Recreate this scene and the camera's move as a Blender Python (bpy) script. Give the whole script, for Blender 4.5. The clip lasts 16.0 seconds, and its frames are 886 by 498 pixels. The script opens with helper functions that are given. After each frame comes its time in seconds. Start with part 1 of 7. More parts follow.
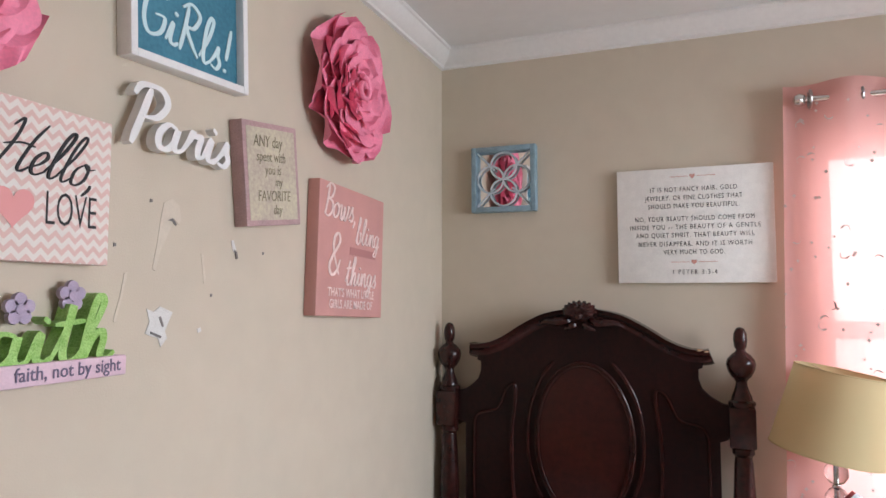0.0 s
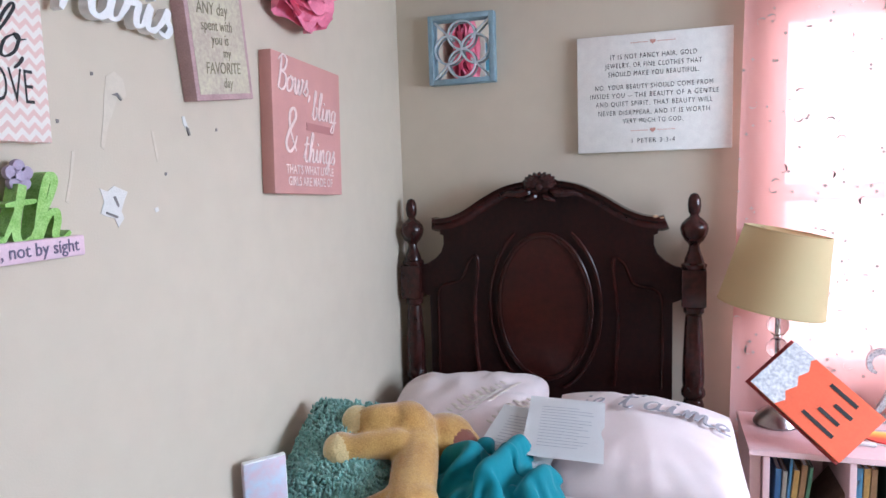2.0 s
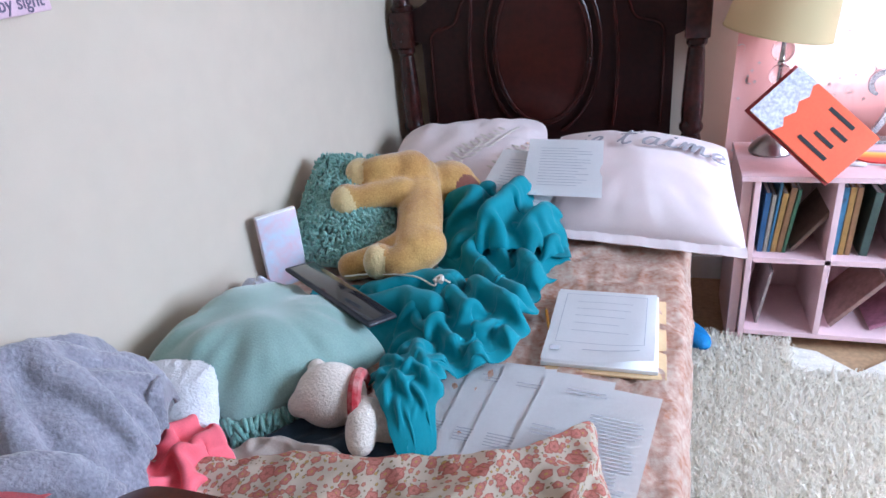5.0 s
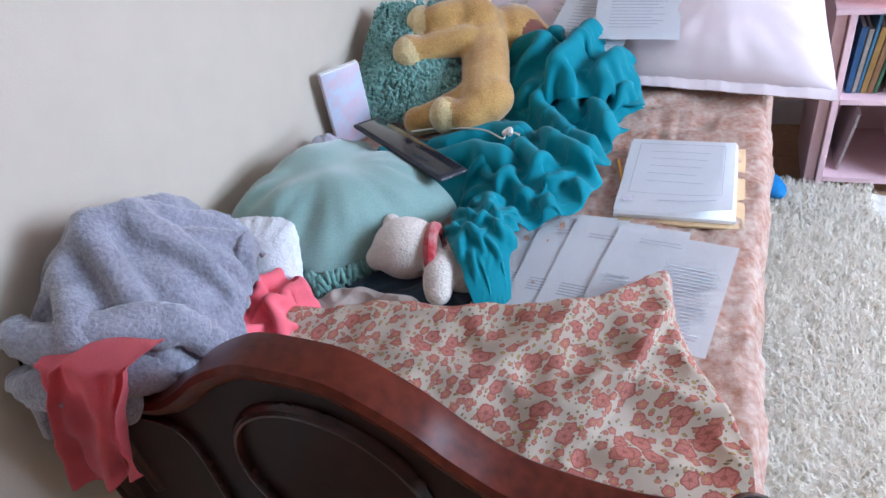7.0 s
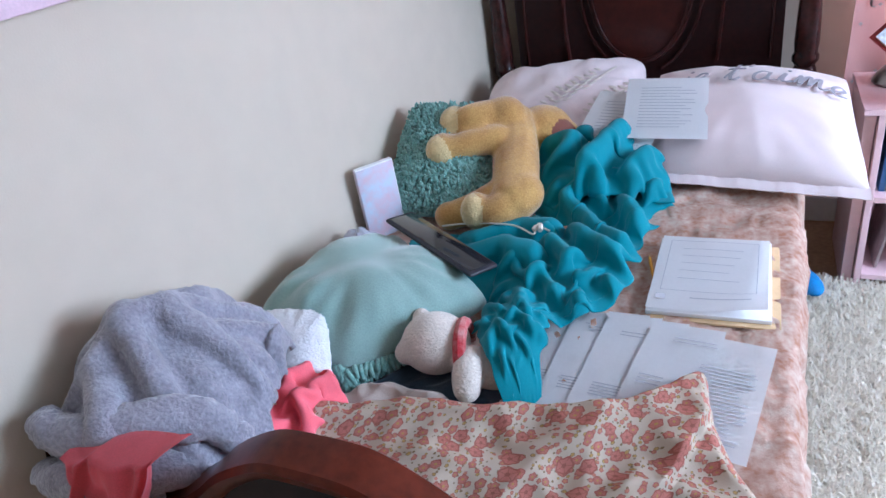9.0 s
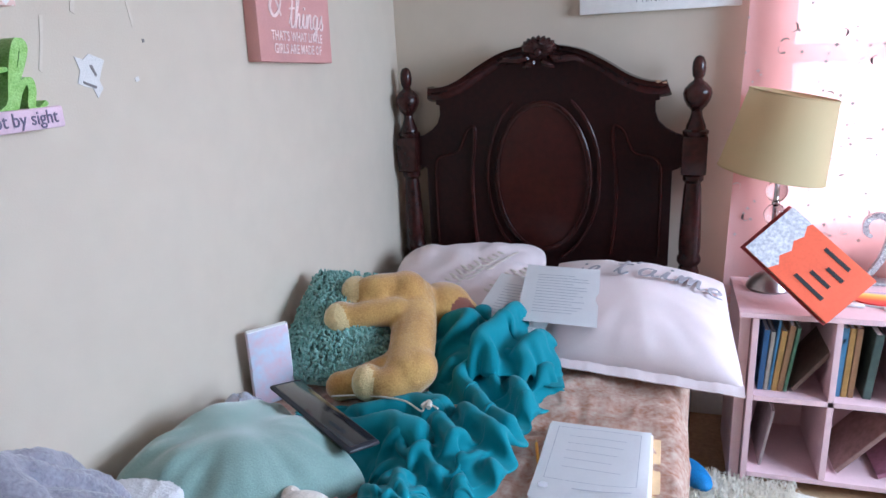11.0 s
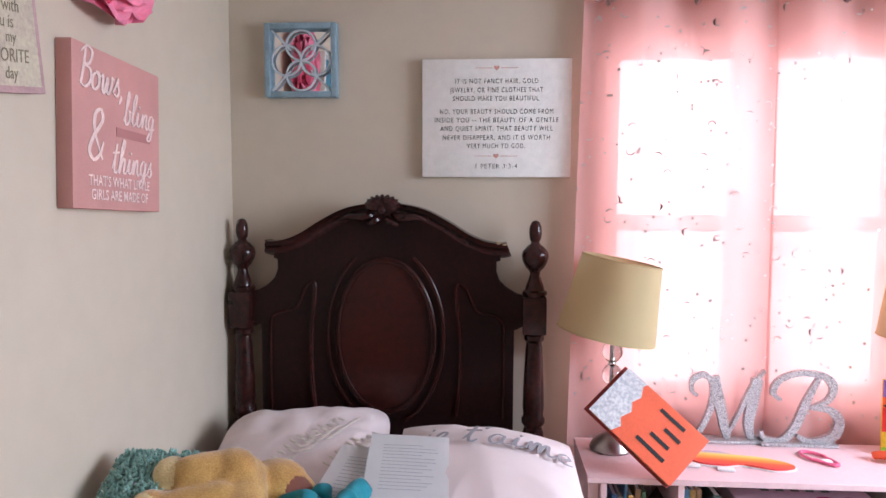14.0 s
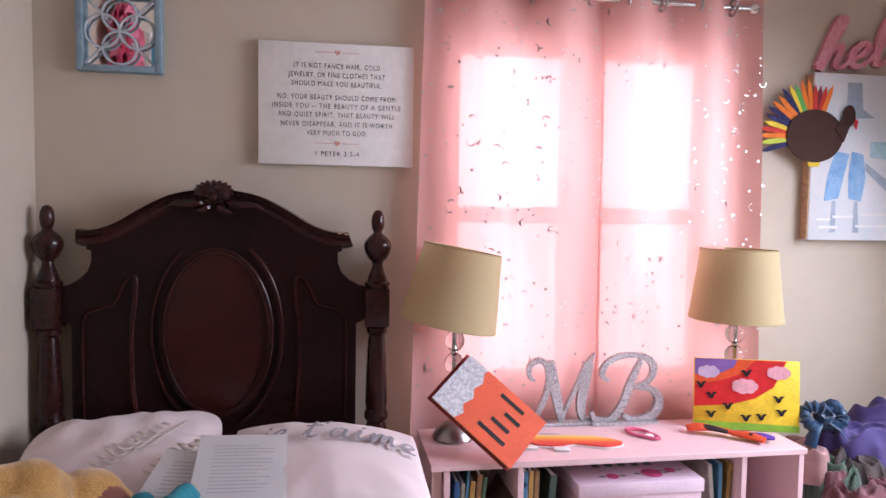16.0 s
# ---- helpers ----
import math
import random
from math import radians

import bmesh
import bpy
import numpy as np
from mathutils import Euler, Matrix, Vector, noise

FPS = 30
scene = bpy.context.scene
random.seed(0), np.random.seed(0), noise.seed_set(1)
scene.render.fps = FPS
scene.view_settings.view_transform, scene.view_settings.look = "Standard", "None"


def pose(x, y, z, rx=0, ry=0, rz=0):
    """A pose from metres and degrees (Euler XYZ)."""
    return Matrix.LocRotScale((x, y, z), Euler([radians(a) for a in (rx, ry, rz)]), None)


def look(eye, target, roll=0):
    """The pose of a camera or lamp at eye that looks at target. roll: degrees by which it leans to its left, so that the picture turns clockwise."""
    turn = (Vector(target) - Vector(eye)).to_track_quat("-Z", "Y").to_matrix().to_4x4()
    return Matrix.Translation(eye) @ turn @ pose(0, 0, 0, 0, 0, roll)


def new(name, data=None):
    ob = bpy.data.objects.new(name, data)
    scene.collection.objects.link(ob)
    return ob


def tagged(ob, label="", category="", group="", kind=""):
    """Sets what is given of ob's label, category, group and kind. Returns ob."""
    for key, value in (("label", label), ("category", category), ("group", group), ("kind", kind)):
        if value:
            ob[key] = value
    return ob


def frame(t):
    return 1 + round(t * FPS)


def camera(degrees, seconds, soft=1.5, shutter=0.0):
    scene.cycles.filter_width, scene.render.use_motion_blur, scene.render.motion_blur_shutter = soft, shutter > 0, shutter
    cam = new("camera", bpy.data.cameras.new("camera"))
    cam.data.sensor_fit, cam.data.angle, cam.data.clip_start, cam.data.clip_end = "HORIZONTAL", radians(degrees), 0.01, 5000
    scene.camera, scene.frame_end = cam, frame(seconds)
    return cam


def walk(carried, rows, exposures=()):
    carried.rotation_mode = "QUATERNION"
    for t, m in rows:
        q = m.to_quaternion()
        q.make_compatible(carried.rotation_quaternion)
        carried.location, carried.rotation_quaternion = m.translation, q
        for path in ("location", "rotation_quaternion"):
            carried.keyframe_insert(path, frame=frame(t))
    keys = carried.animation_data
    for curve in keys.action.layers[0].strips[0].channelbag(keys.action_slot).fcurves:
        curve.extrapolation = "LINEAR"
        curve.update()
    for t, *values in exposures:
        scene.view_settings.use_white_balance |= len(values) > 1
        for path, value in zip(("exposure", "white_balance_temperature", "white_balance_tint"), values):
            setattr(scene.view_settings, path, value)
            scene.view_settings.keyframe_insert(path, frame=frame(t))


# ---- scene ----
cam = camera(66.3, 16.0)
PATH = [
    (0, (0.981, -2.546, 1.442), (0.267, -0.683, 1.582), -0.0),
    (0.5, (0.976, -2.541, 1.436), (0.293, -0.662, 1.496), -0.4),
    (1, (0.974, -2.538, 1.429), (0.32, -0.649, 1.405), -0.7),
    (1.5, (0.971, -2.542, 1.424), (0.35, -0.644, 1.312), -1.1),
    (2, (0.972, -2.545, 1.419), (0.368, -0.65, 1.21), -1.8),
    (2.5, (0.969, -2.545, 1.415), (0.371, -0.662, 1.108), -2.5),
    (3, (0.968, -2.546, 1.412), (0.374, -0.679, 1.009), -2.9),
    (3.5, (0.967, -2.547, 1.407), (0.385, -0.709, 0.874), -4.1),
    (4, (0.962, -2.543, 1.394), (0.387, -0.743, 0.736), -4.3),
    (4.5, (0.956, -2.541, 1.394), (0.393, -0.79, 0.609), -4.9),
    (4.7, (0.96, -2.545, 1.386), (0.394, -0.812, 0.564), -5.2),
    (6.8, (0.935, -2.553, 1.389), (0.261, -1.102, 0.188), -10.3),
    (7, (0.93, -2.556, 1.386), (0.231, -1.13, 0.169), -10.9),
    (7.5, (0.92, -2.562, 1.385), (0.156, -1.187, 0.15), -11.9),
    (8, (0.919, -2.561, 1.39), (0.074, -1.168, 0.229), -12.9),
    (8.5, (0.922, -2.554, 1.396), (0.058, -1.112, 0.312), -13.1),
    (9, (0.93, -2.552, 1.396), (0.13, -1.007, 0.408), -10.8),
    (9.2, (0.933, -2.549, 1.4), (0.155, -0.978, 0.436), -10.3),
    (11.3, (0.987, -2.522, 1.399), (0.409, -0.671, 0.909), -2.4),
    (11.5, (0.98, -2.517, 1.408), (0.415, -0.651, 0.964), -2.2),
    (12, (0.962, -2.498, 1.4), (0.411, -0.601, 1.091), -0.8),
    (12.5, (0.948, -2.472, 1.397), (0.422, -0.554, 1.18), -0.2),
    (13, (0.937, -2.446, 1.422), (0.495, -0.505, 1.225), -0.3),
    (13.5, (0.918, -2.43, 1.404), (0.643, -0.456, 1.235), 0.2),
    (14, (0.93, -2.418, 1.419), (0.797, -0.428, 1.267), 0.2),
    (14.5, (0.916, -2.397, 1.407), (0.93, -0.4, 1.295), 0.2),
    (15, (0.919, -2.388, 1.381), (1.057, -0.396, 1.278), 0.2),
    (15.5, (0.936, -2.378, 1.343), (1.17, -0.394, 1.244), 0.6),
    (16, (0.936, -2.367, 1.35), (1.262, -0.398, 1.231), 0.9),
]
EXPOSURES = [(0.0, -0.3, 6350, 15), (1.5, -0.1, 5800, 13), (3.5, 0.1, 5300, 14), (7.0, 0.06, 5250, 14), (9.0, 0.02, 5150, 14), (11.5, -0.1, 5400, 13), (13.0, -0.1, 5800, 15), (16.0, -0.52, 6250, 28)]
walk(cam, [(t, look(eye, target, roll)) for t, eye, target, roll in PATH], EXPOSURES)

# ---- light ----
world = bpy.data.worlds.new("sky")
scene.world = world
world.use_nodes = True
wn = world.node_tree
sky = wn.nodes.new("ShaderNodeTexSky")
sky.sky_type = "NISHITA"
sky.sun_disc = False
sky.sun_elevation, sky.sun_rotation = radians(48), radians(200)
wn.links.new(sky.outputs[0], wn.nodes["Background"].inputs[0])
wn.nodes["Background"].inputs[1].default_value = 0.12
sun = new("sun", bpy.data.lights.new("sun", "SUN"))
sun.data.energy, sun.data.angle, sun.data.color = 2.5, radians(0.5), (1.0, 0.95, 0.88)
sun.matrix_world = look((0, 0, 0), (0.26, 0.62, -0.74))


def daylight(name, eye, target, sx, sy, power, color):
    """Sky light that enters by one window opening."""
    lamp = new(name, bpy.data.lights.new(name, "AREA"))
    lamp.data.shape, lamp.data.size, lamp.data.size_y = "RECTANGLE", sx, sy
    lamp.data.energy, lamp.data.color = power, color
    lamp.data.spread = radians(150)
    lamp.matrix_world = look(eye, target)
    return lamp


daylight("skylight_back_window", (1.85, 0.155, 1.33), (1.85, -1.0, 1.33), 1.01, 1.25, 26, (0.95, 0.97, 1.0))
daylight("skylight_side_window", (3.33, -1.35, 1.58), (1.10, -1.35, 0.0), 1.55, 1.15, 74, (0.83, 0.935, 1.0))

# ---- materials ----


def mat(name, color, rough=0.6, metal=0.0, var=0.0, scale=20.0, bump=0.0, bscale=None, color2=None, coat=0.0, sheen=0.0, fine=None, spec=0.5):
    """A surface: base colour broken up by noise at two scales, with fine relief."""
    m = bpy.data.materials.new(name)
    m.use_nodes = True
    t = m.node_tree
    b = t.nodes["Principled BSDF"]
    b.inputs["Roughness"].default_value = rough
    b.inputs["Metallic"].default_value = metal
    b.inputs["Specular IOR Level"].default_value = spec
    b.inputs["Coat Weight"].default_value = coat
    b.inputs["Coat Roughness"].default_value = 0.12
    b.inputs["Sheen Weight"].default_value = sheen
    b.inputs["Base Color"].default_value = (*color, 1)
    co = t.nodes.new("ShaderNodeTexCoord")
    if var or color2:
        n1 = t.nodes.new("ShaderNodeTexNoise")
        n1.inputs["Scale"].default_value, n1.inputs["Detail"].default_value = scale, 6
        n2 = t.nodes.new("ShaderNodeTexNoise")
        n2.inputs["Scale"].default_value, n2.inputs["Detail"].default_value = fine or scale * 9, 3
        add = t.nodes.new("ShaderNodeMath")
        add.operation = "ADD"
        half = t.nodes.new("ShaderNodeMath")
        half.operation = "MULTIPLY"
        half.inputs[1].default_value = 0.5
        for n in (n1, n2):
            t.links.new(co.outputs["Object"], n.inputs["Vector"])
        t.links.new(n1.outputs["Fac"], add.inputs[0])
        t.links.new(n2.outputs["Fac"], add.inputs[1])
        t.links.new(add.outputs[0], half.inputs[0])
        ramp = t.nodes.new("ShaderNodeValToRGB")
        ramp.color_ramp.elements[0].position, ramp.color_ramp.elements[1].position = 0.36, 0.64
        lo = color2 or tuple(c * (1 - var) for c in color)
        hi = color if color2 else tuple(min(1, c * (1 + var)) for c in color)
        ramp.color_ramp.elements[0].color, ramp.color_ramp.elements[1].color = (*lo, 1), (*hi, 1)
        t.links.new(half.outputs[0], ramp.inputs[0])
        t.links.new(ramp.outputs[0], b.inputs["Base Color"])
    if bump:
        nb = t.nodes.new("ShaderNodeTexNoise")
        nb.inputs["Scale"].default_value, nb.inputs["Detail"].default_value = bscale or scale * 6, 4
        t.links.new(co.outputs["Object"], nb.inputs["Vector"])
        bp = t.nodes.new("ShaderNodeBump")
        bp.inputs["Strength"].default_value, bp.inputs["Distance"].default_value = bump, 0.004
        t.links.new(nb.outputs["Fac"], bp.inputs["Height"])
        t.links.new(bp.outputs[0], b.inputs["Normal"])
    return m


M = {}
M["wall"] = mat("beige_wall_paint", (0.590, 0.512, 0.405), 0.75, var=0.03, scale=1.4, bump=0.10, bscale=260)
M["ceiling"] = mat("white_ceiling_paint", (0.78, 0.77, 0.76), 0.9, var=0.02, scale=2, bump=0.15, bscale=150)
M["trim"] = mat("white_gloss_trim", (0.80, 0.78, 0.76), 0.4, var=0.03, scale=6)
M["floor"] = mat("oak_floor", (0.42, 0.27, 0.15), 0.4, var=0.25, scale=3, fine=60, bump=0.1)
M["wood"] = mat("dark_cherry_wood", (0.050, 0.011, 0.009), 0.26, color2=(0.020, 0.006, 0.005), scale=5, fine=55, spec=0.3, coat=0.2, bump=0.05, bscale=90)
M["wood_red"] = mat("red_cherry_rail", (0.13, 0.024, 0.011), 0.30, color2=(0.060, 0.011, 0.006), scale=6, fine=60, spec=0.16, coat=0.06)
M["wood_oval"] = mat("red_cherry_veneer", (0.055, 0.011, 0.008), 0.34, color2=(0.026, 0.006, 0.005), scale=4, fine=40, spec=0.2, coat=0.12)
M["wood_black"] = mat("dark_panel_wood", (0.026, 0.008, 0.007), 0.40, color2=(0.012, 0.005, 0.005), scale=5, fine=55, spec=0.12, coat=0.05)
M["wornwood"] = mat("bare_worn_wood", (0.52, 0.33, 0.2), 0.7, var=0.3, scale=80)
M["white"] = mat("white_paint", (0.80, 0.79, 0.78), 0.55, var=0.04, scale=30)
M["paper"] = mat("white_paper", (0.93, 0.92, 0.92), 0.8, var=0.02, scale=15)
M["ink"] = mat("black_ink", (0.02, 0.02, 0.022), 0.7)
M["grey_ink"] = mat("grey_ink", (0.58, 0.58, 0.62), 0.8)
M["pink_ink"] = mat("pink_ink", (0.75, 0.33, 0.32), 0.7)
M["pinkshelf"] = mat("pale_pink_laminate", (0.80, 0.56, 0.58), 0.42, var=0.04, scale=5, fine=70)
M["chrome"] = mat("brushed_chrome", (0.72, 0.71, 0.70), 0.22, 1.0)
M["metal_dark"] = mat("brushed_nickel", (0.42, 0.38, 0.37), 0.32, 1.0, var=0.1, scale=40)


# ---- mesh tools ----
def link(ob, parent):
    if parent is not None:
        ob.parent = parent
    return ob


def part(name, bm, material, parent=None, label="", smooth=True):
    """One bmesh as ONE mesh object under a thing or a part."""
    bmesh.ops.recalc_face_normals(bm, faces=bm.faces[:])
    me = bpy.data.meshes.new(name)
    bm.to_mesh(me)
    bm.free()
    me.materials.append(material)
    if smooth:
        me.polygons.foreach_set("use_smooth", [True] * len(me.polygons))
        if len(me.polygons) < 5000:
            me.set_sharp_from_angle(angle=radians(38))
    ob = link(new(name, me), parent)
    if label:
        tagged(ob, label)
    return ob


def thing(name, at, label, category, group="", kind=""):
    ob = new(name)
    ob.empty_display_size = 0.05
    ob.matrix_world = at if isinstance(at, Matrix) else Matrix.Translation(at)
    return tagged(ob, label, category, group, kind)


def box(x0, x1, y0, y1, z0, z1, bevel=0.0, seg=2, bm=None):
    own = bm is None
    bm = bm or bmesh.new()
    r = bmesh.ops.create_cube(bm, size=1, matrix=Matrix.Translation(((x0 + x1) / 2, (y0 + y1) / 2, (z0 + z1) / 2)) @ Matrix.Diagonal((x1 - x0, y1 - y0, z1 - z0, 1)))
    if bevel:
        es = {e for v in r["verts"] for e in v.link_edges}
        bmesh.ops.bevel(bm, geom=list(es), offset=bevel, segments=seg, affect="EDGES", profile=0.5)
    return bm


def lathe(profile, seg=24, bm=None, m=None):
    """profile: (radius, height) from bottom to top."""
    bm = bm or bmesh.new()
    m = m or Matrix()
    rings = []
    for r, z in profile:
        rings.append([bm.verts.new(m @ Vector((max(r, 1e-4) * math.cos(2 * math.pi * i / seg), max(r, 1e-4) * math.sin(2 * math.pi * i / seg), z))) for i in range(seg)])
    for a, b in zip(rings, rings[1:]):
        for i in range(seg):
            j = (i + 1) % seg
            bm.faces.new((a[i], a[j], b[j], b[i]))
    bm.faces.new(rings[0][::-1])
    bm.faces.new(rings[-1])
    return bm


def spline(pts, n=8, closed=False):
    """Catmull-Rom through a few points of any dimension."""
    p = [np.array(q, float) for q in pts]
    k = len(p)
    out = []
    for i in range(k if closed else k - 1):
        a, b, c, d = (p[(i + o) % k] if closed else p[min(max(i + o, 0), k - 1)] for o in (-1, 0, 1, 2))
        for s in range(n):
            u = s / n
            out.append(0.5 * (2 * b + (c - a) * u + (2 * a - 5 * b + 4 * c - d) * u * u + (3 * b - a - 3 * c + d) * u ** 3))
    if not closed:
        out.append(p[-1])
    return [tuple(float(v) for v in q) for q in out]


def tube(pts, radius, seg=8, bm=None, flat=1.0):
    """A rod along 3D points; radius a number or one for each point."""
    bm = bm or bmesh.new()
    pts = [Vector(p) for p in pts]
    rings = []
    up = Vector((0, 0, 1))
    for i, p in enumerate(pts):
        d = (pts[min(i + 1, len(pts) - 1)] - pts[max(i - 1, 0)]).normalized()
        side = d.cross(up)
        if side.length < 1e-3:
            side = d.cross(Vector((0, 1, 0)))
        side.normalize()
        nrm = side.cross(d).normalized()
        r = radius[i] if hasattr(radius, "__len__") else radius
        rings.append([bm.verts.new(p + r * (math.cos(2 * math.pi * k / seg) * side + flat * math.sin(2 * math.pi * k / seg) * nrm)) for k in range(seg)])
    for a, b in zip(rings, rings[1:]):
        for k in range(seg):
            j = (k + 1) % seg
            bm.faces.new((a[k], a[j], b[j], b[k]))
    bm.faces.new(rings[0][::-1])
    bm.faces.new(rings[-1])
    return bm


def slab(outline, y0, y1, bm=None):
    """A prism: the outline in x, z, pushed from y0 to y1."""
    bm = bm or bmesh.new()
    f = [bm.verts.new((x, y0, z)) for x, z in outline]
    b = [bm.verts.new((x, y1, z)) for x, z in outline]
    bm.faces.new(f)
    bm.faces.new(b[::-1])
    for i in range(len(f)):
        j = (i + 1) % len(f)
        bm.faces.new((f[i], b[i], b[j], f[j]))
    return bm


def text_mesh(body, size, depth, m, material, parent, name="lettering", align="CENTER", shear=0.0, squeeze=1.0, bold=0.0, label="", spacing=1.0, fit_to=0.0):
    """Raised letters in the built-in font; m turns x right, y up, z out into place."""
    cu = bpy.data.curves.new(name, "FONT")
    cu.body, cu.size, cu.extrude, cu.align_x, cu.align_y = body, size, depth, align, "CENTER"
    cu.shear, cu.offset, cu.resolution_u, cu.space_character = shear, bold, 3, spacing
    tmp = bpy.data.objects.new(name, cu)
    scene.collection.objects.link(tmp)
    me = bpy.data.meshes.new_from_object(tmp.evaluated_get(bpy.context.evaluated_depsgraph_get()))
    bpy.data.objects.remove(tmp)
    bpy.data.curves.remove(cu)
    if fit_to:
        xs = [v.co.x for v in me.vertices]
        squeeze = fit_to / (max(xs) - min(xs))
    me.transform(m @ Matrix.Diagonal((squeeze, 1, 1, 1)))
    me.materials.clear()
    me.materials.append(material)
    me.name = name
    ob = link(new(name, me), parent)
    if label:
        tagged(ob, label)
    return ob


ON_BACK = Matrix(((1, 0, 0, 0), (0, 0, -1, 0), (0, 1, 0, 0), (0, 0, 0, 1)))
ON_LEFT = Matrix(((0, 0, 1, 0), (1, 0, 0, 0), (0, 1, 0, 0), (0, 0, 0, 1)))

# ---- the room ----
X1, Y0, CEIL = 3.35, -4.6, 2.44
WIN = (1.34, 2.36, 0.70, 1.96)
SIDE = (-2.20, -0.50, 0.95, 2.22)

tagged(part("floor", box(-0.15, X1 + 0.15, Y0 - 0.15, 0.15, -0.12, 0.0), M["floor"]), "warm brown floor under a shaggy rug", "floor", kind="structure")
tagged(part("ceiling", box(-0.15, X1 + 0.15, Y0 - 0.15, 0.15, CEIL, CEIL + 0.12), M["ceiling"]), "plain white painted ceiling", "ceiling", kind="structure")
tagged(part("wall_west", box(-0.15, 0, Y0 - 0.15, 0.15, 0, CEIL), M["wall"]), "beige painted wall with hung signs and scuffed patches", "wall", kind="structure")
tagged(part("wall_south", box(0, X1, Y0 - 0.15, Y0, 0, CEIL), M["wall"]), "plain beige painted wall", "wall", kind="structure")


def pierced(name, axis, a0, a1, hole, w0, w1, label):
    """A wall with one window hole, in four blocks of one mesh."""
    h0, h1, z0, z1 = hole
    bm = bmesh.new()
    for p0, p1, q0, q1 in ((a0, h0, 0, CEIL), (h1, a1, 0, CEIL), (h0, h1, 0, z0), (h0, h1, z1, CEIL)):
        if axis == "x":
            box(p0, p1, w0, w1, q0, q1, bm=bm)
        else:
            box(w0, w1, p0, p1, q0, q1, bm=bm)
    return tagged(part(name, bm, M["wall"], smooth=False), label, "wall", kind="structure")


pierced("wall_north", "x", 0, X1, WIN, 0, 0.15, "beige painted wall behind the headboard, with a window")
pierced("wall_east", "y", Y0, 0, SIDE, X1, X1 + 0.15, "beige painted wall with a window")


def crown(name, length, m):
    """Stepped cornice along x, against a wall at y = 0 below the ceiling at z = 0."""
    prof = [(0, 0), (-0.062, 0), (-0.062, -0.010), (-0.054, -0.014), (-0.048, -0.028), (-0.034, -0.046), (-0.020, -0.056), (-0.014, -0.060), (-0.014, -0.070), (0, -0.072)]
    bm = bmesh.new()
    a = [bm.verts.new((0, y, z)) for y, z in prof]
    b = [bm.verts.new((length, y, z)) for y, z in prof]
    for i in range(len(prof) - 1):
        bm.faces.new((a[i], a[i + 1], b[i + 1], b[i]))
    bm.faces.new(a)
    bm.faces.new(b[::-1])
    bm.transform(m)
    return tagged(part(name, bm, M["trim"]), "white stepped crown moulding under the ceiling", "crown moulding", kind="structure")


crown("trim_north", X1, pose(0, 0, CEIL - 0.001))
crown("trim_west", -Y0, pose(0, Y0, CEIL - 0.001, 0, 0, 90))
for nm, bx in (("baseboard_north", (0.014, X1, -0.014, 0, 0, 0.10)), ("baseboard_west", (0, 0.014, Y0, 0, 0, 0.10))):
    tagged(part(nm, box(*bx, bevel=0.004), M["trim"]), "white painted baseboard", "baseboard", kind="structure")


def glass_material():
    m = bpy.data.materials.new("window_glass")
    m.use_nodes = True
    t = m.node_tree
    b = t.nodes["Principled BSDF"]
    b.inputs["Transmission Weight"].default_value, b.inputs["Roughness"].default_value, b.inputs["IOR"].default_value = 1.0, 0.0, 1.45
    return m


M["glass"] = glass_material()


# Mostly clear grey for the added sheet that dims the lower sash.
def dimming_material():
    m = bpy.data.materials.new("dimming_grey")
    m.use_nodes = True
    t = m.node_tree
    cl = t.nodes.new("ShaderNodeBsdfTransparent")
    mx = t.nodes.new("ShaderNodeMixShader")
    t.nodes["Principled BSDF"].inputs["Base Color"].default_value = (0.10, 0.10, 0.11, 1)
    mx.inputs[0].default_value = 0.16
    t.links.new(cl.outputs[0], mx.inputs[1])
    t.links.new(t.nodes["Principled BSDF"].outputs[0], mx.inputs[2])
    t.links.new(mx.outputs[0], t.nodes["Material Output"].inputs[0])
    return m


def window(name, hole, m, label, mullion=0.0):
    """Two-sash window: frame, rails, panes and sill, centred on the wall's depth."""
    h0, h1, z0, z1 = hole
    w = thing(name, m, label, "window", kind="structure")
    zm = (z0 + z1) / 2
    bm = bmesh.new()
    for b in ((h0, h0 + 0.05, z0, z1), (h1 - 0.05, h1, z0, z1), (h0 + 0.05, h1 - 0.05, z0, z0 + 0.05), (h0 + 0.05, h1 - 0.05, z1 - 0.05, z1), (h0 + 0.05, h1 - 0.05, zm - 0.018, zm + 0.018)):
        box(b[0], b[1], 0.05, 0.10, b[2], b[3], bevel=0.004, bm=bm)
    if mullion:
        box((h0 + h1 - mullion) / 2, (h0 + h1 + mullion) / 2, 0.04, 0.11, z0, z1, bevel=0.004, bm=bm)
    part("window_frame", bm, M["trim"], w)
    for za, zb in ((z0 + 0.05, zm - 0.03), (zm + 0.03, z1 - 0.05)):
        pane = part("pane", box(h0 + 0.05, h1 - 0.05, 0.073, 0.077, za, zb), M["glass"], w)
        pane.visible_shadow = False
    # Added sheet outside the lower sash, so the curtain glows less there.
    if mullion:
        screen = part("dimming_sheet", box(h0 + 0.05, h1 - 0.05, 0.112, 0.114, z0 + 0.05, zm), dimming_material(), w, "grey see-through sheet added to dim the lower sash")
        screen.visible_shadow = False
    part("window_sill", box(h0 - 0.03, h1 + 0.03, -0.03, 0.05, z0 - 0.025, z0 - 0.002, bevel=0.004), M["trim"], w)
    return w


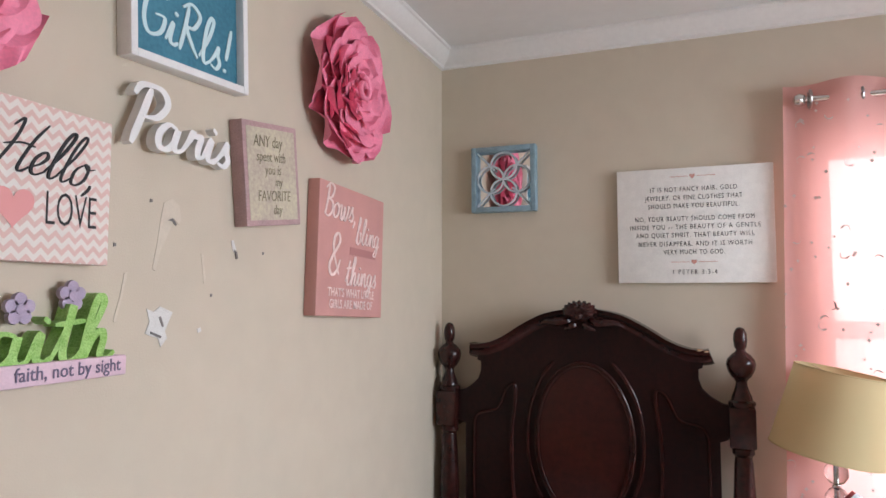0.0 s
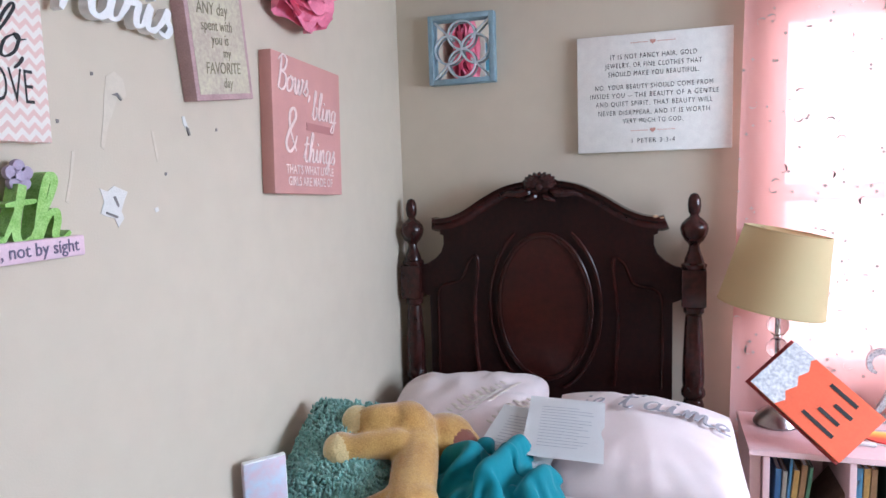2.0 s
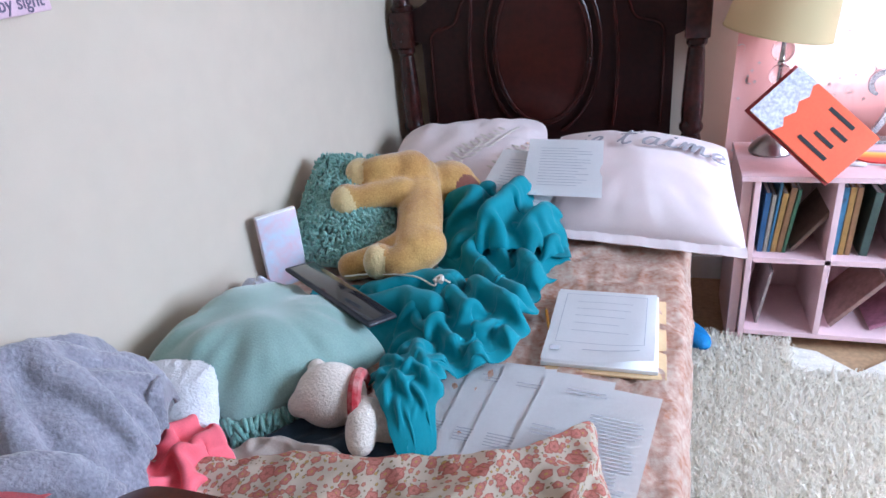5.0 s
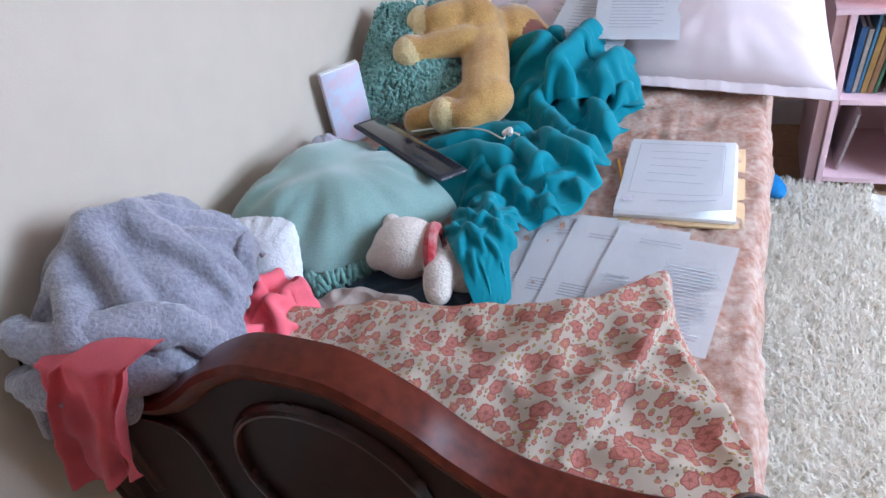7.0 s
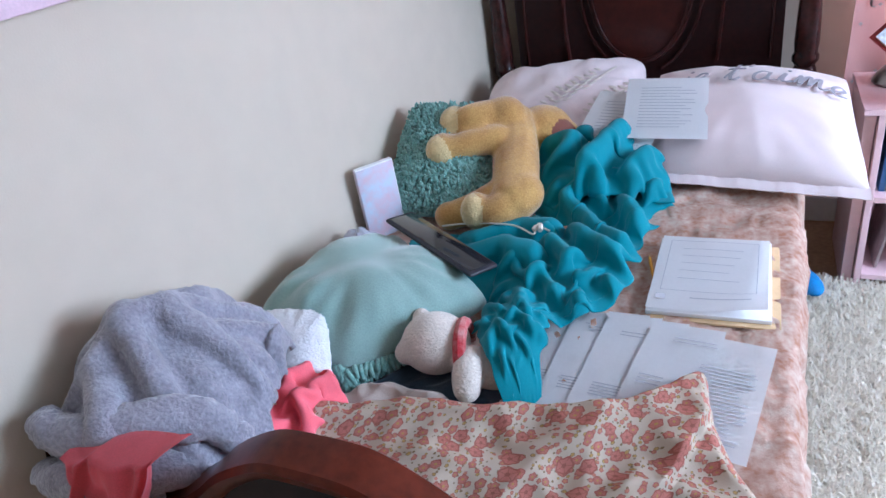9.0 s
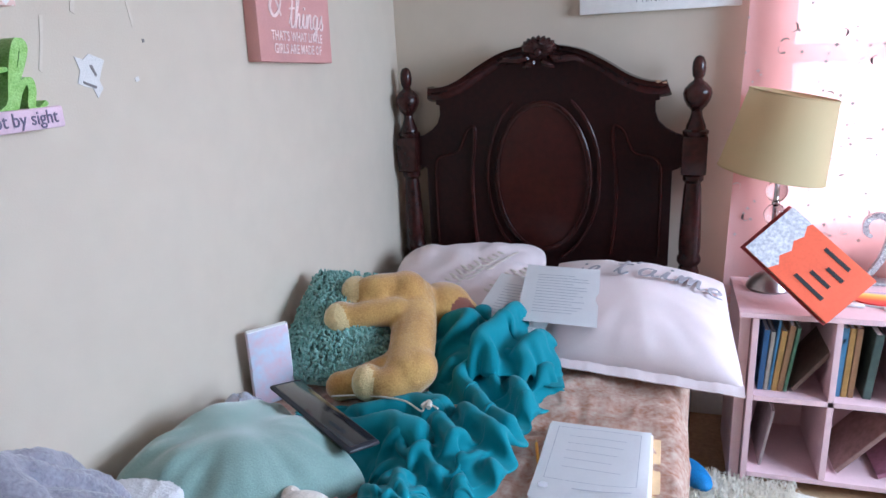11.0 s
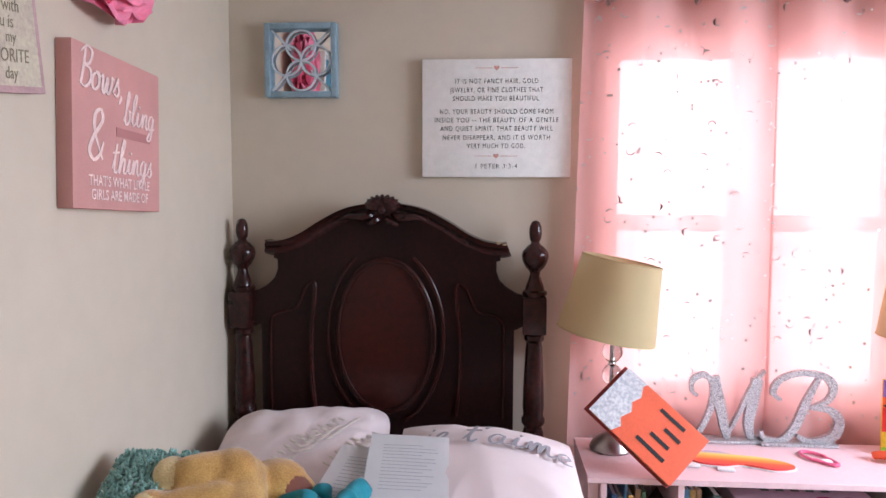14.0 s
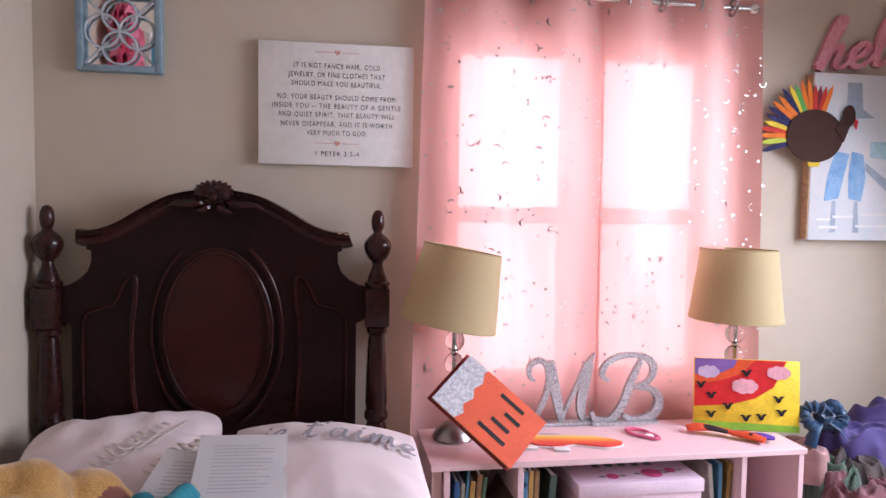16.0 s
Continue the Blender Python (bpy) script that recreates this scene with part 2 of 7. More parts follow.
window("window_1", WIN, Matrix(), "white two-sash twin window behind pink curtains", 0.14)
window("window_2", SIDE, Matrix(((0, 1, 0, X1), (1, 0, 0, 0), (0, 0, 1, 0), (0, 0, 0, 1))), "white two-sash window in the side wall")
ground = tagged(part("ground", box(-60, 60, -60, 60, -0.6, -0.5), mat("lawn", (0.07, 0.11, 0.04), 0.9, var=0.4, scale=2)), "green lawn outside the house", "ground", kind="structure")

# ---- the bed ----
BED = pose(0.575, -0.08, 0, 0, 0, -2)
bed = thing("bed", BED, "dark cherry wood twin bed with carved arched headboard", "bed")


def post(name, x, y, top, scale=1.0, low=False):
    """Square block with turned shaft and a finial."""
    s = scale
    if low:
        prof = [(0.034, 0.0), (0.034, 0.62), (0.030, 0.63), (0.037, 0.645), (0.037, 0.655), (0.016, 0.668), (0.024, 0.675), (0.034, 0.695), (0.036, 0.715), (0.030, 0.738), (0.016, 0.752), (0.004, 0.757)]
        bm = lathe(prof, 24, m=Matrix.Translation((x, y, 0)))
        return part(name, bm, M["wood"], bed)
    prof = [(0.036, 0.0), (0.036, 0.44), (0.040, 0.455), (0.040, 0.47), (0.030, 0.48), (0.037, 0.50), (0.040, 0.56), (0.036, 0.61), (0.030, 0.63), (0.040, 0.645), (0.040, 0.66),
            (0.034, 0.672), (0.037, 0.70), (0.035, 0.78), (0.029, 0.90), (0.026, 0.925), (0.034, 0.935), (0.034, 0.950), (0.028, 0.957)]
    bm = lathe(prof, 24, m=Matrix.Translation((x, y, 0)))
    box(x - 0.040, x + 0.040, y - 0.040, y + 0.040, 0.955, 1.085, bevel=0.006, bm=bm)
    up = [(0.036, 1.083), (0.042, 1.092), (0.042, 1.100), (0.033, 1.106), (0.031, 1.118), (0.026, 1.130), (0.019, 1.150), (0.017, 1.165), (0.024, 1.176), (0.030, 1.180), (0.042, 1.202),
          (0.046, 1.222), (0.042, 1.238), (0.028, 1.254), (0.016, 1.263), (0.014, 1.270), (0.019, 1.278), (0.022, 1.300), (0.020, 1.322), (0.013, 1.337), (0.004, 1.342)]
    lathe(up, 24, bm=bm, m=Matrix.Translation((x, y, 0)))
    return part(name, bm, M["wood"], bed)


post("headboard_post", -0.515, -0.01, 1.34)
post("headboard_post", 0.515, -0.01, 1.34)

half_top = [(0.0, 1.395), (0.06, 1.393), (0.14, 1.375), (0.22, 1.335), (0.29, 1.292), (0.35, 1.268), (0.40, 1.262), (0.418, 1.266)]
top_line = spline(half_top, 5)
shoulder = [(0.416, 1.250), (0.404, 1.235), (0.398, 1.205), (0.384, 1.200), (0.384, 1.165), (0.395, 1.135), (0.420, 1.110), (0.455, 1.090), (0.480, 1.085), (0.480, 0.985), (0.470, 0.975), (0.446, 0.965), (0.446, 0.34)]


def mirror(half):
    return [(x, z) for x, z in half] + [(-x, z) for x, z in half[::-1] if x > 1e-6]


part("headboard_panel", slab(mirror([(x, z - 0.012) for x, z in top_line if x < 0.40] + shoulder[2:]), 0.012, -0.018), M["wood_black"], bed, "dark cherry panel with concave shoulders", smooth=False)


def band(line, w0, w1, y0, y1, bm=None):
    """A moulding that follows a line in x, z: w0 above it, w1 below, standing from y0 to y1 with rounded front."""
    bm = bm or bmesh.new()
    rows = []
    for i, p in enumerate(line):
        a, b = line[max(i - 1, 0)], line[min(i + 1, len(line) - 1)]
        d = Vector((b[0] - a[0], b[1] - a[1])).normalized()
        nx, nz = -d[1], d[0]
        row = []
        for u, v in ((1, 0), (1, 0.7), (0.75, 1), (0.3, 1), (0.1, 0.75), (-0.25, 0.8), (-0.5, 0.55), (-0.8, 0.45), (-1, 0.15), (-1, 0)):
            w = w0 * u if u > 0 else w1 * -u * -1
            row.append(bm.verts.new((p[0] + nx * w, y0 + (y1 - y0) * v, p[1] + nz * w)))
        rows.append(row)
    for a, b in zip(rows, rows[1:]):
        for k in range(len(a) - 1):
            bm.faces.new((a[k], a[k + 1], b[k + 1], b[k]))
    for r in (rows[0], rows[-1]):
        bm.faces.new(r)
    return bm


full_top = [(-x, z) for x, z in top_line[::-1]] + top_line[1:]
part("top_rail", band(full_top, 0.004, 0.050, 0.012, -0.055), M["wood"], bed, "arched moulded top rail")


def ring_line(cx, cz, rx, rz, n=48, a0=0.0, a1=2 * math.pi):
    return [(cx + rx * math.cos(a0 + (a1 - a0) * i / n), cz + rz * math.sin(a0 + (a1 - a0) * i / n)) for i in range(n + 1)]


oval = part("oval_panel", slab(ring_line(0, 0.935, 0.165, 0.262)[:-1], -0.016, -0.024), M["wood_oval"], bed, "reddish oval veneer panel")
part("oval_moulding", band(ring_line(0, 0.935, 0.170, 0.268), 0.012, 0.012, -0.016, -0.034), M["wood"], oval)
part("oval_moulding", band(ring_line(0, 0.935, 0.205, 0.315, 48, radians(-70), radians(60)), 0.008, 0.008, -0.016, -0.030), M["wood"], oval)
part("oval_moulding", band(ring_line(0, 0.935, 0.205, 0.315, 48, radians(120), radians(250)), 0.008, 0.008, -0.016, -0.030), M["wood"], oval)
for s in (1, -1):
    line = spline([(s * 0.250, 0.66), (s * 0.262, 0.80), (s * 0.262, 0.95), (s * 0.250, 1.06), (s * 0.252, 1.12), (s * 0.285, 1.10), (s * 0.32, 1.03), (s * 0.400, 1.000), (s * 0.412, 0.90), (s * 0.412, 0.66)], 7)
    part("side_moulding", band(line, 0.007, 0.007, -0.016, -0.030), M["wood"], bed)

# carved leaf crest
crest = bmesh.new()
rnd = random.Random(4)
for i in range(11):
    a = radians(-100 + 20 * i)
    tip = Vector((0.055 * math.sin(a) * 1.1, -0.062, 1.392 + 0.036 * math.cos(a)))
    mid = Vector((0.03 * math.sin(a), -0.078, 1.385 + 0.018 * math.cos(a)))
    tube(spline([(0, -0.062, 1.372), mid, tip], 4), [0.004, 0.007, 0.010, 0.012, 0.013, 0.012, 0.010, 0.007, 0.003], 7, crest)
for s in (1, -1):
    tube(spline([(s * 0.03, -0.058, 1.36), (s * 0.07, -0.070, 1.350), (s * 0.12, -0.066, 1.352), (s * 0.15, -0.056, 1.338)], 4), [0.006, 0.011, 0.014, 0.015, 0.015, 0.014, 0.013, 0.012, 0.010, 0.008, 0.006, 0.004, 0.003], 7, crest)
    tube(spline([(s * 0.01, -0.062, 1.35), (s * 0.03, -0.076, 1.335), (s * 0.055, -0.066, 1.325)], 4), [0.006, 0.010, 0.012, 0.012, 0.011, 0.010, 0.008, 0.006, 0.003], 7, crest)
bmesh.ops.create_uvsphere(crest, u_segments=14, v_segments=10, radius=0.017, matrix=Matrix.Translation((0, -0.074, 1.375)))
part("carved_crest", crest, M["wood"], bed, "carved leaf ornament")
for x, z, r in ((0.392, 1.266, 0.008), (0.412, 1.262, 0.006)):
    bm = bmesh.new()
    bmesh.ops.create_icosphere(bm, subdivisions=2, radius=r, matrix=Matrix.Translation((x, -0.052, z)) @ Matrix.Diagonal((1.3, 0.5, 0.6, 1)))
    part("chip", bm, M["wornwood"], bed, "chipped bare wood")

# footboard
FY = -2.055
half_foot = [(0.0, 0.842), (0.06, 0.838), (0.11, 0.815), (0.155, 0.785), (0.20, 0.745), (0.255, 0.708), (0.32, 0.694), (0.39, 0.690), (0.45, 0.700), (0.478, 0.706)]
foot_line = spline(half_foot, 5)
foot_full = [(-x, z) for x, z in foot_line[::-1]] + foot_line[1:]
part("footboard_panel", slab([(x, z - 0.01) for x, z in foot_full] + [(0.478, 0.30), (-0.478, 0.30)], FY + 0.012, FY - 0.012), M["wood_black"], bed, "dark footboard panel", smooth=False)
bm = bmesh.new()
rows = []
for i, p in enumerate(foot_full):
    a, b = foot_full[max(i - 1, 0)], foot_full[min(i + 1, len(foot_full) - 1)]
    d = Vector((b[0] - a[0], b[1] - a[1])).normalized()
    nx, nz = -d[1], d[0]
    rows.append([bm.verts.new((p[0] + nx * w, FY + y, p[1] + nz * w)) for y, w in ((0.030, -0.022), (0.033, -0.006), (0.027, 0.002), (0.0, 0.004), (-0.026, 0.001), (-0.033, -0.007), (-0.030, -0.020), (-0.018, -0.030), (0.018, -0.030))])
for a, b in zip(rows, rows[1:]):
    for k in range(len(a)):
        j = (k + 1) % len(a)
        bm.faces.new((a[k], a[j], b[j], b[k]))
part("footboard_rail", bm, M["wood_red"], bed, "red cherry top rail of the footboard")
part("footboard_moulding", band(ring_line(0.0, 0.60, 0.15, 0.16), 0.008, 0.008, FY - 0.010, FY - 0.026), M["wood"], bed)
for s in (1, -1):
    line = spline([(s * 0.40, 0.42), (s * 0.40, 0.60), (s * 0.36, 0.635), (s * 0.27, 0.65), (s * 0.235, 0.60), (s * 0.235, 0.42)], 6)
    part("footboard_moulding", band(line, 0.007, 0.007, FY - 0.010, FY - 0.024), M["wood"], bed)
    post("footboard_post", s * 0.505, FY, 0.757, low=True)
    part("side_rail", box(s * 0.49 - 0.014, s * 0.49 + 0.014, FY + 0.03, -0.045, 0.24, 0.38, bevel=0.004), M["wood"], bed)


# ---- hand lettering: one stroke list a letter, on an em of 1 ----
SCRIPT = {
    "a": (0.50, [(0.34, 0.42), (0.18, 0.46), (0.05, 0.28), (0.07, 0.06), (0.2, 0.0), (0.33, 0.15), (0.36, 0.42), (0.34, 0.12), (0.42, 0.02), (0.52, 0.08)]),
    "r": (0.42, [(0.0, 0.05), (0.1, 0.3), (0.14, 0.46), (0.2, 0.40), (0.32, 0.42), (0.3, 0.2), (0.33, 0.03), (0.44, 0.06)]),
    "i": (0.28, [(0.0, 0.05), (0.12, 0.44), (0.1, 0.1), (0.2, 0.02), (0.3, 0.1)], [(0.15, 0.60), (0.18, 0.66)]),
    "s": (0.34, [(0.0, 0.05), (0.14, 0.3), (0.2, 0.47), (0.2, 0.3), (0.28, 0.14), (0.2, 0.0), (0.05, 0.04)]),
    "e": (0.34, [(0.0, 0.1), (0.2, 0.22), (0.28, 0.38), (0.18, 0.46), (0.06, 0.3), (0.08, 0.08), (0.2, 0.0), (0.36, 0.1)]),
    "l": (0.28, [(0.0, 0.08), (0.18, 0.5), (0.26, 0.9), (0.18, 0.98), (0.1, 0.7), (0.1, 0.15), (0.18, 0.0), (0.3, 0.1)]),
    "o": (0.42, [(0.2, 0.45), (0.05, 0.3), (0.07, 0.05), (0.2, 0.0), (0.33, 0.15), (0.3, 0.4), (0.2, 0.45), (0.3, 0.36), (0.45, 0.4)]),
    "t": (0.34, [(0.02, 0.1), (0.16, 0.5), (0.2, 0.85), (0.14, 0.3), (0.16, 0.05), (0.26, 0.0), (0.36, 0.1)], [(0.0, 0.56), (0.38, 0.61)]),
    "m": (0.66, [(0.0, 0.05), (0.1, 0.44), (0.12, 0.02), (0.2, 0.36), (0.3, 0.44), (0.32, 0.02), (0.4, 0.36), (0.5, 0.44), (0.52, 0.1), (0.6, 0.0), (0.7, 0.08)]),
    "h": (0.46, [(0.0, 0.08), (0.18, 0.55), (0.26, 0.9), (0.18, 0.98), (0.1, 0.6), (0.06, 0.0), (0.16, 0.32), (0.28, 0.44), (0.32, 0.3), (0.3, 0.06), (0.4, 0.0), (0.5, 0.1)]),
    "f": (0.34, [(0.0, 0.08), (0.2, 0.6), (0.28, 0.9), (0.2, 0.98), (0.12, 0.6), (0.10, 0.0)], [(0.0, 0.48), (0.34, 0.52)]),
    "j": (0.22, [(0.12, 0.44), (0.1, 0.0), (0.02, -0.3), (-0.12, -0.3), (-0.05, -0.1), (0.2, 0.08)], [(0.14, 0.60), (0.17, 0.66)]),
    "w": (0.55, [(0.0, 0.4), (0.06, 0.42), (0.08, 0.05), (0.18, 0.0), (0.26, 0.4), (0.28, 0.05), (0.38, 0.0), (0.48, 0.3), (0.46, 0.45), (0.58, 0.38)]),
    "b": (0.40, [(0.0, 0.08), (0.16, 0.55), (0.24, 0.9), (0.16, 0.98), (0.1, 0.5), (0.1, 0.05), (0.24, 0.0), (0.34, 0.2), (0.28, 0.42), (0.4, 0.38)]),
    "n": (0.48, [(0.0, 0.05), (0.1, 0.44), (0.12, 0.02), (0.2, 0.36), (0.32, 0.44), (0.34, 0.1), (0.42, 0.0), (0.52, 0.08)]),
    "g": (0.44, [(0.32, 0.42), (0.18, 0.46), (0.05, 0.28), (0.1, 0.05), (0.25, 0.05), (0.34, 0.42), (0.3, -0.1), (0.2, -0.35), (0.05, -0.3), (0.2, -0.08), (0.46, 0.08)]),
    "&": (0.60, [(0.5, 0.0), (0.2, 0.5), (0.18, 0.85), (0.35, 0.95), (0.42, 0.75), (0.15, 0.4), (0.05, 0.15), (0.2, -0.02), (0.4, 0.1), (0.5, 0.35)]),
    "P": (0.50, [(0.26, 0.98), (0.2, 0.5), (0.12, -0.05)], [(0.0, 0.80), (0.1, 1.0), (0.42, 1.02), (0.58, 0.8), (0.46, 0.52), (0.22, 0.46)]),
    "H": (0.62, [(-0.02, 0.80), (0.10, 0.97), (0.14, 0.6), (0.05, 0.1), (-0.06, 0.0)], [(0.60, 0.98), (0.48, 0.6), (0.44, 0.1), (0.52, 0.0), (0.64, 0.1)], [(-0.02, 0.42), (0.3, 0.52), (0.56, 0.50)]),
    "B": (0.50, [(0.16, 0.95), (0.14, 0.5), (0.08, 0.0)], [(-0.02, 0.82), (0.2, 1.0), (0.44, 0.88), (0.36, 0.60), (0.18, 0.52), (0.42, 0.44), (0.46, 0.15), (0.25, -0.02), (0.03, 0.08)]),
    "G": (0.58, [(0.5, 0.8), (0.35, 0.98), (0.1, 0.8), (0.05, 0.3), (0.2, 0.02), (0.45, 0.12), (0.5, 0.42), (0.28, 0.42)]),
    "R": (0.56, [(0.14, 0.95), (0.12, 0.5), (0.06, 0.0)], [(0.0, 0.85), (0.2, 1.0), (0.44, 0.85), (0.34, 0.56), (0.16, 0.48), (0.34, 0.2), (0.52, 0.0)]),
    "!": (0.24, [(0.14, 0.98), (0.12, 0.6), (0.10, 0.28)], [(0.09, 0.02), (0.10, 0.09)]),
    ",": (0.22, [(0.10, 0.06), (0.10, -0.04), (0.02, -0.18)]),
    "'": (0.14, [(0.10, 0.95), (0.08, 0.84), (0.04, 0.74)]),
    " ": (0.26,),
}


def script(body, size, m, material, parent, weight=0.09, depth=0.0008, slant=0.15, gap=0.0, fit_to=None, name="letter", warp=None, squeeze=1.0):
    """Joined-up lettering: a mesh for each letter, in x, y and standing off in z; m sets it on its thing."""
    full = sum(SCRIPT[c][0] + gap for c in body)
    if fit_to:
        squeeze = fit_to / (full * size)
    pen = -full / 2
    k = 0
    for c in body:
        adv, *strokes = SCRIPT[c]
        if strokes:
            bm = bmesh.new()
            for pts in strokes:
                line = [((pen + x + slant * y) * size * squeeze, (y - 0.4) * size) for x, y in spline(pts, 7)]
                n = len(line)
                rows = []
                for i, p in enumerate(line):
                    a, b = line[max(i - 1, 0)], line[min(i + 1, n - 1)]
                    d = Vector((b[0] - a[0], b[1] - a[1]))
                    d = d.normalized() if d.length > 1e-9 else Vector((1, 0))
                    heavy = 0.55 + 0.45 * abs(d[1])
                    w = weight * size * heavy * (0.45 + 0.55 * min(1, 5 * i / n + 0.15, 5 * (n - 1 - i) / n + 0.15)) / 2
                    z1 = depth + 0.0004 * (k % 5) + 0.0005 * i / n
                    row = []
                    for s, z in ((1, 0.0), (1, z1), (-1, z1), (-1, 0.0)):
                        q = Vector((p[0] - s * d[1] * w, p[1] + s * d[0] * w, z))
                        row.append(bm.verts.new(warp(m @ q) if warp else m @ q))
                    rows.append(row)
                for a, b in zip(rows, rows[1:]):
                    for e in range(4):
                        f = (e + 1) % 4
                        bm.faces.new((a[e], a[f], b[f], b[e]))
                bm.faces.new(rows[0][::-1])
                bm.faces.new(rows[-1])
                k += 1
            part(name, bm, material, parent, smooth=False)
        pen += adv + gap


# ---- soft things on the bed ----
def solid(bm, name, material, parent=None, label="", voxel=0.008, smooth_rounds=4, mats=(), pick=None):
    """Joined lumps melted into one skin."""
    me = bpy.data.meshes.new(name)
    bm.to_mesh(me)
    bm.free()
    tmp = bpy.data.objects.new(name, me)
    scene.collection.objects.link(tmp)
    r = tmp.modifiers.new("melt", "REMESH")
    r.mode, r.voxel_size = "VOXEL", voxel
    s = tmp.modifiers.new("soften", "SMOOTH")
    s.factor, s.iterations = 0.5, smooth_rounds
    out = bpy.data.meshes.new_from_object(tmp.evaluated_get(bpy.context.evaluated_depsgraph_get()))
    bpy.data.objects.remove(tmp)
    bpy.data.meshes.remove(me)
    out.name = name
    out.materials.clear()
    for m in (material, *mats):
        out.materials.append(m)
    for p in out.polygons:
        p.use_smooth = True
        if pick:
            p.material_index = pick(p.center)
    return link(new(name, out), parent) if not label else tagged(link(new(name, out), parent), label)


def lump(bm, c, r, rot=(0, 0, 0)):
    bmesh.ops.create_uvsphere(bm, u_segments=20, v_segments=14, radius=1.0, matrix=pose(*c, *rot) @ Matrix.Diagonal((*r, 1)))


def limb(bm, pts, radii):
    pts = spline(pts, 5)
    rr = [float(np.interp(i / (len(pts) - 1), np.linspace(0, 1, len(radii)), radii)) for i in range(len(pts))]
    for p, r in zip(pts, rr):
        bmesh.ops.create_icosphere(bm, subdivisions=2, radius=r, matrix=Matrix.Translation(p))


def cushion(w, h, t, seed=0, n=40, wrinkle=0.006, pinch=0.10, sag=0.0, round_=0.10):
    """A stuffed square cushion, w by h, t thick, lying flat about the origin."""
    bm = bmesh.new()
    off = Vector((seed * 7.3, seed * 3.1, 0))
    grids = []
    for side in (1, -1):
        g = []
        for i in range(n + 1):
            row = []
            for j in range(n + 1):
                u, v = -math.cos(math.pi * i / n), -math.cos(math.pi * j / n)
                soft = 1 - round_ * (u * v) ** 4
                x = u * w / 2 * (1 - pinch * (1 - v * v) * 0.5 * abs(u)) * soft
                y = v * h / 2 * (1 - pinch * (1 - u * u) * 0.5 * abs(v)) * soft
                d = ((1 - u * u) * (1 - v * v))
                e = d ** 0.5
                radial = noise.noise(Vector((math.atan2(v, u) * 5.0, 0.6 * math.hypot(u, v), seed)))
                z = side * t / 2 * e + side * wrinkle * (noise.noise(Vector((x, y, 0)) * 9 + off) * 1.6 + radial * 2.0 * (1 - e)) * min(1, 3 * d)
                z -= sag * (u * u + v * v)
                row.append((x, y, z))
            g.append(row)
        grids.append(g)
    vt = [[bm.verts.new(p) for p in row] for row in grids[0]]
    vb = [[vt[i][j] if i in (0, n) or j in (0, n) else bm.verts.new(grids[1][i][j]) for j in range(n + 1)] for i in range(n + 1)]
    for i in range(n):
        for j in range(n):
            bm.faces.new((vt[i][j], vt[i + 1][j], vt[i + 1][j + 1], vt[i][j + 1]))
            q = [vb[i][j], vb[i][j + 1], vb[i + 1][j + 1], vb[i + 1][j]]
            if len({id(v) for v in q}) == 4 and not bm.faces.get(q):
                bm.faces.new(q)
    return bm


def heap(outline, base, height, seed=0, fold=0.02, freq=9.0, stretch=(1, 1), angle=0.0, nr=44, na=150, lean=0.0, fine=0.0, edge=0.35, soften=3):
    """Crumpled cloth: a rounded mound over an outline in x, y, with long folds."""
    out = spline(outline, 12, closed=True)
    c = np.mean(np.array(out), axis=0)
    bm = bmesh.new()
    ca, sa = math.cos(angle), math.sin(angle)
    rings = []
    for k in range(nr + 1):
        r = math.sin(0.5 * math.pi * k / nr)
        ring = []
        for i in range(na if k else 1):
            f = i / na * len(out)
            a, b = np.array(out[int(f) % len(out)]), np.array(out[(int(f) + 1) % len(out)])
            p = c + (a + (b - a) * (f % 1) - c) * r
            q = Vector(((p[0] * ca + p[1] * sa) * stretch[0], (-p[0] * sa + p[1] * ca) * stretch[1], seed * 5.7))
            warp = Vector((noise.noise(q * freq * 0.5), noise.noise(q * freq * 0.5 + Vector((9, 3, 1))), 0)) * 0.09
            rid = 1.9 * max(0.0, 1 - 2.6 * abs(noise.noise((q + warp) * freq))) ** 1.15 - 0.35
            rid2 = 1.9 * max(0.0, 1 - 2.6 * abs(noise.noise((q + warp) * freq * 2.1 + Vector((4, 7, 2))))) ** 1.5 - 0.35
            prof = (1 - r ** 4) ** edge
            lift = fold * (0.85 * rid + 0.24 * rid2)
            big = 1 + 0.5 * noise.noise(q * 3.5)
            z = base + (height * big) * prof + lift * (0.25 + 0.75 * prof) * (0 if k == nr else 1)
            jit = fold * 0.6 * noise.noise(q * freq * 1.7 + Vector((1, 8, 5))) * r
            ring.append(bm.verts.new((p[0] + jit, p[1] + jit * 0.7 + lean * prof, max(z, base - 0.004) + fine * noise.noise(Vector((p[0], p[1], z)) * 160))))
        rings.append(ring)
    for i in range(na):
        bm.faces.new((rings[0][0], rings[1][i], rings[1][(i + 1) % na]))
    for a, b in zip(rings[1:], rings[2:]):
        for i in range(na):
            j = (i + 1) % na
            bm.faces.new((a[i], b[i], b[j], a[j]))
    bm.faces.new(rings[-1])
    inner = [v for ring in rings[:-1] for v in ring]
    for _ in range(soften):
        bmesh.ops.smooth_vert(bm, verts=inner, factor=0.5, use_axis_x=True, use_axis_y=True, use_axis_z=True)
    return bm


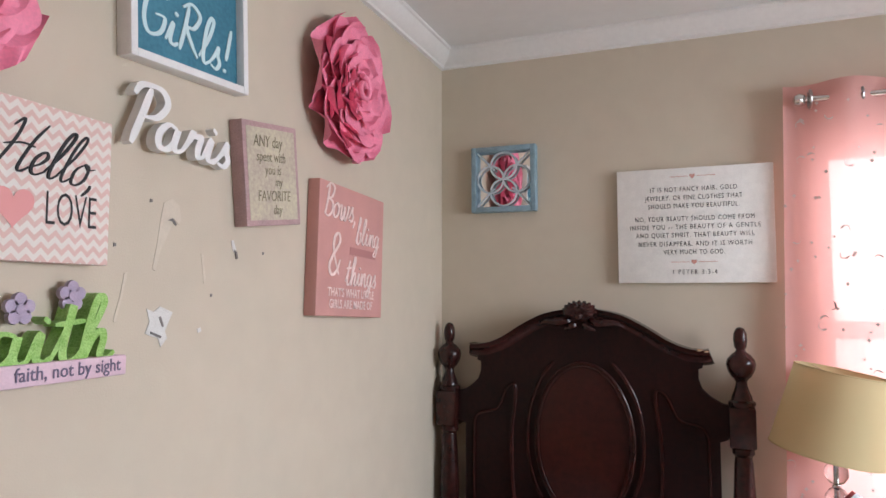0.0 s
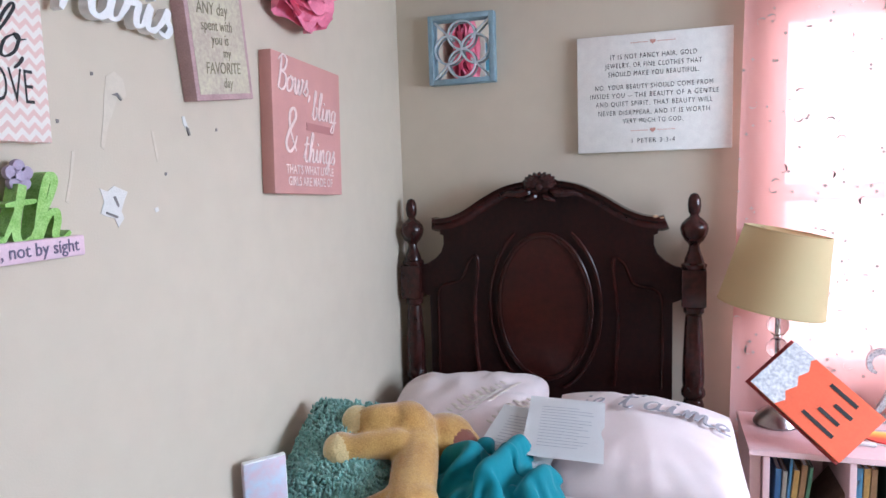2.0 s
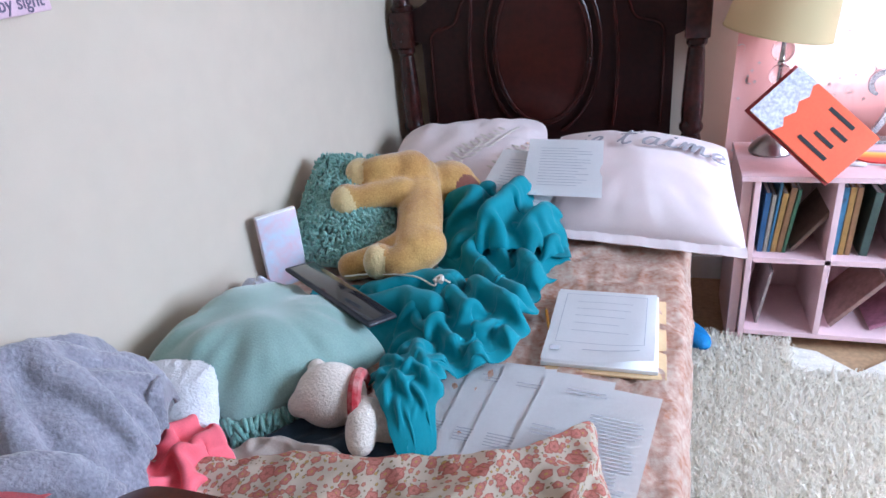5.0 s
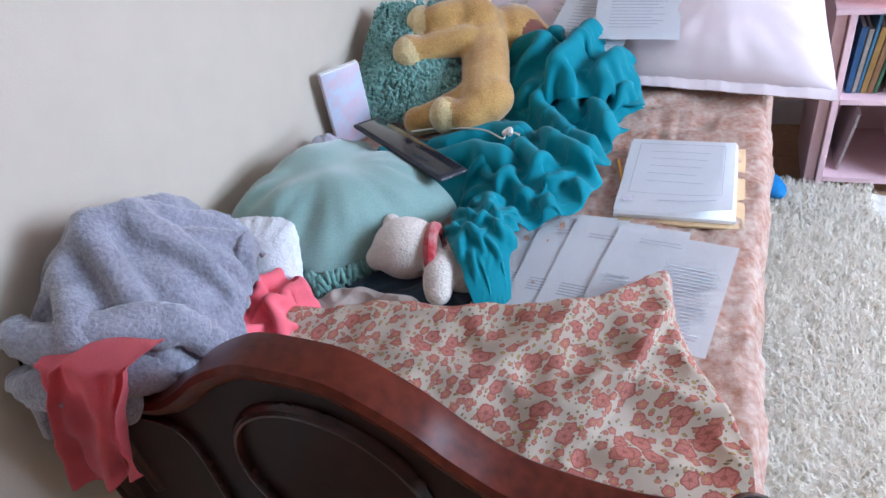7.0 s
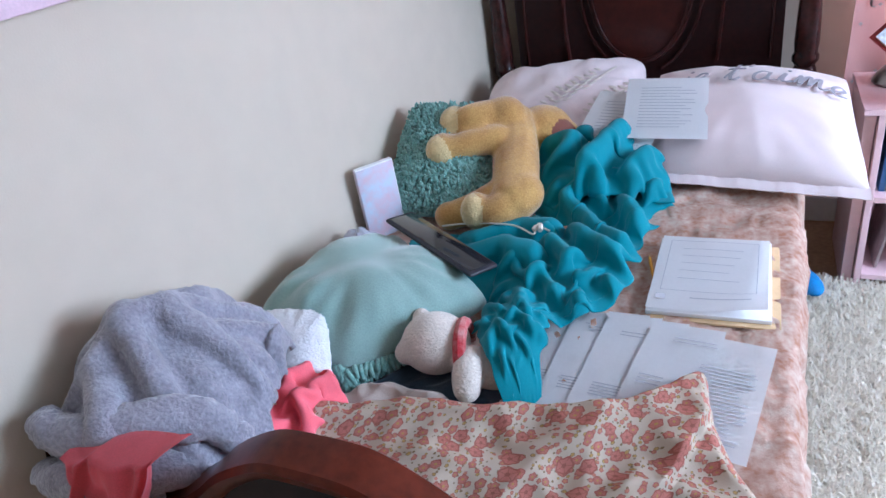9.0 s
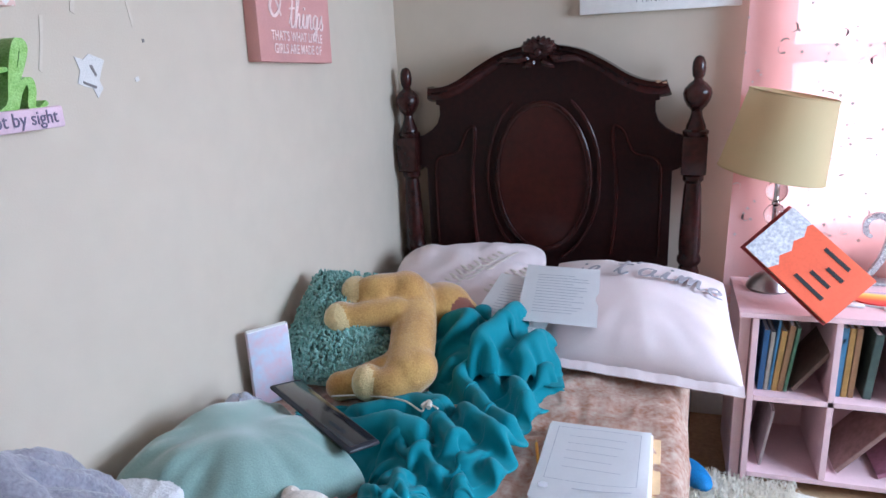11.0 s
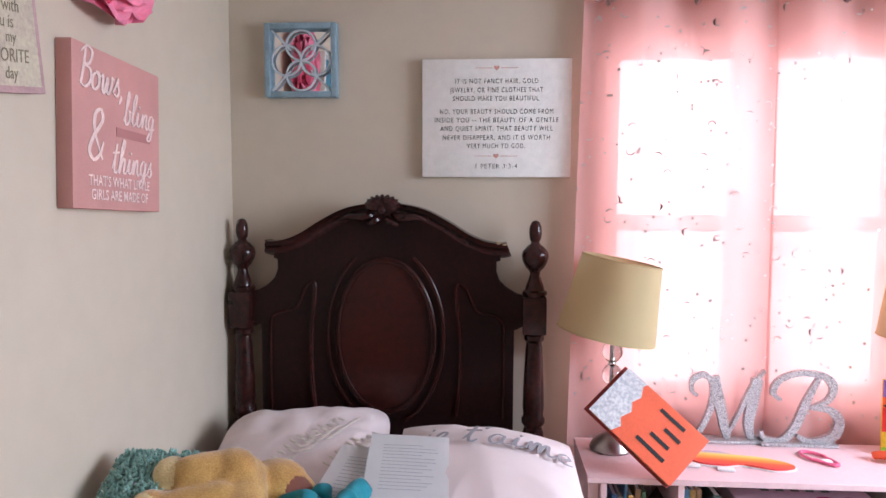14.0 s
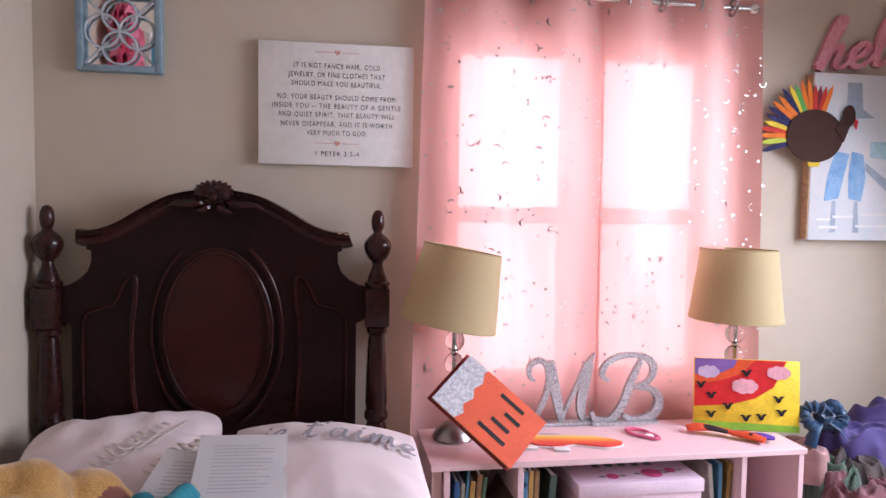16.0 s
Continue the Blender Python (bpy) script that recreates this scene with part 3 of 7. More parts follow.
def laid(bm, w, h, corners, under=0.55):
    """Lays a flat cushion mesh of w by h over four corners: near left, near right, far right, far left."""
    a, b, c, d = (Vector(q) for q in corners)
    up = ((c - a).cross(d - b)).normalized()
    for v in bm.verts:
        v.co = laid_point(v.co, w, h, (a, b, c, d), up, under)
    return bm


def laid_point(p, w, h, quad, up, under=0.55):
    a, b, c, d = quad
    u, v = p.x / w + 0.5, p.y / h + 0.5
    base = a * (1 - u) * (1 - v) + b * u * (1 - v) + c * u * v + d * (1 - u) * v
    return base + up * (p.z if p.z > 0 else p.z * under)


def waves(seed, n, scale):
    """A smooth random height over x, y: a sum of sine waves."""
    rg = np.random.RandomState(seed)
    a = rg.uniform(0, 2 * np.pi, n)
    f = scale * rg.uniform(0.5, 1.6, n)
    ph = rg.uniform(0, 2 * np.pi, n)
    return lambda x, y: sum(np.sin(f[k] * (x * np.cos(a[k]) + y * np.sin(a[k])) + ph[k]) for k in range(n)) / math.sqrt(n)


def mounds(base, *hills):
    """Ground under a cloth: a level with rounded hills (x, y, radius x, radius y, height)."""
    def ground_at(x, y):
        z = np.full_like(x, base)
        for hx_, hy_, rx, ry, hh in hills:
            q = ((x - hx_) / rx) ** 2 + ((y - hy_) / ry) ** 2
            z = np.maximum(z, base + hh * np.sqrt(np.clip(1 - q, 0, 1)) + hh * 0.15 * np.exp(-q))
        return z
    return ground_at


def crumple(edge_a, edge_b, nu, nv, slack, ground_at, seed, bend=0.25, steps=110, hold=0.06, lift=0.05, thick=0.003, rough=50.0):
    """A cloth between two edge lines, longer and wider than its place by slack, settled into folds under its own weight."""
    ea, eb = (np.array(spline(e, 12)) for e in (edge_a, edge_b))
    at = np.linspace(0, 1, nv + 1)
    la, lb = (np.stack([np.interp(at, np.linspace(0, 1, len(e)), e[:, k]) for k in (0, 1)], -1) for e in (ea, eb))
    u = np.linspace(0, 1, nu + 1)[:, None, None]
    home = la[None] * (1 - u) + lb[None] * u
    wave = waves(seed, 14, rough)
    su, sv = slack
    wob = waves(seed + 5, 9, 9.0)(home[..., 0], home[..., 1])
    X = np.concatenate([home, (ground_at(home[..., 0], home[..., 1]) + 0.004 + lift * np.abs(wave(home[..., 0], home[..., 1])))[..., None]], -1)
    X[..., 0] += 0.008 * wave(home[..., 1], home[..., 0])
    X[..., 1] += 0.008 * wave(home[..., 0] + 3, home[..., 1])
    pairs = []
    for du, dv, stiff, _ in ((1, 0, 0.55, 0), (0, 1, 0.55, 0), (1, 1, 0.30, 1), (1, -1, 0.30, 1), (2, 0, bend, 2), (0, 2, bend, 2), (3, 0, bend, 2), (0, 3, bend, 2), (5, 0, 0.7 * bend, 2), (0, 5, 0.7 * bend, 2)):
        a = (slice(0, nu + 1 - du), slice(max(0, -dv), nv + 1 - max(0, dv)))
        b = (slice(du, nu + 1), slice(max(0, dv), nv + 1 - max(0, -dv)))
        flat = home[b] - home[a]
        lu, lv = (su if du else 0), (sv if dv else 0)
        grow = (su + sv) / 2 if du and dv else (lu or lv)
        rest = np.linalg.norm(flat, axis=-1) * grow * (1 + 0.06 * 0.5 * (wob[a] + wob[b])) + 1e-6
        pairs.append((a, b, rest, stiff))
    V = np.zeros_like(X)
    for k in range(steps):
        old = X.copy()
        V *= 0.90
        V[..., 2] -= 0.0003
        X = X + V
        for _ in range(4):
            for a, b, rest, stiff in pairs:
                d = X[b] - X[a]
                ln = np.sqrt((d * d).sum(-1)) + 1e-9
                c = (0.5 * stiff * (1 - rest / ln))[..., None] * d
                X[a] += c
                X[b] -= c
        X[..., :2] += hold * (home - X[..., :2])
        g = ground_at(X[..., 0], X[..., 1]) + 0.003
        touch = X[..., 2] < g
        X[..., 2] = np.maximum(X[..., 2], g)
        V = np.clip(X - old, -0.02, 0.02)
        V[touch] *= 0.4
    for _ in range(2):
        X[1:-1] += 0.25 * (X[2:] + X[:-2] - 2 * X[1:-1])
        X[:, 1:-1] += 0.25 * (X[:, 2:] + X[:, :-2] - 2 * X[:, 1:-1])
    g = ground_at(X[..., 0], X[..., 1]) + 0.003
    rim_u = np.minimum(np.arange(nu + 1), nu - np.arange(nu + 1))[:, None]
    rim_v = np.minimum(np.arange(nv + 1), nv - np.arange(nv + 1))[None]
    near_rim = np.clip(np.minimum(rim_u, rim_v) / 8.0, 0, 1)
    X[..., 2] = g + (X[..., 2] - g) * (0.25 + 0.75 * near_rim * (2 - near_rim))
    across = np.cross(np.gradient(X, axis=0), np.gradient(X, axis=1))
    across /= np.linalg.norm(across, axis=-1, keepdims=True) + 1e-9
    bm = bmesh.new()
    top, low = ([[bm.verts.new(X[i, j] + across[i, j] * off) for j in range(nv + 1)] for i in range(nu + 1)] for off in (thick / 2, -thick / 2))
    for g, turn in ((top, 1), (low, -1)):
        for i in range(nu):
            for j in range(nv):
                bm.faces.new((g[i][j], g[i + 1][j], g[i + 1][j + 1], g[i][j + 1])[::turn])
    rim = [(i, 0) for i in range(nu)] + [(nu, j) for j in range(nv)] + [(i, nv) for i in range(nu, 0, -1)] + [(0, j) for j in range(nv, 0, -1)]
    for (a, b), (c, d) in zip(rim, rim[1:] + rim[:1]):
        bm.faces.new((top[a][b], low[a][b], low[c][d], top[c][d]))
    return bm


def cloth(name, color, var=0.12, scale=14, weave=500, rough=0.85, sheen=0.25, bump=0.25, color2=None):
    return mat(name, color, rough, var=var, scale=scale, fine=weave, bump=bump, bscale=weave, sheen=sheen, color2=color2)


def floral(name, ground_colour, layers, relief=0.2):
    """Printed five-petal flowers in several sizes: layers of (spacing, radius, share, petal, rim, heart)."""
    m = bpy.data.materials.new(name)
    m.use_nodes = True
    t = m.node_tree
    b = t.nodes["Principled BSDF"]
    b.inputs["Roughness"].default_value = 0.85
    b.inputs["Specular IOR Level"].default_value = 0.25
    co = t.nodes.new("ShaderNodeTexCoord")

    def op(kind, *args):
        n = t.nodes.new("ShaderNodeMath")
        n.operation = kind
        for i, v in enumerate(args):
            if isinstance(v, (int, float)):
                n.inputs[i].default_value = v
            else:
                t.links.new(v, n.inputs[i])
        return n.outputs[0]

    def blend(fac, lo, hi):
        n = t.nodes.new("ShaderNodeMix")
        n.data_type = "RGBA"
        t.links.new(fac, n.inputs[0])
        for k, v in ((6, lo), (7, hi)):
            if isinstance(v, tuple):
                n.inputs[k].default_value = (*v, 1)
            else:
                t.links.new(v, n.inputs[k])
        return n.outputs[2]

    sep = t.nodes.new("ShaderNodeSeparateXYZ")
    t.links.new(co.outputs["Object"], sep.inputs[0])
    flat = t.nodes.new("ShaderNodeCombineXYZ")
    t.links.new(op("SUBTRACT", sep.outputs[0], sep.outputs[2]), flat.inputs[0])
    t.links.new(sep.outputs[1], flat.inputs[1])
    mott = t.nodes.new("ShaderNodeTexNoise")
    mott.inputs["Scale"].default_value = 26
    t.links.new(flat.outputs[0], mott.inputs["Vector"])
    colour = blend(mott.outputs["Fac"], ground_colour, tuple(c * 0.90 for c in ground_colour))
    for spacing, radius, share, petal, rim, heart_ in layers:
        v = t.nodes.new("ShaderNodeTexVoronoi")
        v.voronoi_dimensions = "2D"
        v.inputs["Scale"].default_value, v.inputs["Randomness"].default_value = 1 / spacing, 0.8
        t.links.new(flat.outputs[0], v.inputs["Vector"])
        cs = t.nodes.new("ShaderNodeSeparateColor")
        t.links.new(v.outputs["Color"], cs.inputs[0])
        off = t.nodes.new("ShaderNodeVectorMath")
        off.operation = "SUBTRACT"
        t.links.new(flat.outputs[0], off.inputs[0])
        t.links.new(v.outputs["Position"], off.inputs[1])
        so = t.nodes.new("ShaderNodeSeparateXYZ")
        t.links.new(off.outputs[0], so.inputs[0])
        ang = op("ARCTAN2", so.outputs[1], so.outputs[0])
        lobes = op("COSINE", op("ADD", op("MULTIPLY", ang, 5.0), op("MULTIPLY", cs.outputs[1], 6.28)))
        reach = op("MULTIPLY", op("ADD", op("MULTIPLY", lobes, 0.09), op("ADD", op("MULTIPLY", cs.outputs[2], 0.45), 0.70)), radius / spacing)
        frac = op("DIVIDE", v.outputs["Distance"], reach)
        kept = op("LESS_THAN", cs.outputs[0], share)
        vein = op("GREATER_THAN", op("ABSOLUTE", op("SINE", op("ADD", op("MULTIPLY", ang, 2.5), op("MULTIPLY", cs.outputs[1], 3.14)))), 0.16)
        tone = blend(op("MULTIPLY", op("LESS_THAN", frac, 0.80), vein), rim, petal)
        tone = blend(op("LESS_THAN", frac, 0.26), tone, heart_)
        colour = blend(op("MULTIPLY", op("LESS_THAN", frac, 1.0), kept), colour, tone)
    t.links.new(colour, b.inputs["Base Color"])
    nb = t.nodes.new("ShaderNodeTexNoise")
    nb.inputs["Scale"].default_value = 420
    t.links.new(co.outputs["Object"], nb.inputs["Vector"])
    bp = t.nodes.new("ShaderNodeBump")
    bp.inputs["Strength"].default_value, bp.inputs["Distance"].default_value = relief, 0.002
    t.links.new(nb.outputs["Fac"], bp.inputs["Height"])
    t.links.new(bp.outputs[0], b.inputs["Normal"])
    return m


CORAL_P, CORAL_R, OLIVE, HONEY, ROSE_D = (0.78, 0.33, 0.26), (0.60, 0.22, 0.16), (0.40, 0.28, 0.15), (0.75, 0.50, 0.18), (0.58, 0.22, 0.16)
M["floral"] = floral("coral_flower_print", (0.88, 0.76, 0.61), [
    (0.011, 0.0019, 0.55, OLIVE, OLIVE, OLIVE), (0.0135, 0.0030, 0.45, HONEY, OLIVE, HONEY), (0.015, 0.0042, 0.55, CORAL_P, ROSE_D, HONEY),
    (0.024, 0.0080, 0.70, CORAL_P, CORAL_R, HONEY), (0.040, 0.0128, 0.70, CORAL_P, CORAL_R, ROSE_D)])
M["floral_back"] = mat("faded_peach_print", (0.92, 0.79, 0.68), 0.85, color2=(0.66, 0.35, 0.23), scale=34, fine=85, bump=0.3, bscale=300, spec=0.25)
M["sheet"] = cloth("white_cotton", (0.78, 0.74, 0.73))
M["teal"] = cloth("teal_jersey", (0.004, 0.21, 0.26), var=0.10, scale=5, bump=0.10, sheen=0.1)
M["fleece"] = cloth("grey_fleece", (0.30, 0.29, 0.34), var=0.3, scale=26, weave=170, sheen=0.6, bump=0.9)
M["coral"] = cloth("coral_knit", (0.90, 0.15, 0.19), var=0.12, bump=0.1)
M["sage"] = cloth("sage_velvet", (0.25, 0.38, 0.335), var=0.12, scale=9, weave=320, sheen=0.6)
M["shag"] = cloth("seafoam_chenille", (0.12, 0.29, 0.25), color2=(0.30, 0.50, 0.44), scale=60, weave=300, sheen=0.4)
M["plush"] = cloth("tan_plush", (0.60, 0.36, 0.10), color2=(0.36, 0.17, 0.035), scale=13, weave=260, sheen=0.5, bump=0.45)
M["cream"] = cloth("cream_plush", (0.72, 0.63, 0.54), var=0.1, scale=20, weave=210, sheen=0.5, bump=0.8)
M["mouth"] = cloth("brown_felt", (0.17, 0.05, 0.03))
M["pillow_pink"] = cloth("blush_cotton", (0.78, 0.66, 0.66), var=0.05, scale=8, weave=600, bump=0.12)
M["navy"] = cloth("navy_cotton", (0.012, 0.03, 0.05))
M["taupe"] = cloth("taupe_cotton", (0.40, 0.32, 0.27))

mattress = thing("mattress", pose(0.555, -1.04, 0.30, 0, 0, -2), "white twin mattress under the quilt", "mattress")
part("mattress_body", box(-0.475, 0.475, -0.955, 0.925, 0.0, 0.23, bevel=0.045, seg=4), M["sheet"], mattress)


def quilt_mesh():
    bm = bmesh.new()
    nx, ny = 150, 190
    g = []
    for i in range(nx + 1):
        row = []
        for j in range(ny + 1):
            s = i / nx * 1.28                     # along the cloth from the wall side over the open edge
            y = -0.42 - 1.60 * j / ny
            xl = 0.03 + 0.02 * (y + 1)
            edge = 1.062 + 0.035 * (y + 0.9) * 0.9 + 0.006 * math.sin(9 * y)
            run = edge - xl
            if s < run - 0.03:
                x, z = xl + s, 0.552
            elif s < run + 0.017:
                a = (s - run + 0.03) / 0.047 * math.pi / 2
                x, z = xl + run - 0.03 + 0.03 * math.sin(a), 0.522 + 0.03 * math.cos(a)
            else:
                d = s - run - 0.017
                x, z = edge + 0.012 * d + 0.007 * math.sin(22 * y + 2 * noise.noise(Vector((y * 5, 1, 0)))) * min(1, d / 0.1), 0.522 - d
            p = Vector((x, y, 0))
            puck = 0.006 * (1 - 2 * abs(noise.noise(Vector((x * 26, y * 9, 3))))) + 0.011 * (1 - 2 * abs(noise.noise(Vector((x * 6, y * 11, 8)))))
            z += puck if z > 0.51 else 0
            x += puck if z <= 0.51 else 0
            z += 0.004 * noise.noise(p * 5)
            row.append(bm.verts.new((x, y, z)))
        g.append(row)
    for i in range(nx):
        for j in range(ny):
            bm.faces.new((g[i][j], g[i + 1][j], g[i + 1][j + 1], g[i][j + 1]))
    bmesh.ops.solidify(bm, geom=bm.faces[:], thickness=0.006)
    return bm


quilt = thing("quilt", (0.5, -1.2, 0.55), "coral flowered quilt, rumpled over the mattress", "quilt")
part("quilt_top", quilt_mesh(), M["floral_back"], quilt).location = (-0.5, 1.2, -0.55)


def fold_mesh():
    """The corner of the quilt turned back over the foot end."""
    bm = bmesh.new()
    nu, nv = 120, 60
    crest = spline([(0.17, -1.90), (0.30, -1.845), (0.42, -1.80), (0.52, -1.785), (0.62, -1.772), (0.72, -1.75), (0.81, -1.70), (0.885, -1.625), (0.905, -1.70), (0.94, -1.80), (0.985, -1.88), (1.015, -1.955)], 10)
    g = []
    for i in range(nu + 1):
        f = i / nu * (len(crest) - 1)
        a, b = crest[int(f)], crest[min(int(f) + 1, len(crest) - 1)]
        cx, cy = a[0] + (b[0] - a[0]) * (f % 1), a[1] + (b[1] - a[1]) * (f % 1)
        fx = 0.10 + 0.93 * i / nu
        row = []
        for j in range(nv + 1):
            v = j / nv
            x, y = cx + (fx - cx) * v ** 1.3, cy + (-2.088 - cy) * v
            h = 0.064 * min(1, (v / 0.10)) ** 0.5 * (1 - 0.45 * v) if i < nu * 0.74 else 0.040 * min(1, (v / 0.16)) ** 0.5 * (1 - 0.2 * v)
            h *= 1 + 0.3 * noise.noise(Vector((x * 5, y * 5, 2)))
            rid = 0.016 * (1 - 2.2 * abs(noise.noise(Vector((x * 5 + y * 4, y * 9 - x * 3, 6))))) + 0.006 * (1 - 2.2 * abs(noise.noise(Vector((x * 16, y * 14, 1)))))
            row.append(bm.verts.new((x, y, 0.562 + h + rid * min(1, v / 0.12))))
        g.append(row)
    for i in range(nu):
        for j in range(nv):
            bm.faces.new((g[i][j], g[i + 1][j], g[i + 1][j + 1], g[i][j + 1]))
    bmesh.ops.solidify(bm, geom=bm.faces[:], thickness=0.008)
    return bm


part("quilt_fold", fold_mesh(), M["floral"], quilt, "folded-back corner with larger coral flowers").location = (-0.5, 1.2, -0.55)

# head pillows
lace = thing("lace_pillow", pose(0.360, -0.42, 0.622, 14, -3, 4), "blush pillow with pale lace leaves", "pillow")
part("pillow_body", cushion(0.56, 0.50, 0.18, 3, wrinkle=0.014, round_=0.14, n=60), M["pillow_pink"], lace)
M["lace"] = mat("cream_lace", (0.66, 0.58, 0.52), 0.8, var=0.15, scale=80)
rnd = random.Random(8)
for k in range(5):
    bm = bmesh.new()
    bx, by = -0.03 + 0.055 * k, -0.15 + 0.05 * (k % 3)
    for i in range(6):
        for s in (1, -1):
            c = Vector((bx + 0.012 * s + 0.014 * i, by + 0.022 * i, 0))
            zz = 0.090 * ((1 - (c.x / 0.30) ** 2) * (1 - (c.y / 0.25) ** 2)) ** 0.5 + 0.011
            bmesh.ops.create_uvsphere(bm, u_segments=8, v_segments=6, radius=1, matrix=pose(c.x + 0.012 * s, c.y, zz, 0, 0, 35 * s) @ Matrix.Diagonal((0.017, 0.006, 0.0022, 1)))
    part("lace_leaf", bm, M["lace"], lace, "cream lace leaf")

JET = [Vector(q) for q in ((0.690, -0.865, 0.590), (1.200, -0.950, 0.590), (1.190, -0.375, 0.665), (0.655, -0.285, 0.675))]
JET_UP = ((JET[2] - JET[0]).cross(JET[3] - JET[1])).normalized()
jet = thing("letter_pillow", (0.925, -0.60, 0.55), "blush cotton pillow with grey script lettering and flat hem", "pillow")
part("pillow_body", laid(cushion(0.50, 0.58, 0.21, 5, wrinkle=0.006, round_=0.03, pinch=0.07, n=64), 0.50, 0.58, JET), M["pillow_pink"], jet).location = (-0.925, 0.60, -0.55)
M["script"] = mat("grey_print", (0.34, 0.32, 0.35), 0.8)
hem = bmesh.new()
for i in range(60):
    u0, u1 = -0.245 + 0.49 * i / 60, -0.245 + 0.49 * (i + 1) / 60
    sway = [0.0014 * math.sin(k * 0.5) + 0.0010 * math.sin(k * 1.7) for k in (i, i + 1)]
    rows = [[laid_point(Vector((u, yy, zz + sw)), 0.50, 0.58, JET, JET_UP) for yy, zz in ((-0.268, 0.0), (-0.285, 0.003), (-0.310, -0.010))] for u, sw in ((u0, sway[0]), (u1, sway[1]))]
    q = [[hem.verts.new(p) for p in r] for r in rows]
    for k in range(2):
        hem.faces.new((q[0][k], q[1][k], q[1][k + 1], q[0][k + 1]))
bmesh.ops.remove_doubles(hem, verts=hem.verts[:], dist=0.0002)
bmesh.ops.solidify(hem, geom=hem.faces[:], thickness=0.003)
part("hem", hem, M["pillow_pink"], jet, "flat stitched hem").location = (-0.925, 0.60, -0.55)


def on_jet(p):
    u, v = min(0.98, abs(p.x / 0.25)), min(0.98, abs(p.y / 0.29))
    return laid_point(Vector((p.x, p.y, p.z + 0.105 * ((1 - u * u) * (1 - v * v)) ** 0.5 + 0.009)), 0.50, 0.58, JET, JET_UP) - Vector((0.925, -0.60, 0.55))


script("je t'aime", 0.140, pose(0.022, 0.095, 0), M["script"], jet, weight=0.062, depth=0.0012, slant=0.25, gap=0.06, fit_to=0.40, warp=on_jet)


# shaggy cushion by the wall
def shag_tufts(w, h, t, count, seed, size=0.011, keep=None):
    bm = bmesh.new()
    rr = random.Random(seed)
    for _ in range(count):
        u, v = rr.uniform(-0.97, 0.97), rr.uniform(-0.97, 0.97)
        if keep and not keep(u, v):
            continue
        x, y = u * w / 2, v * h / 2
        z = t / 2 * ((1 - u * u) * (1 - v * v)) ** 0.5
        a = rr.uniform(0, 2 * math.pi)
        m = pose(x, y, z + 0.002, rr.uniform(-50, 50), rr.uniform(-50, 50), math.degrees(a)) @ Matrix.Diagonal((size * 0.5, size * 0.5, size * rr.uniform(0.8, 1.25), 1))
        bmesh.ops.create_icosphere(bm, subdivisions=1, radius=1, matrix=m)
    return bm


SHAG = [Vector(q) for q in ((0.025, -1.135, 0.585), (0.350, -1.130, 0.580), (0.265, -0.790, 0.765), (0.050, -0.870, 0.800))]
SHAG_UP = ((SHAG[2] - SHAG[0]).cross(SHAG[3] - SHAG[1])).normalized()
shag = thing("shaggy_cushion", (0.18, -0.98, 0.56), "seafoam green chenille cushion leaning on the wall", "cushion")
part("cushion_body", laid(cushion(0.40, 0.42, 0.13, 9, round_=0.02, pinch=0.04), 0.40, 0.42, SHAG), M["shag"], shag).location = (-0.18, 0.98, -0.56)
tufts = shag_tufts(0.40, 0.42, 0.13, 1900, 2, size=0.0125)
tagged(part("chenille_tufts", laid(tufts, 0.40, 0.42, SHAG), M["shag"], shag), kind="stuff").location = (-0.18, 0.98, -0.56)

SAGE = [Vector(q) for q in ((0.030, -1.705, 0.665), (0.285, -1.785, 0.625), (0.495, -1.505, 0.605), (0.085, -1.275, 0.595))]
SAGE_UP = ((SAGE[2] - SAGE[0]).cross(SAGE[3] - SAGE[1])).normalized()
sage = thing("velvet_cushion", (0.23, -1.55, 0.56), "large sage velvet cushion with shaggy underside", "cushion")
part("cushion_body", laid(cushion(0.42, 0.42, 0.23, 12, wrinkle=0.014, round_=0.10, pinch=0.02, n=64), 0.42, 0.42, SAGE, 0.4), M["sage"], sage).location = (-0.23, 1.55, -0.56)
bm = bmesh.new()
rr = random.Random(5)
for i in range(620):
    u, v = (rr.uniform(0.80, 0.99), rr.uniform(-0.97, 0.55)) if i < 430 else (rr.uniform(0.1, 0.97), rr.uniform(-0.99, -0.84))
    droop = Vector((u * 0.205, v * 0.205, -0.03 * rr.random()))
    base = laid_point(droop, 0.42, 0.42, SAGE, SAGE_UP, 1.0)
    out = Vector((rr.uniform(0.1, 0.7), rr.uniform(-0.9, -0.2), rr.uniform(-0.9, -0.3))).normalized()
    ln = rr.uniform(0.018, 0.030)
    tube([base, base + out * ln * 0.6, base + out * ln + Vector((0, 0, -0.006))], (0.0046, 0.0056, 0.0034), 5, bm)
tagged(part("shaggy_edge", bm, M["shag"], sage, "seafoam chenille edge"), kind="stuff").location = (-0.23, 1.55, -0.56)

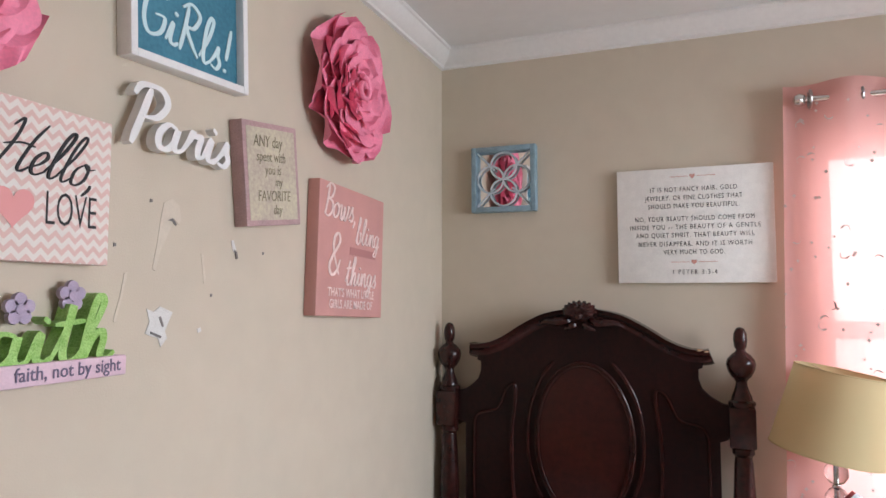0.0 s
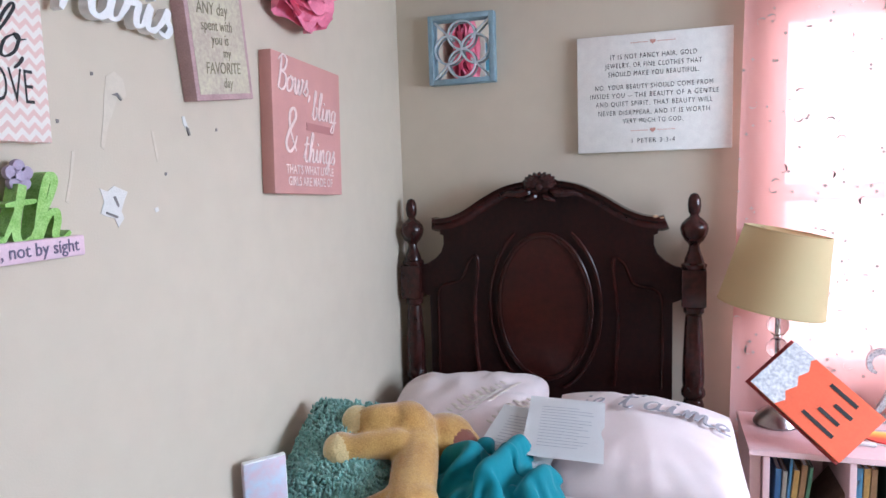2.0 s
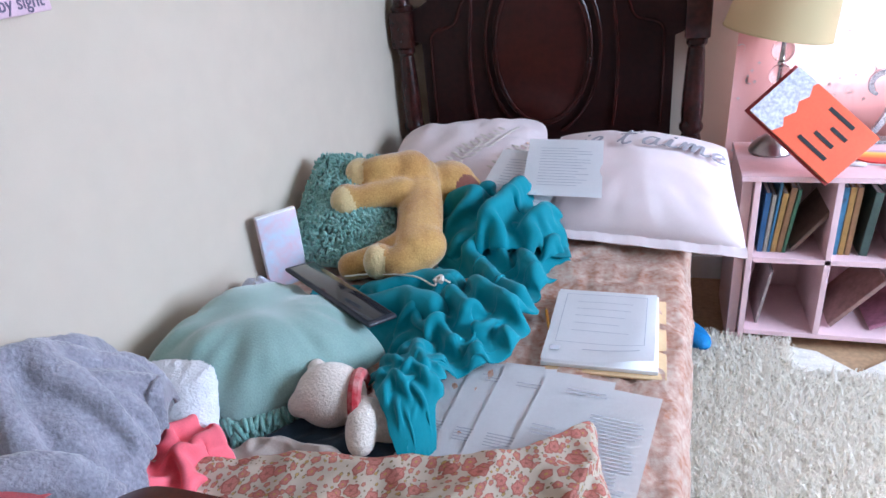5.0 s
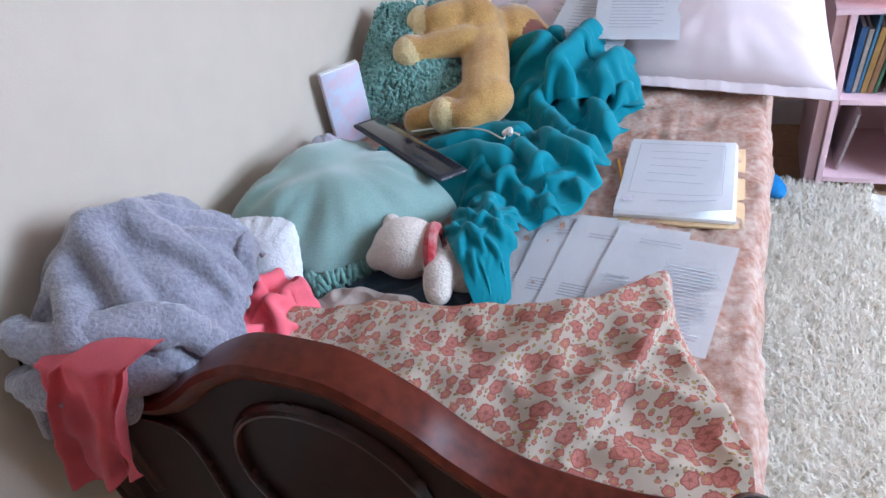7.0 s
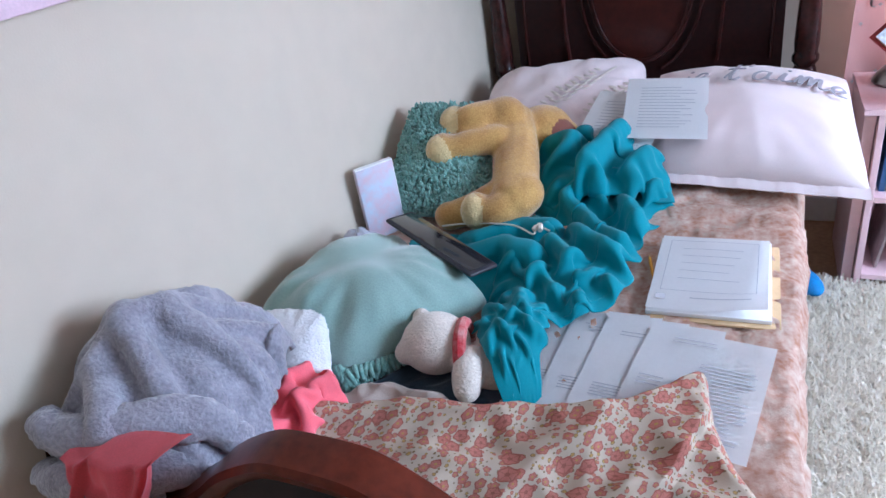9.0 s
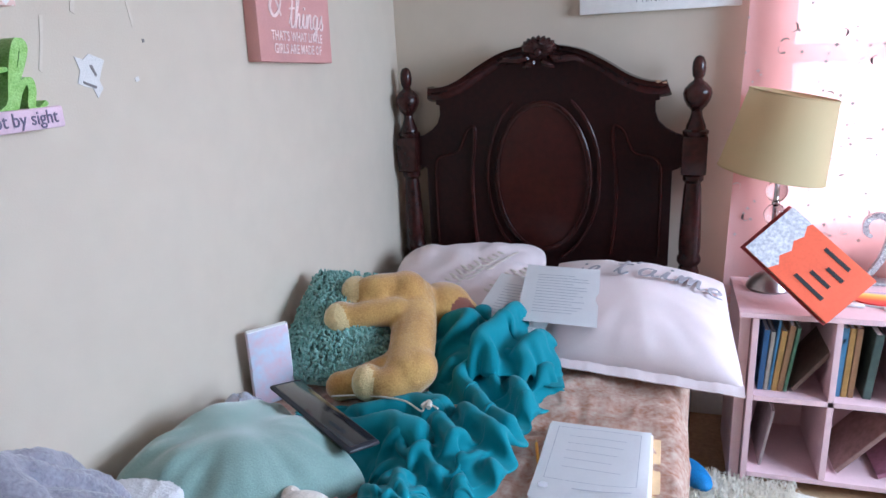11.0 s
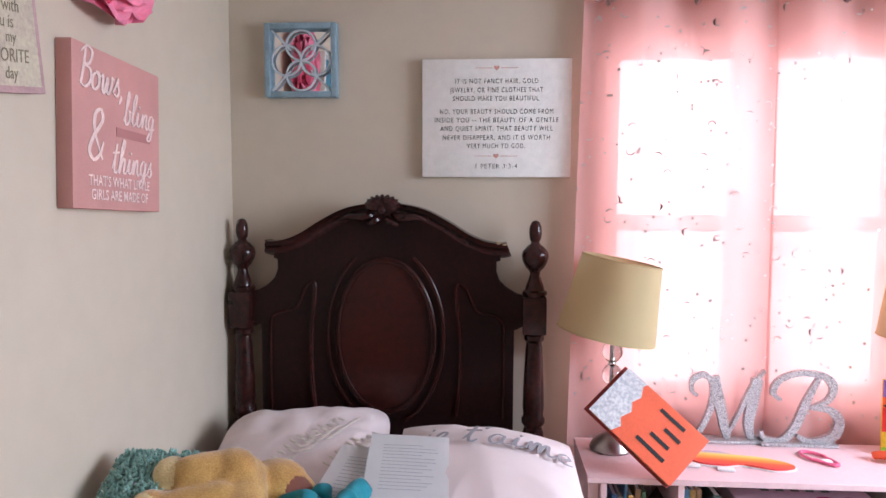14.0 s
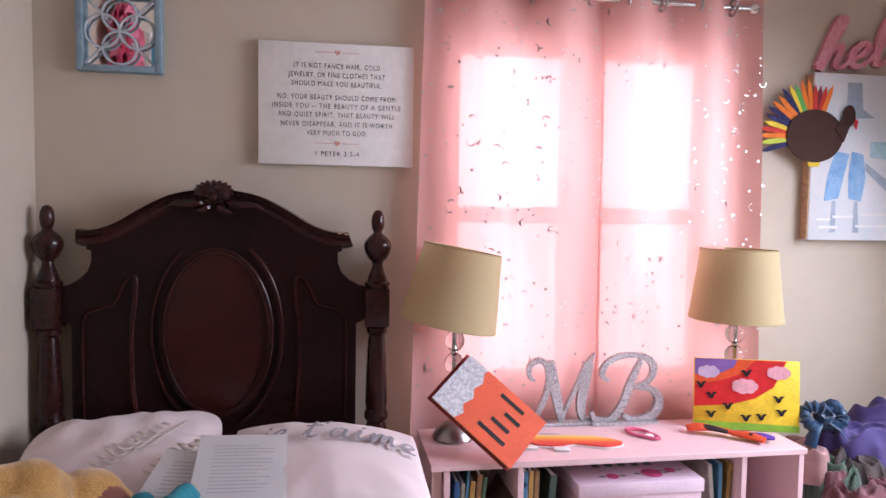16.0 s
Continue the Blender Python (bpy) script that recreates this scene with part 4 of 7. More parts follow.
white_c = thing("white_cushion", (0.19, -1.78, 0.56), "small white fluffy cushion standing beside the robe", "cushion")
bm = laid(cushion(0.20, 0.20, 0.085, 15, round_=0.03, pinch=0.06), 0.20, 0.20, [(0.140, -1.875, 0.590), (0.285, -1.835, 0.600), (0.222, -1.685, 0.700), (0.085, -1.725, 0.700)])
for v in bm.verts:
    v.co += Vector((1, 1, 1)) * 0.0025 * noise.noise(v.co * 150)
part("cushion_body", bm, mat("white_boucle", (0.80, 0.79, 0.81), 0.95, var=0.06, scale=60, bump=0.8, bscale=220, spec=0.1), white_c).location = (-0.19, 1.78, -0.56)

# plush dog
bm = bmesh.new()
limb(bm, [(0.335, -0.86, 0.735), (0.375, -0.96, 0.70), (0.400, -1.06, 0.665), (0.415, -1.13, 0.645)], (0.066, 0.062, 0.062, 0.060))
lump(bm, (0.400, -0.790, 0.690), (0.085, 0.075, 0.070), (0, 0, 20))
limb(bm, [(0.315, -0.885, 0.775), (0.262, -0.935, 0.785), (0.220, -0.938, 0.772)], (0.046, 0.042, 0.038))
limb(bm, [(0.330, -0.965, 0.735), (0.270, -0.990, 0.735), (0.215, -1.015, 0.730)], (0.042, 0.038, 0.036))
lump(bm, (0.200, -0.930, 0.772), (0.043, 0.047, 0.044))
lump(bm, (0.190, -1.020, 0.728), (0.045, 0.048, 0.046))
lump(bm, (0.330, -0.890, 0.770), (0.060, 0.055, 0.055))
lump(bm, (0.425, -1.105, 0.650), (0.058, 0.066, 0.056), (0, 0, 25))
limb(bm, [(0.37, -1.10, 0.63), (0.30, -1.125, 0.61), (0.25, -1.140, 0.60)], (0.055, 0.044, 0.038))
limb(bm, [(0.415, -1.13, 0.645), (0.385, -1.175, 0.635), (0.345, -1.175, 0.632)], (0.054, 0.044, 0.040))
lump(bm, (0.238, -1.143, 0.598), (0.040, 0.040, 0.038))
lump(bm, (0.330, -1.178, 0.635), (0.040, 0.044, 0.048))
lump(bm, (0.450, -0.775, 0.672), (0.050, 0.055, 0.040))
M["paw"] = cloth("pale_tan_plush", (0.66, 0.50, 0.24), var=0.12, scale=20, weave=210, sheen=0.5, bump=0.7)


def dog_paint(c):
    if (Vector(c) - Vector((0.488, -0.830, 0.690))).length < 0.050:
        return 1
    for p in ((0.193, -0.945, 0.775), (0.182, -1.035, 0.726), (0.318, -1.195, 0.640)):
        if (Vector(c) - Vector(p)).length < 0.047:
            return 2
    return 0


dog = solid(bm, "plush_dog", M["plush"], mats=(M["mouth"], M["paw"]), pick=dog_paint, voxel=0.007)
tagged(dog, "tan plush dog lying on its side on the quilt", "plush toy")

# plush bear, half under the blanket
bm = bmesh.new()
lump(bm, (0.425, -1.675, 0.628), (0.066, 0.058, 0.060), (0, 0, 20))
lump(bm, (0.374, -1.702, 0.620), (0.022, 0.024, 0.024))
lump(bm, (0.385, -1.640, 0.655), (0.018, 0.020, 0.020))
lump(bm, (0.530, -1.680, 0.590), (0.050, 0.050, 0.040), (0, 0, -25))
limb(bm, [(0.500, -1.70, 0.622), (0.508, -1.735, 0.615), (0.512, -1.755, 0.602)], (0.028, 0.030, 0.026))
bear = tagged(solid(bm, "plush_bear", M["cream"], voxel=0.006), "cream plush bear lying beside the cushion", "plush toy")
M["redknit"] = mat("red_zigzag_knit", (0.45, 0.02, 0.03), 0.9, color2=(0.55, 0.28, 0.26), scale=30, fine=70, bump=0.5)
bm = bmesh.new()
tube([(0.480 + 0.010 * math.cos(a), -1.672 - 0.050 * math.cos(a), 0.618 + 0.052 * math.sin(a)) for a in np.linspace(-0.5, math.pi + 0.3, 24)], 0.014, 8, bm)
bm.transform(Matrix.Translation((0.480, -1.672, 0.618)) @ Matrix.Diagonal((0.9, 0.93, 0.93, 1)) @ Matrix.Translation((-0.480, 1.672, -0.618)))
tagged(part("toy_scarf", bm, M["redknit"]), "red zigzag knitted scarf round the bear's neck", "scarf")

# teal blanket
teal = thing("teal_blanket", (0.55, -1.2, 0.55), "teal jersey blanket crumpled on the quilt", "blanket")
TEAL_GROUND = mounds(0.556, (0.58, -0.92, 0.19, 0.19, 0.035), (0.60, -1.36, 0.17, 0.20, 0.045), (0.550, -1.63, 0.095, 0.15, 0.085))
bm = crumple([(0.400, -0.80), (0.445, -0.93), (0.445, -1.08), (0.430, -1.22), (0.440, -1.38), (0.470, -1.50), (0.470, -1.60), (0.515, -1.67), (0.585, -1.765)],
             [(0.600, -0.735), (0.715, -0.86), (0.770, -1.01), (0.715, -1.16), (0.720, -1.32), (0.700, -1.46), (0.620, -1.54), (0.615, -1.62), (0.635, -1.745)],
             72, 210, (1.65, 1.40), TEAL_GROUND, 3, bend=0.22, rough=68.0)
part("blanket_body", bm, M["teal"], teal).location = (-0.55, 1.2, -0.55)
bm = crumple([(0.155, -1.215), (0.26, -1.185), (0.37, -1.160), (0.47, -1.13), (0.55, -1.11)],
             [(0.165, -1.245), (0.28, -1.30), (0.39, -1.40), (0.46, -1.45), (0.55, -1.46)],
             44, 70, (1.55, 1.15), mounds(0.556, (0.46, -1.29, 0.20, 0.16, 0.02)), 14, bend=0.25, lift=0.035, rough=60.0)
part("blanket_fold", bm, M["teal"], teal).location = (-0.55, 1.2, -0.55)
bm = crumple([(0.405, -0.80), (0.415, -0.90), (0.44, -1.00), (0.50, -1.06)], [(0.565, -0.725), (0.665, -0.81), (0.735, -0.90), (0.765, -1.00)],
             52, 60, (1.6, 1.55), mounds(0.580, (0.58, -0.87, 0.20, 0.18, 0.070)), 27, bend=0.20, rough=62.0)
part("blanket_fold", bm, M["teal"], teal).location = (-0.55, 1.2, -0.55)
bm = bmesh.new()
tube(spline([(0.24, -1.20, 0.60), (0.33, -1.21, 0.618), (0.44, -1.235, 0.632), (0.505, -1.285, 0.640), (0.50, -1.250, 0.642), (0.54, -1.275, 0.645)], 8), 0.0022, 6, bm)
tube(spline([(0.503, -1.275, 0.645), (0.515, -1.260, 0.650), (0.52, -1.280, 0.648)], 6), 0.006, 6, bm)
tagged(part("earphone_cord", bm, mat("cream_rubber", (0.72, 0.66, 0.58), 0.5)), "thin cream earphone cord on the teal blanket", "cord")
tagged(part("navy_shirt", heap([(0.26, -1.74), (0.33, -1.66), (0.45, -1.63), (0.56, -1.70), (0.55, -1.80), (0.40, -1.84), (0.28, -1.82)], 0.552, 0.022, 4, fold=0.008), M["navy"]), "dark navy garment under the plush bear", "garment")
tagged(part("taupe_shirt", heap([(0.27, -1.82), (0.34, -1.76), (0.42, -1.765), (0.50, -1.775), (0.46, -1.83), (0.34, -1.87)], 0.554, 0.045, 7, fold=0.014, freq=12), M["taupe"]), "taupe garment tucked beside the quilt fold", "garment")

# grey fleece robe and coral shirts at the foot
robe = thing("fleece_robe", (0.15, -1.95, 0.55), "grey plush fleece robe heaped over the footboard", "robe")
bm = crumple([(0.022, -2.185), (0.10, -2.195), (0.19, -2.165), (0.270, -2.10), (0.300, -2.02)], [(0.022, -1.83), (0.07, -1.79), (0.14, -1.78), (0.205, -1.80), (0.265, -1.90)],
             70, 64, (1.40, 1.45), mounds(0.600, (0.115, -1.985, 0.185, 0.225, 0.220)), 19, bend=0.32, lift=0.04, thick=0.010, rough=44.0)
for v in bm.verts:
    v.co.x = max(v.co.x, 0.012)
    v.co += Vector((0.4, 0.4, 1)) * 0.0030 * noise.noise(v.co * 190)
part("robe_body", bm, M["fleece"], robe).location = (-0.15, 1.95, -0.55)
for pts, rad in (([(0.045, -2.150, 0.815), (0.09, -2.155, 0.800), (0.15, -2.135, 0.800), (0.21, -2.105, 0.800), (0.262, -2.065, 0.775), (0.290, -2.045, 0.715)], 0.030),
                 ([(0.05, -2.180, 0.745), (0.12, -2.185, 0.745), (0.20, -2.150, 0.745), (0.255, -2.105, 0.720)], 0.030)):
    bm = tube(spline(pts, 10), [rad * (0.75 + 0.35 * math.sin(math.pi * i / (10 * (len(pts) - 1)))) for i in range(10 * (len(pts) - 1) + 1)], 18)
    for v in bm.verts:
        v.co += Vector((1, 1, 1)) * 0.004 * noise.noise(v.co * 120) + Vector((0, 0, 0.010 * noise.noise(v.co * 22)))
    part("robe_sleeve", bm, M["fleece"], robe).location = (-0.15, 1.95, -0.55)

bm = crumple([(0.175, -1.765), (0.195, -1.85), (0.205, -1.93), (0.205, -2.06)], [(0.225, -1.775), (0.325, -1.845), (0.350, -1.92), (0.375, -2.06)],
             40, 64, (1.70, 1.40), mounds(0.595, (0.235, -1.88, 0.09, 0.14, 0.045)), 13, bend=0.12, lift=0.035, rough=105.0)
tagged(part("coral_shirt", bm, M["coral"]), "bright coral shirt crumpled beside the robe", "shirt")
bm = bmesh.new()
g = []
for i in range(61):
    row = []
    for j in range(41):
        u, v = i / 60, j / 40
        s = u * 0.36
        drop = max(0.0, s - 0.06)
        x = 0.125 + 0.185 * v - 0.38 * drop * (1 - 0.35 * v) + 0.012 * math.sin(9 * v + 3 * u)
        wave = (0.011 * math.sin(v * 15 + 3 * u + 2 * noise.noise(Vector((u * 3, v * 2, 0)))) + 0.005 * math.sin(v * 34 + 5 * u)) * min(1, u * 3) + 0.007 * noise.noise(Vector((u * 6, v * 9, 4)))
        rim = 0.805 + 0.035 * v
        if s < 0.06:
            y, z = -2.125 - 0.07 * (s / 0.06), rim - 0.012 * (1 - s / 0.06) ** 2
        else:
            y, z = -2.197 - 0.010 * math.sin(drop * 9), rim - drop * (1.05 - 0.30 * v)
        row.append(bm.verts.new((x, y + wave - 0.004, z)))
    g.append(row)
for i in range(60):
    for j in range(40):
        bm.faces.new((g[i][j], g[i + 1][j], g[i + 1][j + 1], g[i][j + 1]))
bmesh.ops.solidify(bm, geom=bm.faces[:], thickness=0.003)
tagged(part("coral_garment", bm, M["coral"]), "coral garment hanging over the footboard", "garment")


# paper
def sheet(name, m, label, w=0.216, h=0.279, curl=0.0, lines=(), title=(), category="paper sheet", group="loose papers", frame_box=False, bend=0.0):
    """A sheet that lies in x, y, its top towards +y, with bars for its text."""
    top = thing(name, m, label, category, group)
    bm = bmesh.new()
    n = 16

    def lift(x, y):
        k = max(0.0, (x / w + 0.5) * 0.9 + (0.5 - y / h) - 1.25)
        return curl * min(k, 0.5) * 1.4 * k + bend * (y / h) ** 2 + 0.002 * noise.noise(Vector((x * 9, y * 9, w * 50)))
    g = [[bm.verts.new((w * (i / n - 0.5), h * (j / n - 0.5), lift(w * (i / n - 0.5), h * (j / n - 0.5)))) for j in range(n + 1)] for i in range(n + 1)]
    for i in range(n):
        for j in range(n):
            bm.faces.new((g[i][j], g[i + 1][j], g[i + 1][j + 1], g[i][j + 1]))
    bmesh.ops.solidify(bm, geom=bm.faces[:], thickness=0.0006)
    page = part("page", bm, M["paper"], top)
    bm = bmesh.new()
    for x0, x1, y, th in lines:
        k = 6
        for i in range(k):
            a, b = x0 + (x1 - x0) * i / k, x0 + (x1 - x0) * (i + 1) / k
            q = [(a, y - th), (b, y - th), (b, y + th), (a, y + th)]
            bm.faces.new([bm.verts.new((px, py, lift(px, py) + 0.0022)) for px, py in q])
    if lines:
        tagged(part("text_lines", bm, M["grey_ink"], page, "small grey print"), kind="stuff")
    return top


def para(x0, x1, y0, y1, n, seed, th=0.0013):
    r = random.Random(seed)
    return [(x0, x1 - r.uniform(0, 0.3) * (x1 - x0), y0 + (y1 - y0) * i / max(1, n - 1), th) for i in range(n)]


for k, (x, y, z, turn, sd) in enumerate(((0.690, -1.585, 0.566, -2, 1), (0.735, -1.600, 0.569, -4, 2), (0.795, -1.612, 0.572, -6, 3), (0.872, -1.645, 0.576, -9, 4))):
    ln = para(0.0, 0.095, 0.055, -0.12, 22, sd) if k == 3 else para(-0.07, -0.02, 0.09, 0.08, 2, sd) + para(-0.08, 0.0, -0.06, -0.09, 5, sd + 9)
    if k == 3:
        ln += para(-0.06, 0.02, 0.115, 0.105, 2, 7) + para(-0.09, -0.04, 0.0, -0.02, 3, 5)
    sheet("paper_sheet", pose(x, y, z, 0, 0, turn), "white printed homework sheet on the quilt", lines=ln)
sheet("paper_sheet", pose(0.612, -0.745, 0.688, 16, 2, -10), "white printed sheet leaning on the pillows", lines=para(-0.07, 0.08, 0.09, -0.09, 14, 21), bend=0.01)
sheet("paper_sheet", pose(0.725, -0.705, 0.715, 15, 3, 4), "white printed sheet resting on the lettered pillow", lines=para(-0.07, 0.08, 0.09, -0.09, 14, 22), bend=0.01)

M["manila"] = mat("manila_card", (0.72, 0.50, 0.27), 0.7, var=0.06, scale=12)
tagged(part("folder", box(0.778, 1.008, -1.455, -1.165, 0.561, 0.566, bevel=0.001), M["manila"]), "manila folder under the worksheets", "folder")
tagged(part("paper_stack", box(0.768, 0.992, -1.445, -1.165, 0.567, 0.576, bevel=0.001), M["paper"]), "small stack of white paper on a manila folder", "paper stack")
fr = [(-0.088, 0.088, 0.118, 0.0007), (-0.088, 0.088, -0.075, 0.0007)] + para(-0.06, 0.06, 0.085, -0.03, 5, 31, 0.0008) + [(-0.03, 0.08, -0.098, 0.0016), (-0.094, -0.075, -0.10, 0.008)]
fr += [(-0.0885, -0.0872, 0.0215, 0.097), (0.0872, 0.0885, 0.0215, 0.097)]
sheet("worksheet", pose(0.878, -1.305, 0.582, 0, 0, -1), "white worksheet with a printed frame, one corner curled", lines=fr, curl=0.045)

pencil = thing("pencil", pose(0.765, -1.305, 0.566, 0, 0, 13), "yellow wooden pencil on the quilt", "pencil")
part("shaft", lathe([(0.0036, -0.066), (0.0036, 0.062)], 6, m=pose(0, 0, 0.004, -90)), mat("yellow_lacquer", (0.78, 0.36, 0.04), 0.4), pencil)
part("tip", lathe([(0.0036, 0.062), (0.0008, 0.078)], 6, m=pose(0, 0, 0.004, -90)), M["wornwood"], pencil)
part("ferrule", lathe([(0.0039, -0.078), (0.0039, -0.066)], 10, m=pose(0, 0, 0.004, -90)), M["chrome"], pencil)

tab = thing("tablet", pose(0.345, -1.430, 0.700, -12, 10, -27), "black tablet in a bumper case leaning on the cushion", "tablet")
part("case", box(-0.138, 0.138, -0.040, 0.040, -0.010, 0.0, bevel=0.006, seg=3), mat("dark_rubber", (0.02, 0.022, 0.03), 0.5), tab)
part("screen", box(-0.127, 0.127, -0.033, 0.033, 0.0002, 0.0016, bevel=0.0007), mat("dark_screen_glass", (0.018, 0.020, 0.024), 0.06, coat=1.0), tab)

book = thing("picture_book", pose(0.062, -1.175, 0.555, 0, 0, 52), "pale blue and pink picture book leaning on the wall", "book")
part("cover", box(-0.052, 0.052, -0.011, 0.011, 0, 0.20, bevel=0.002), mat("pale_print_cover", (0.60, 0.68, 0.80), 0.3, color2=(0.72, 0.50, 0.58), scale=16, fine=40), book)
part("pages", box(-0.050, 0.0535, -0.008, 0.008, 0.003, 0.2025), M["paper"], book)
tagged(part("clear_bag", heap([(0.03, -1.44), (0.03, -1.30), (0.10, -1.28), (0.15, -1.36), (0.10, -1.44)], 0.556, 0.075, 17, fold=0.02, freq=16, nr=24, na=70), mat("crinkled_clear_plastic", (0.62, 0.63, 0.72), 0.15, coat=0.6, color2=(0.36, 0.37, 0.45), scale=30)), "crinkled clear plastic bag by the wall", "bag")


# ---- things on the walls ----
M["canvas_edge"] = mat("canvas_edge_white", (0.86, 0.84, 0.80), 0.8, var=0.05, scale=40, bump=0.2, bscale=700)
M["gold_pink"] = mat("rose_print", (0.70, 0.36, 0.30), 0.7)


def heart(s, bm, m, depth=0.0006):
    pts = [(s * 0.06 * 16 * math.sin(a) ** 3, s * 0.06 * (13 * math.cos(a) - 5 * math.cos(2 * a) - 2 * math.cos(3 * a) - math.cos(4 * a))) for a in np.linspace(0, 2 * math.pi, 28, endpoint=False)]
    f = [bm.verts.new(m @ Vector((x, y, depth))) for x, y in pts]
    bm.faces.new(f)
    return bm


# scripture canvas
verse = thing("verse_canvas", pose(0.954, 0, 1.693), "white canvas print with a black verse and pink hearts", "canvas print")
verse_face = part("canvas", box(-0.258, 0.258, -0.032, -0.001, -0.203, 0.203, bevel=0.003), M["canvas_edge"], verse)
VERSE = ("IT IS NOT FANCY HAIR, GOLD", "JEWELRY, OR FINE CLOTHES THAT", "SHOULD MAKE YOU BEAUTIFUL.", "NO, YOUR BEAUTY SHOULD COME FROM", "INSIDE YOU -- THE BEAUTY OF A GENTLE", "AND QUIET SPIRIT. THAT BEAUTY WILL", "NEVER DISAPPEAR, AND IT IS WORTH", "VERY MUCH TO GOD.", "1 PETER 3:3-4")
VZ = (0.126, 0.096, 0.067, 0.022, -0.007, -0.036, -0.067, -0.096, -0.166)
VW = (0.285, 0.320, 0.300, 0.390, 0.427, 0.388, 0.370, 0.200, 0.144)
for line, z, wide in zip(VERSE, VZ, VW):
    text_mesh(line, 0.0235, 0.0002, pose(0, -0.0328, z) @ ON_BACK, M["ink"], verse_face, "text_line", spacing=1.25, bold=-0.0002, fit_to=wide)
for z in (0.172, -0.130):
    bm = bmesh.new()
    heart(0.010, bm, pose(0, -0.0328, z) @ ON_BACK)
    part("heart_mark", bm, M["gold_pink"], verse_face, "small pink heart")
    for s in (1, -1):
        part("rule", box(s * 0.045 - 0.030, s * 0.045 + 0.030, -0.0331, -0.0322, z - 0.0008, z + 0.0008), M["gold_pink"], verse_face, "thin pink line")

# small lattice mirror
M["mirror"] = mat("mirror_glass", (0.9, 0.9, 0.9), 0.02, 1.0)
M["bluegrey"] = mat("chalky_blue_paint", (0.25, 0.36, 0.42), 0.7, var=0.18, scale=30, bump=0.2)
mir = thing("lattice_mirror", pose(0.268, 0, 1.897), "small blue-framed mirror with a white quatrefoil lattice", "mirror")
for b in ((-0.128, -0.108, -0.128, 0.128), (0.108, 0.128, -0.128, 0.128), (-0.108, 0.108, -0.128, -0.108), (-0.108, 0.108, 0.108, 0.128)):
    part("frame_rail", box(b[0], b[1], -0.042, -0.001, b[2], b[3], bevel=0.002), M["bluegrey"], mir)
part("glass", box(-0.108, 0.108, -0.012, -0.004, -0.108, 0.108), M["mirror"], mir)
M["lattice"] = mat("pale_grey_lattice", (0.50, 0.56, 0.60), 0.6, var=0.1, scale=40)
for cx, cz in ((0, 0.052), (0, -0.052), (0.052, 0), (-0.052, 0)):
    part("lattice_ring", tube([(cx + 0.052 * math.cos(a), -0.030, cz + 0.052 * math.sin(a)) for a in np.linspace(0, 2 * math.pi, 33)], 0.0042, 6), M["lattice"], mir)
for s in (1, -1):
    part("lattice_bar", tube([(s * 0.104, -0.030, 0.104), (s * 0.036, -0.030, 0.036)], 0.004, 6), M["lattice"], mir)
    part("lattice_bar", tube([(s * 0.104, -0.030, -0.104), (s * 0.036, -0.030, -0.036)], 0.004, 6), M["lattice"], mir)


# left wall: local x runs along +y, local z out of the wall
def left(y, z, turn=0.0):
    return Matrix.Translation((0, y, z)) @ ON_LEFT @ pose(0, 0, 0, 0, 0, turn)


def plate(w, h, d, bevel=0.002):
    return box(-w / 2, w / 2, -h / 2, h / 2, 0.001, d, bevel=bevel)


def chevron(name, base, stripe):
    m = bpy.data.materials.new(name)
    m.use_nodes = True
    t = m.node_tree
    b = t.nodes["Principled BSDF"]
    b.inputs["Roughness"].default_value = 0.8
    co = t.nodes.new("ShaderNodeTexCoord")
    sep = t.nodes.new("ShaderNodeSeparateXYZ")
    t.links.new(co.outputs["Object"], sep.inputs[0])

    def op(kind, a, bv):
        n = t.nodes.new("ShaderNodeMath")
        n.operation = kind
        for i, v in enumerate((a, bv)):
            if isinstance(v, (int, float)):
                n.inputs[i].default_value = v
            elif v is not None:
                t.links.new(v, n.inputs[i])
        return n.outputs[0]
    zig = op("PINGPONG", sep.outputs[0], 0.012)
    s = op("ADD", op("MULTIPLY", zig, 0.95), sep.outputs[1])
    band_ = op("LESS_THAN", op("FRACT", op("MULTIPLY", s, 50.0), None), 0.48)
    mx = t.nodes.new("ShaderNodeMix")
    mx.data_type = "RGBA"
    t.links.new(band_, mx.inputs[0])
    mx.inputs[6].default_value, mx.inputs[7].default_value = (*base, 1), (*stripe, 1)
    t.links.new(mx.outputs[2], b.inputs["Base Color"])
    return m


hello = thing("love_canvas", left(-1.822, 1.617), "cream and pink chevron canvas with black lettering", "canvas print")
hello_face = part("canvas", plate(0.30, 0.245, 0.034), chevron("chevron_print", (0.78, 0.72, 0.66), (0.72, 0.50, 0.45)), hello)
script("Hello,", 0.084, pose(0.030, 0.042, 0.0345, 0, 0, -4), M["ink"], hello_face, weight=0.058, slant=0.45, fit_to=0.175)
text_mesh("LOVE", 0.078, 0.0003, pose(0.075, -0.040, 0.035), M["ink"], hello_face, "lettering", squeeze=0.52, bold=-0.001)
bm = bmesh.new()
heart(0.036, bm, pose(-0.025, -0.04, 0.035))
part("heart_mark", bm, M["pink_ink"], hello_face, "pink heart")

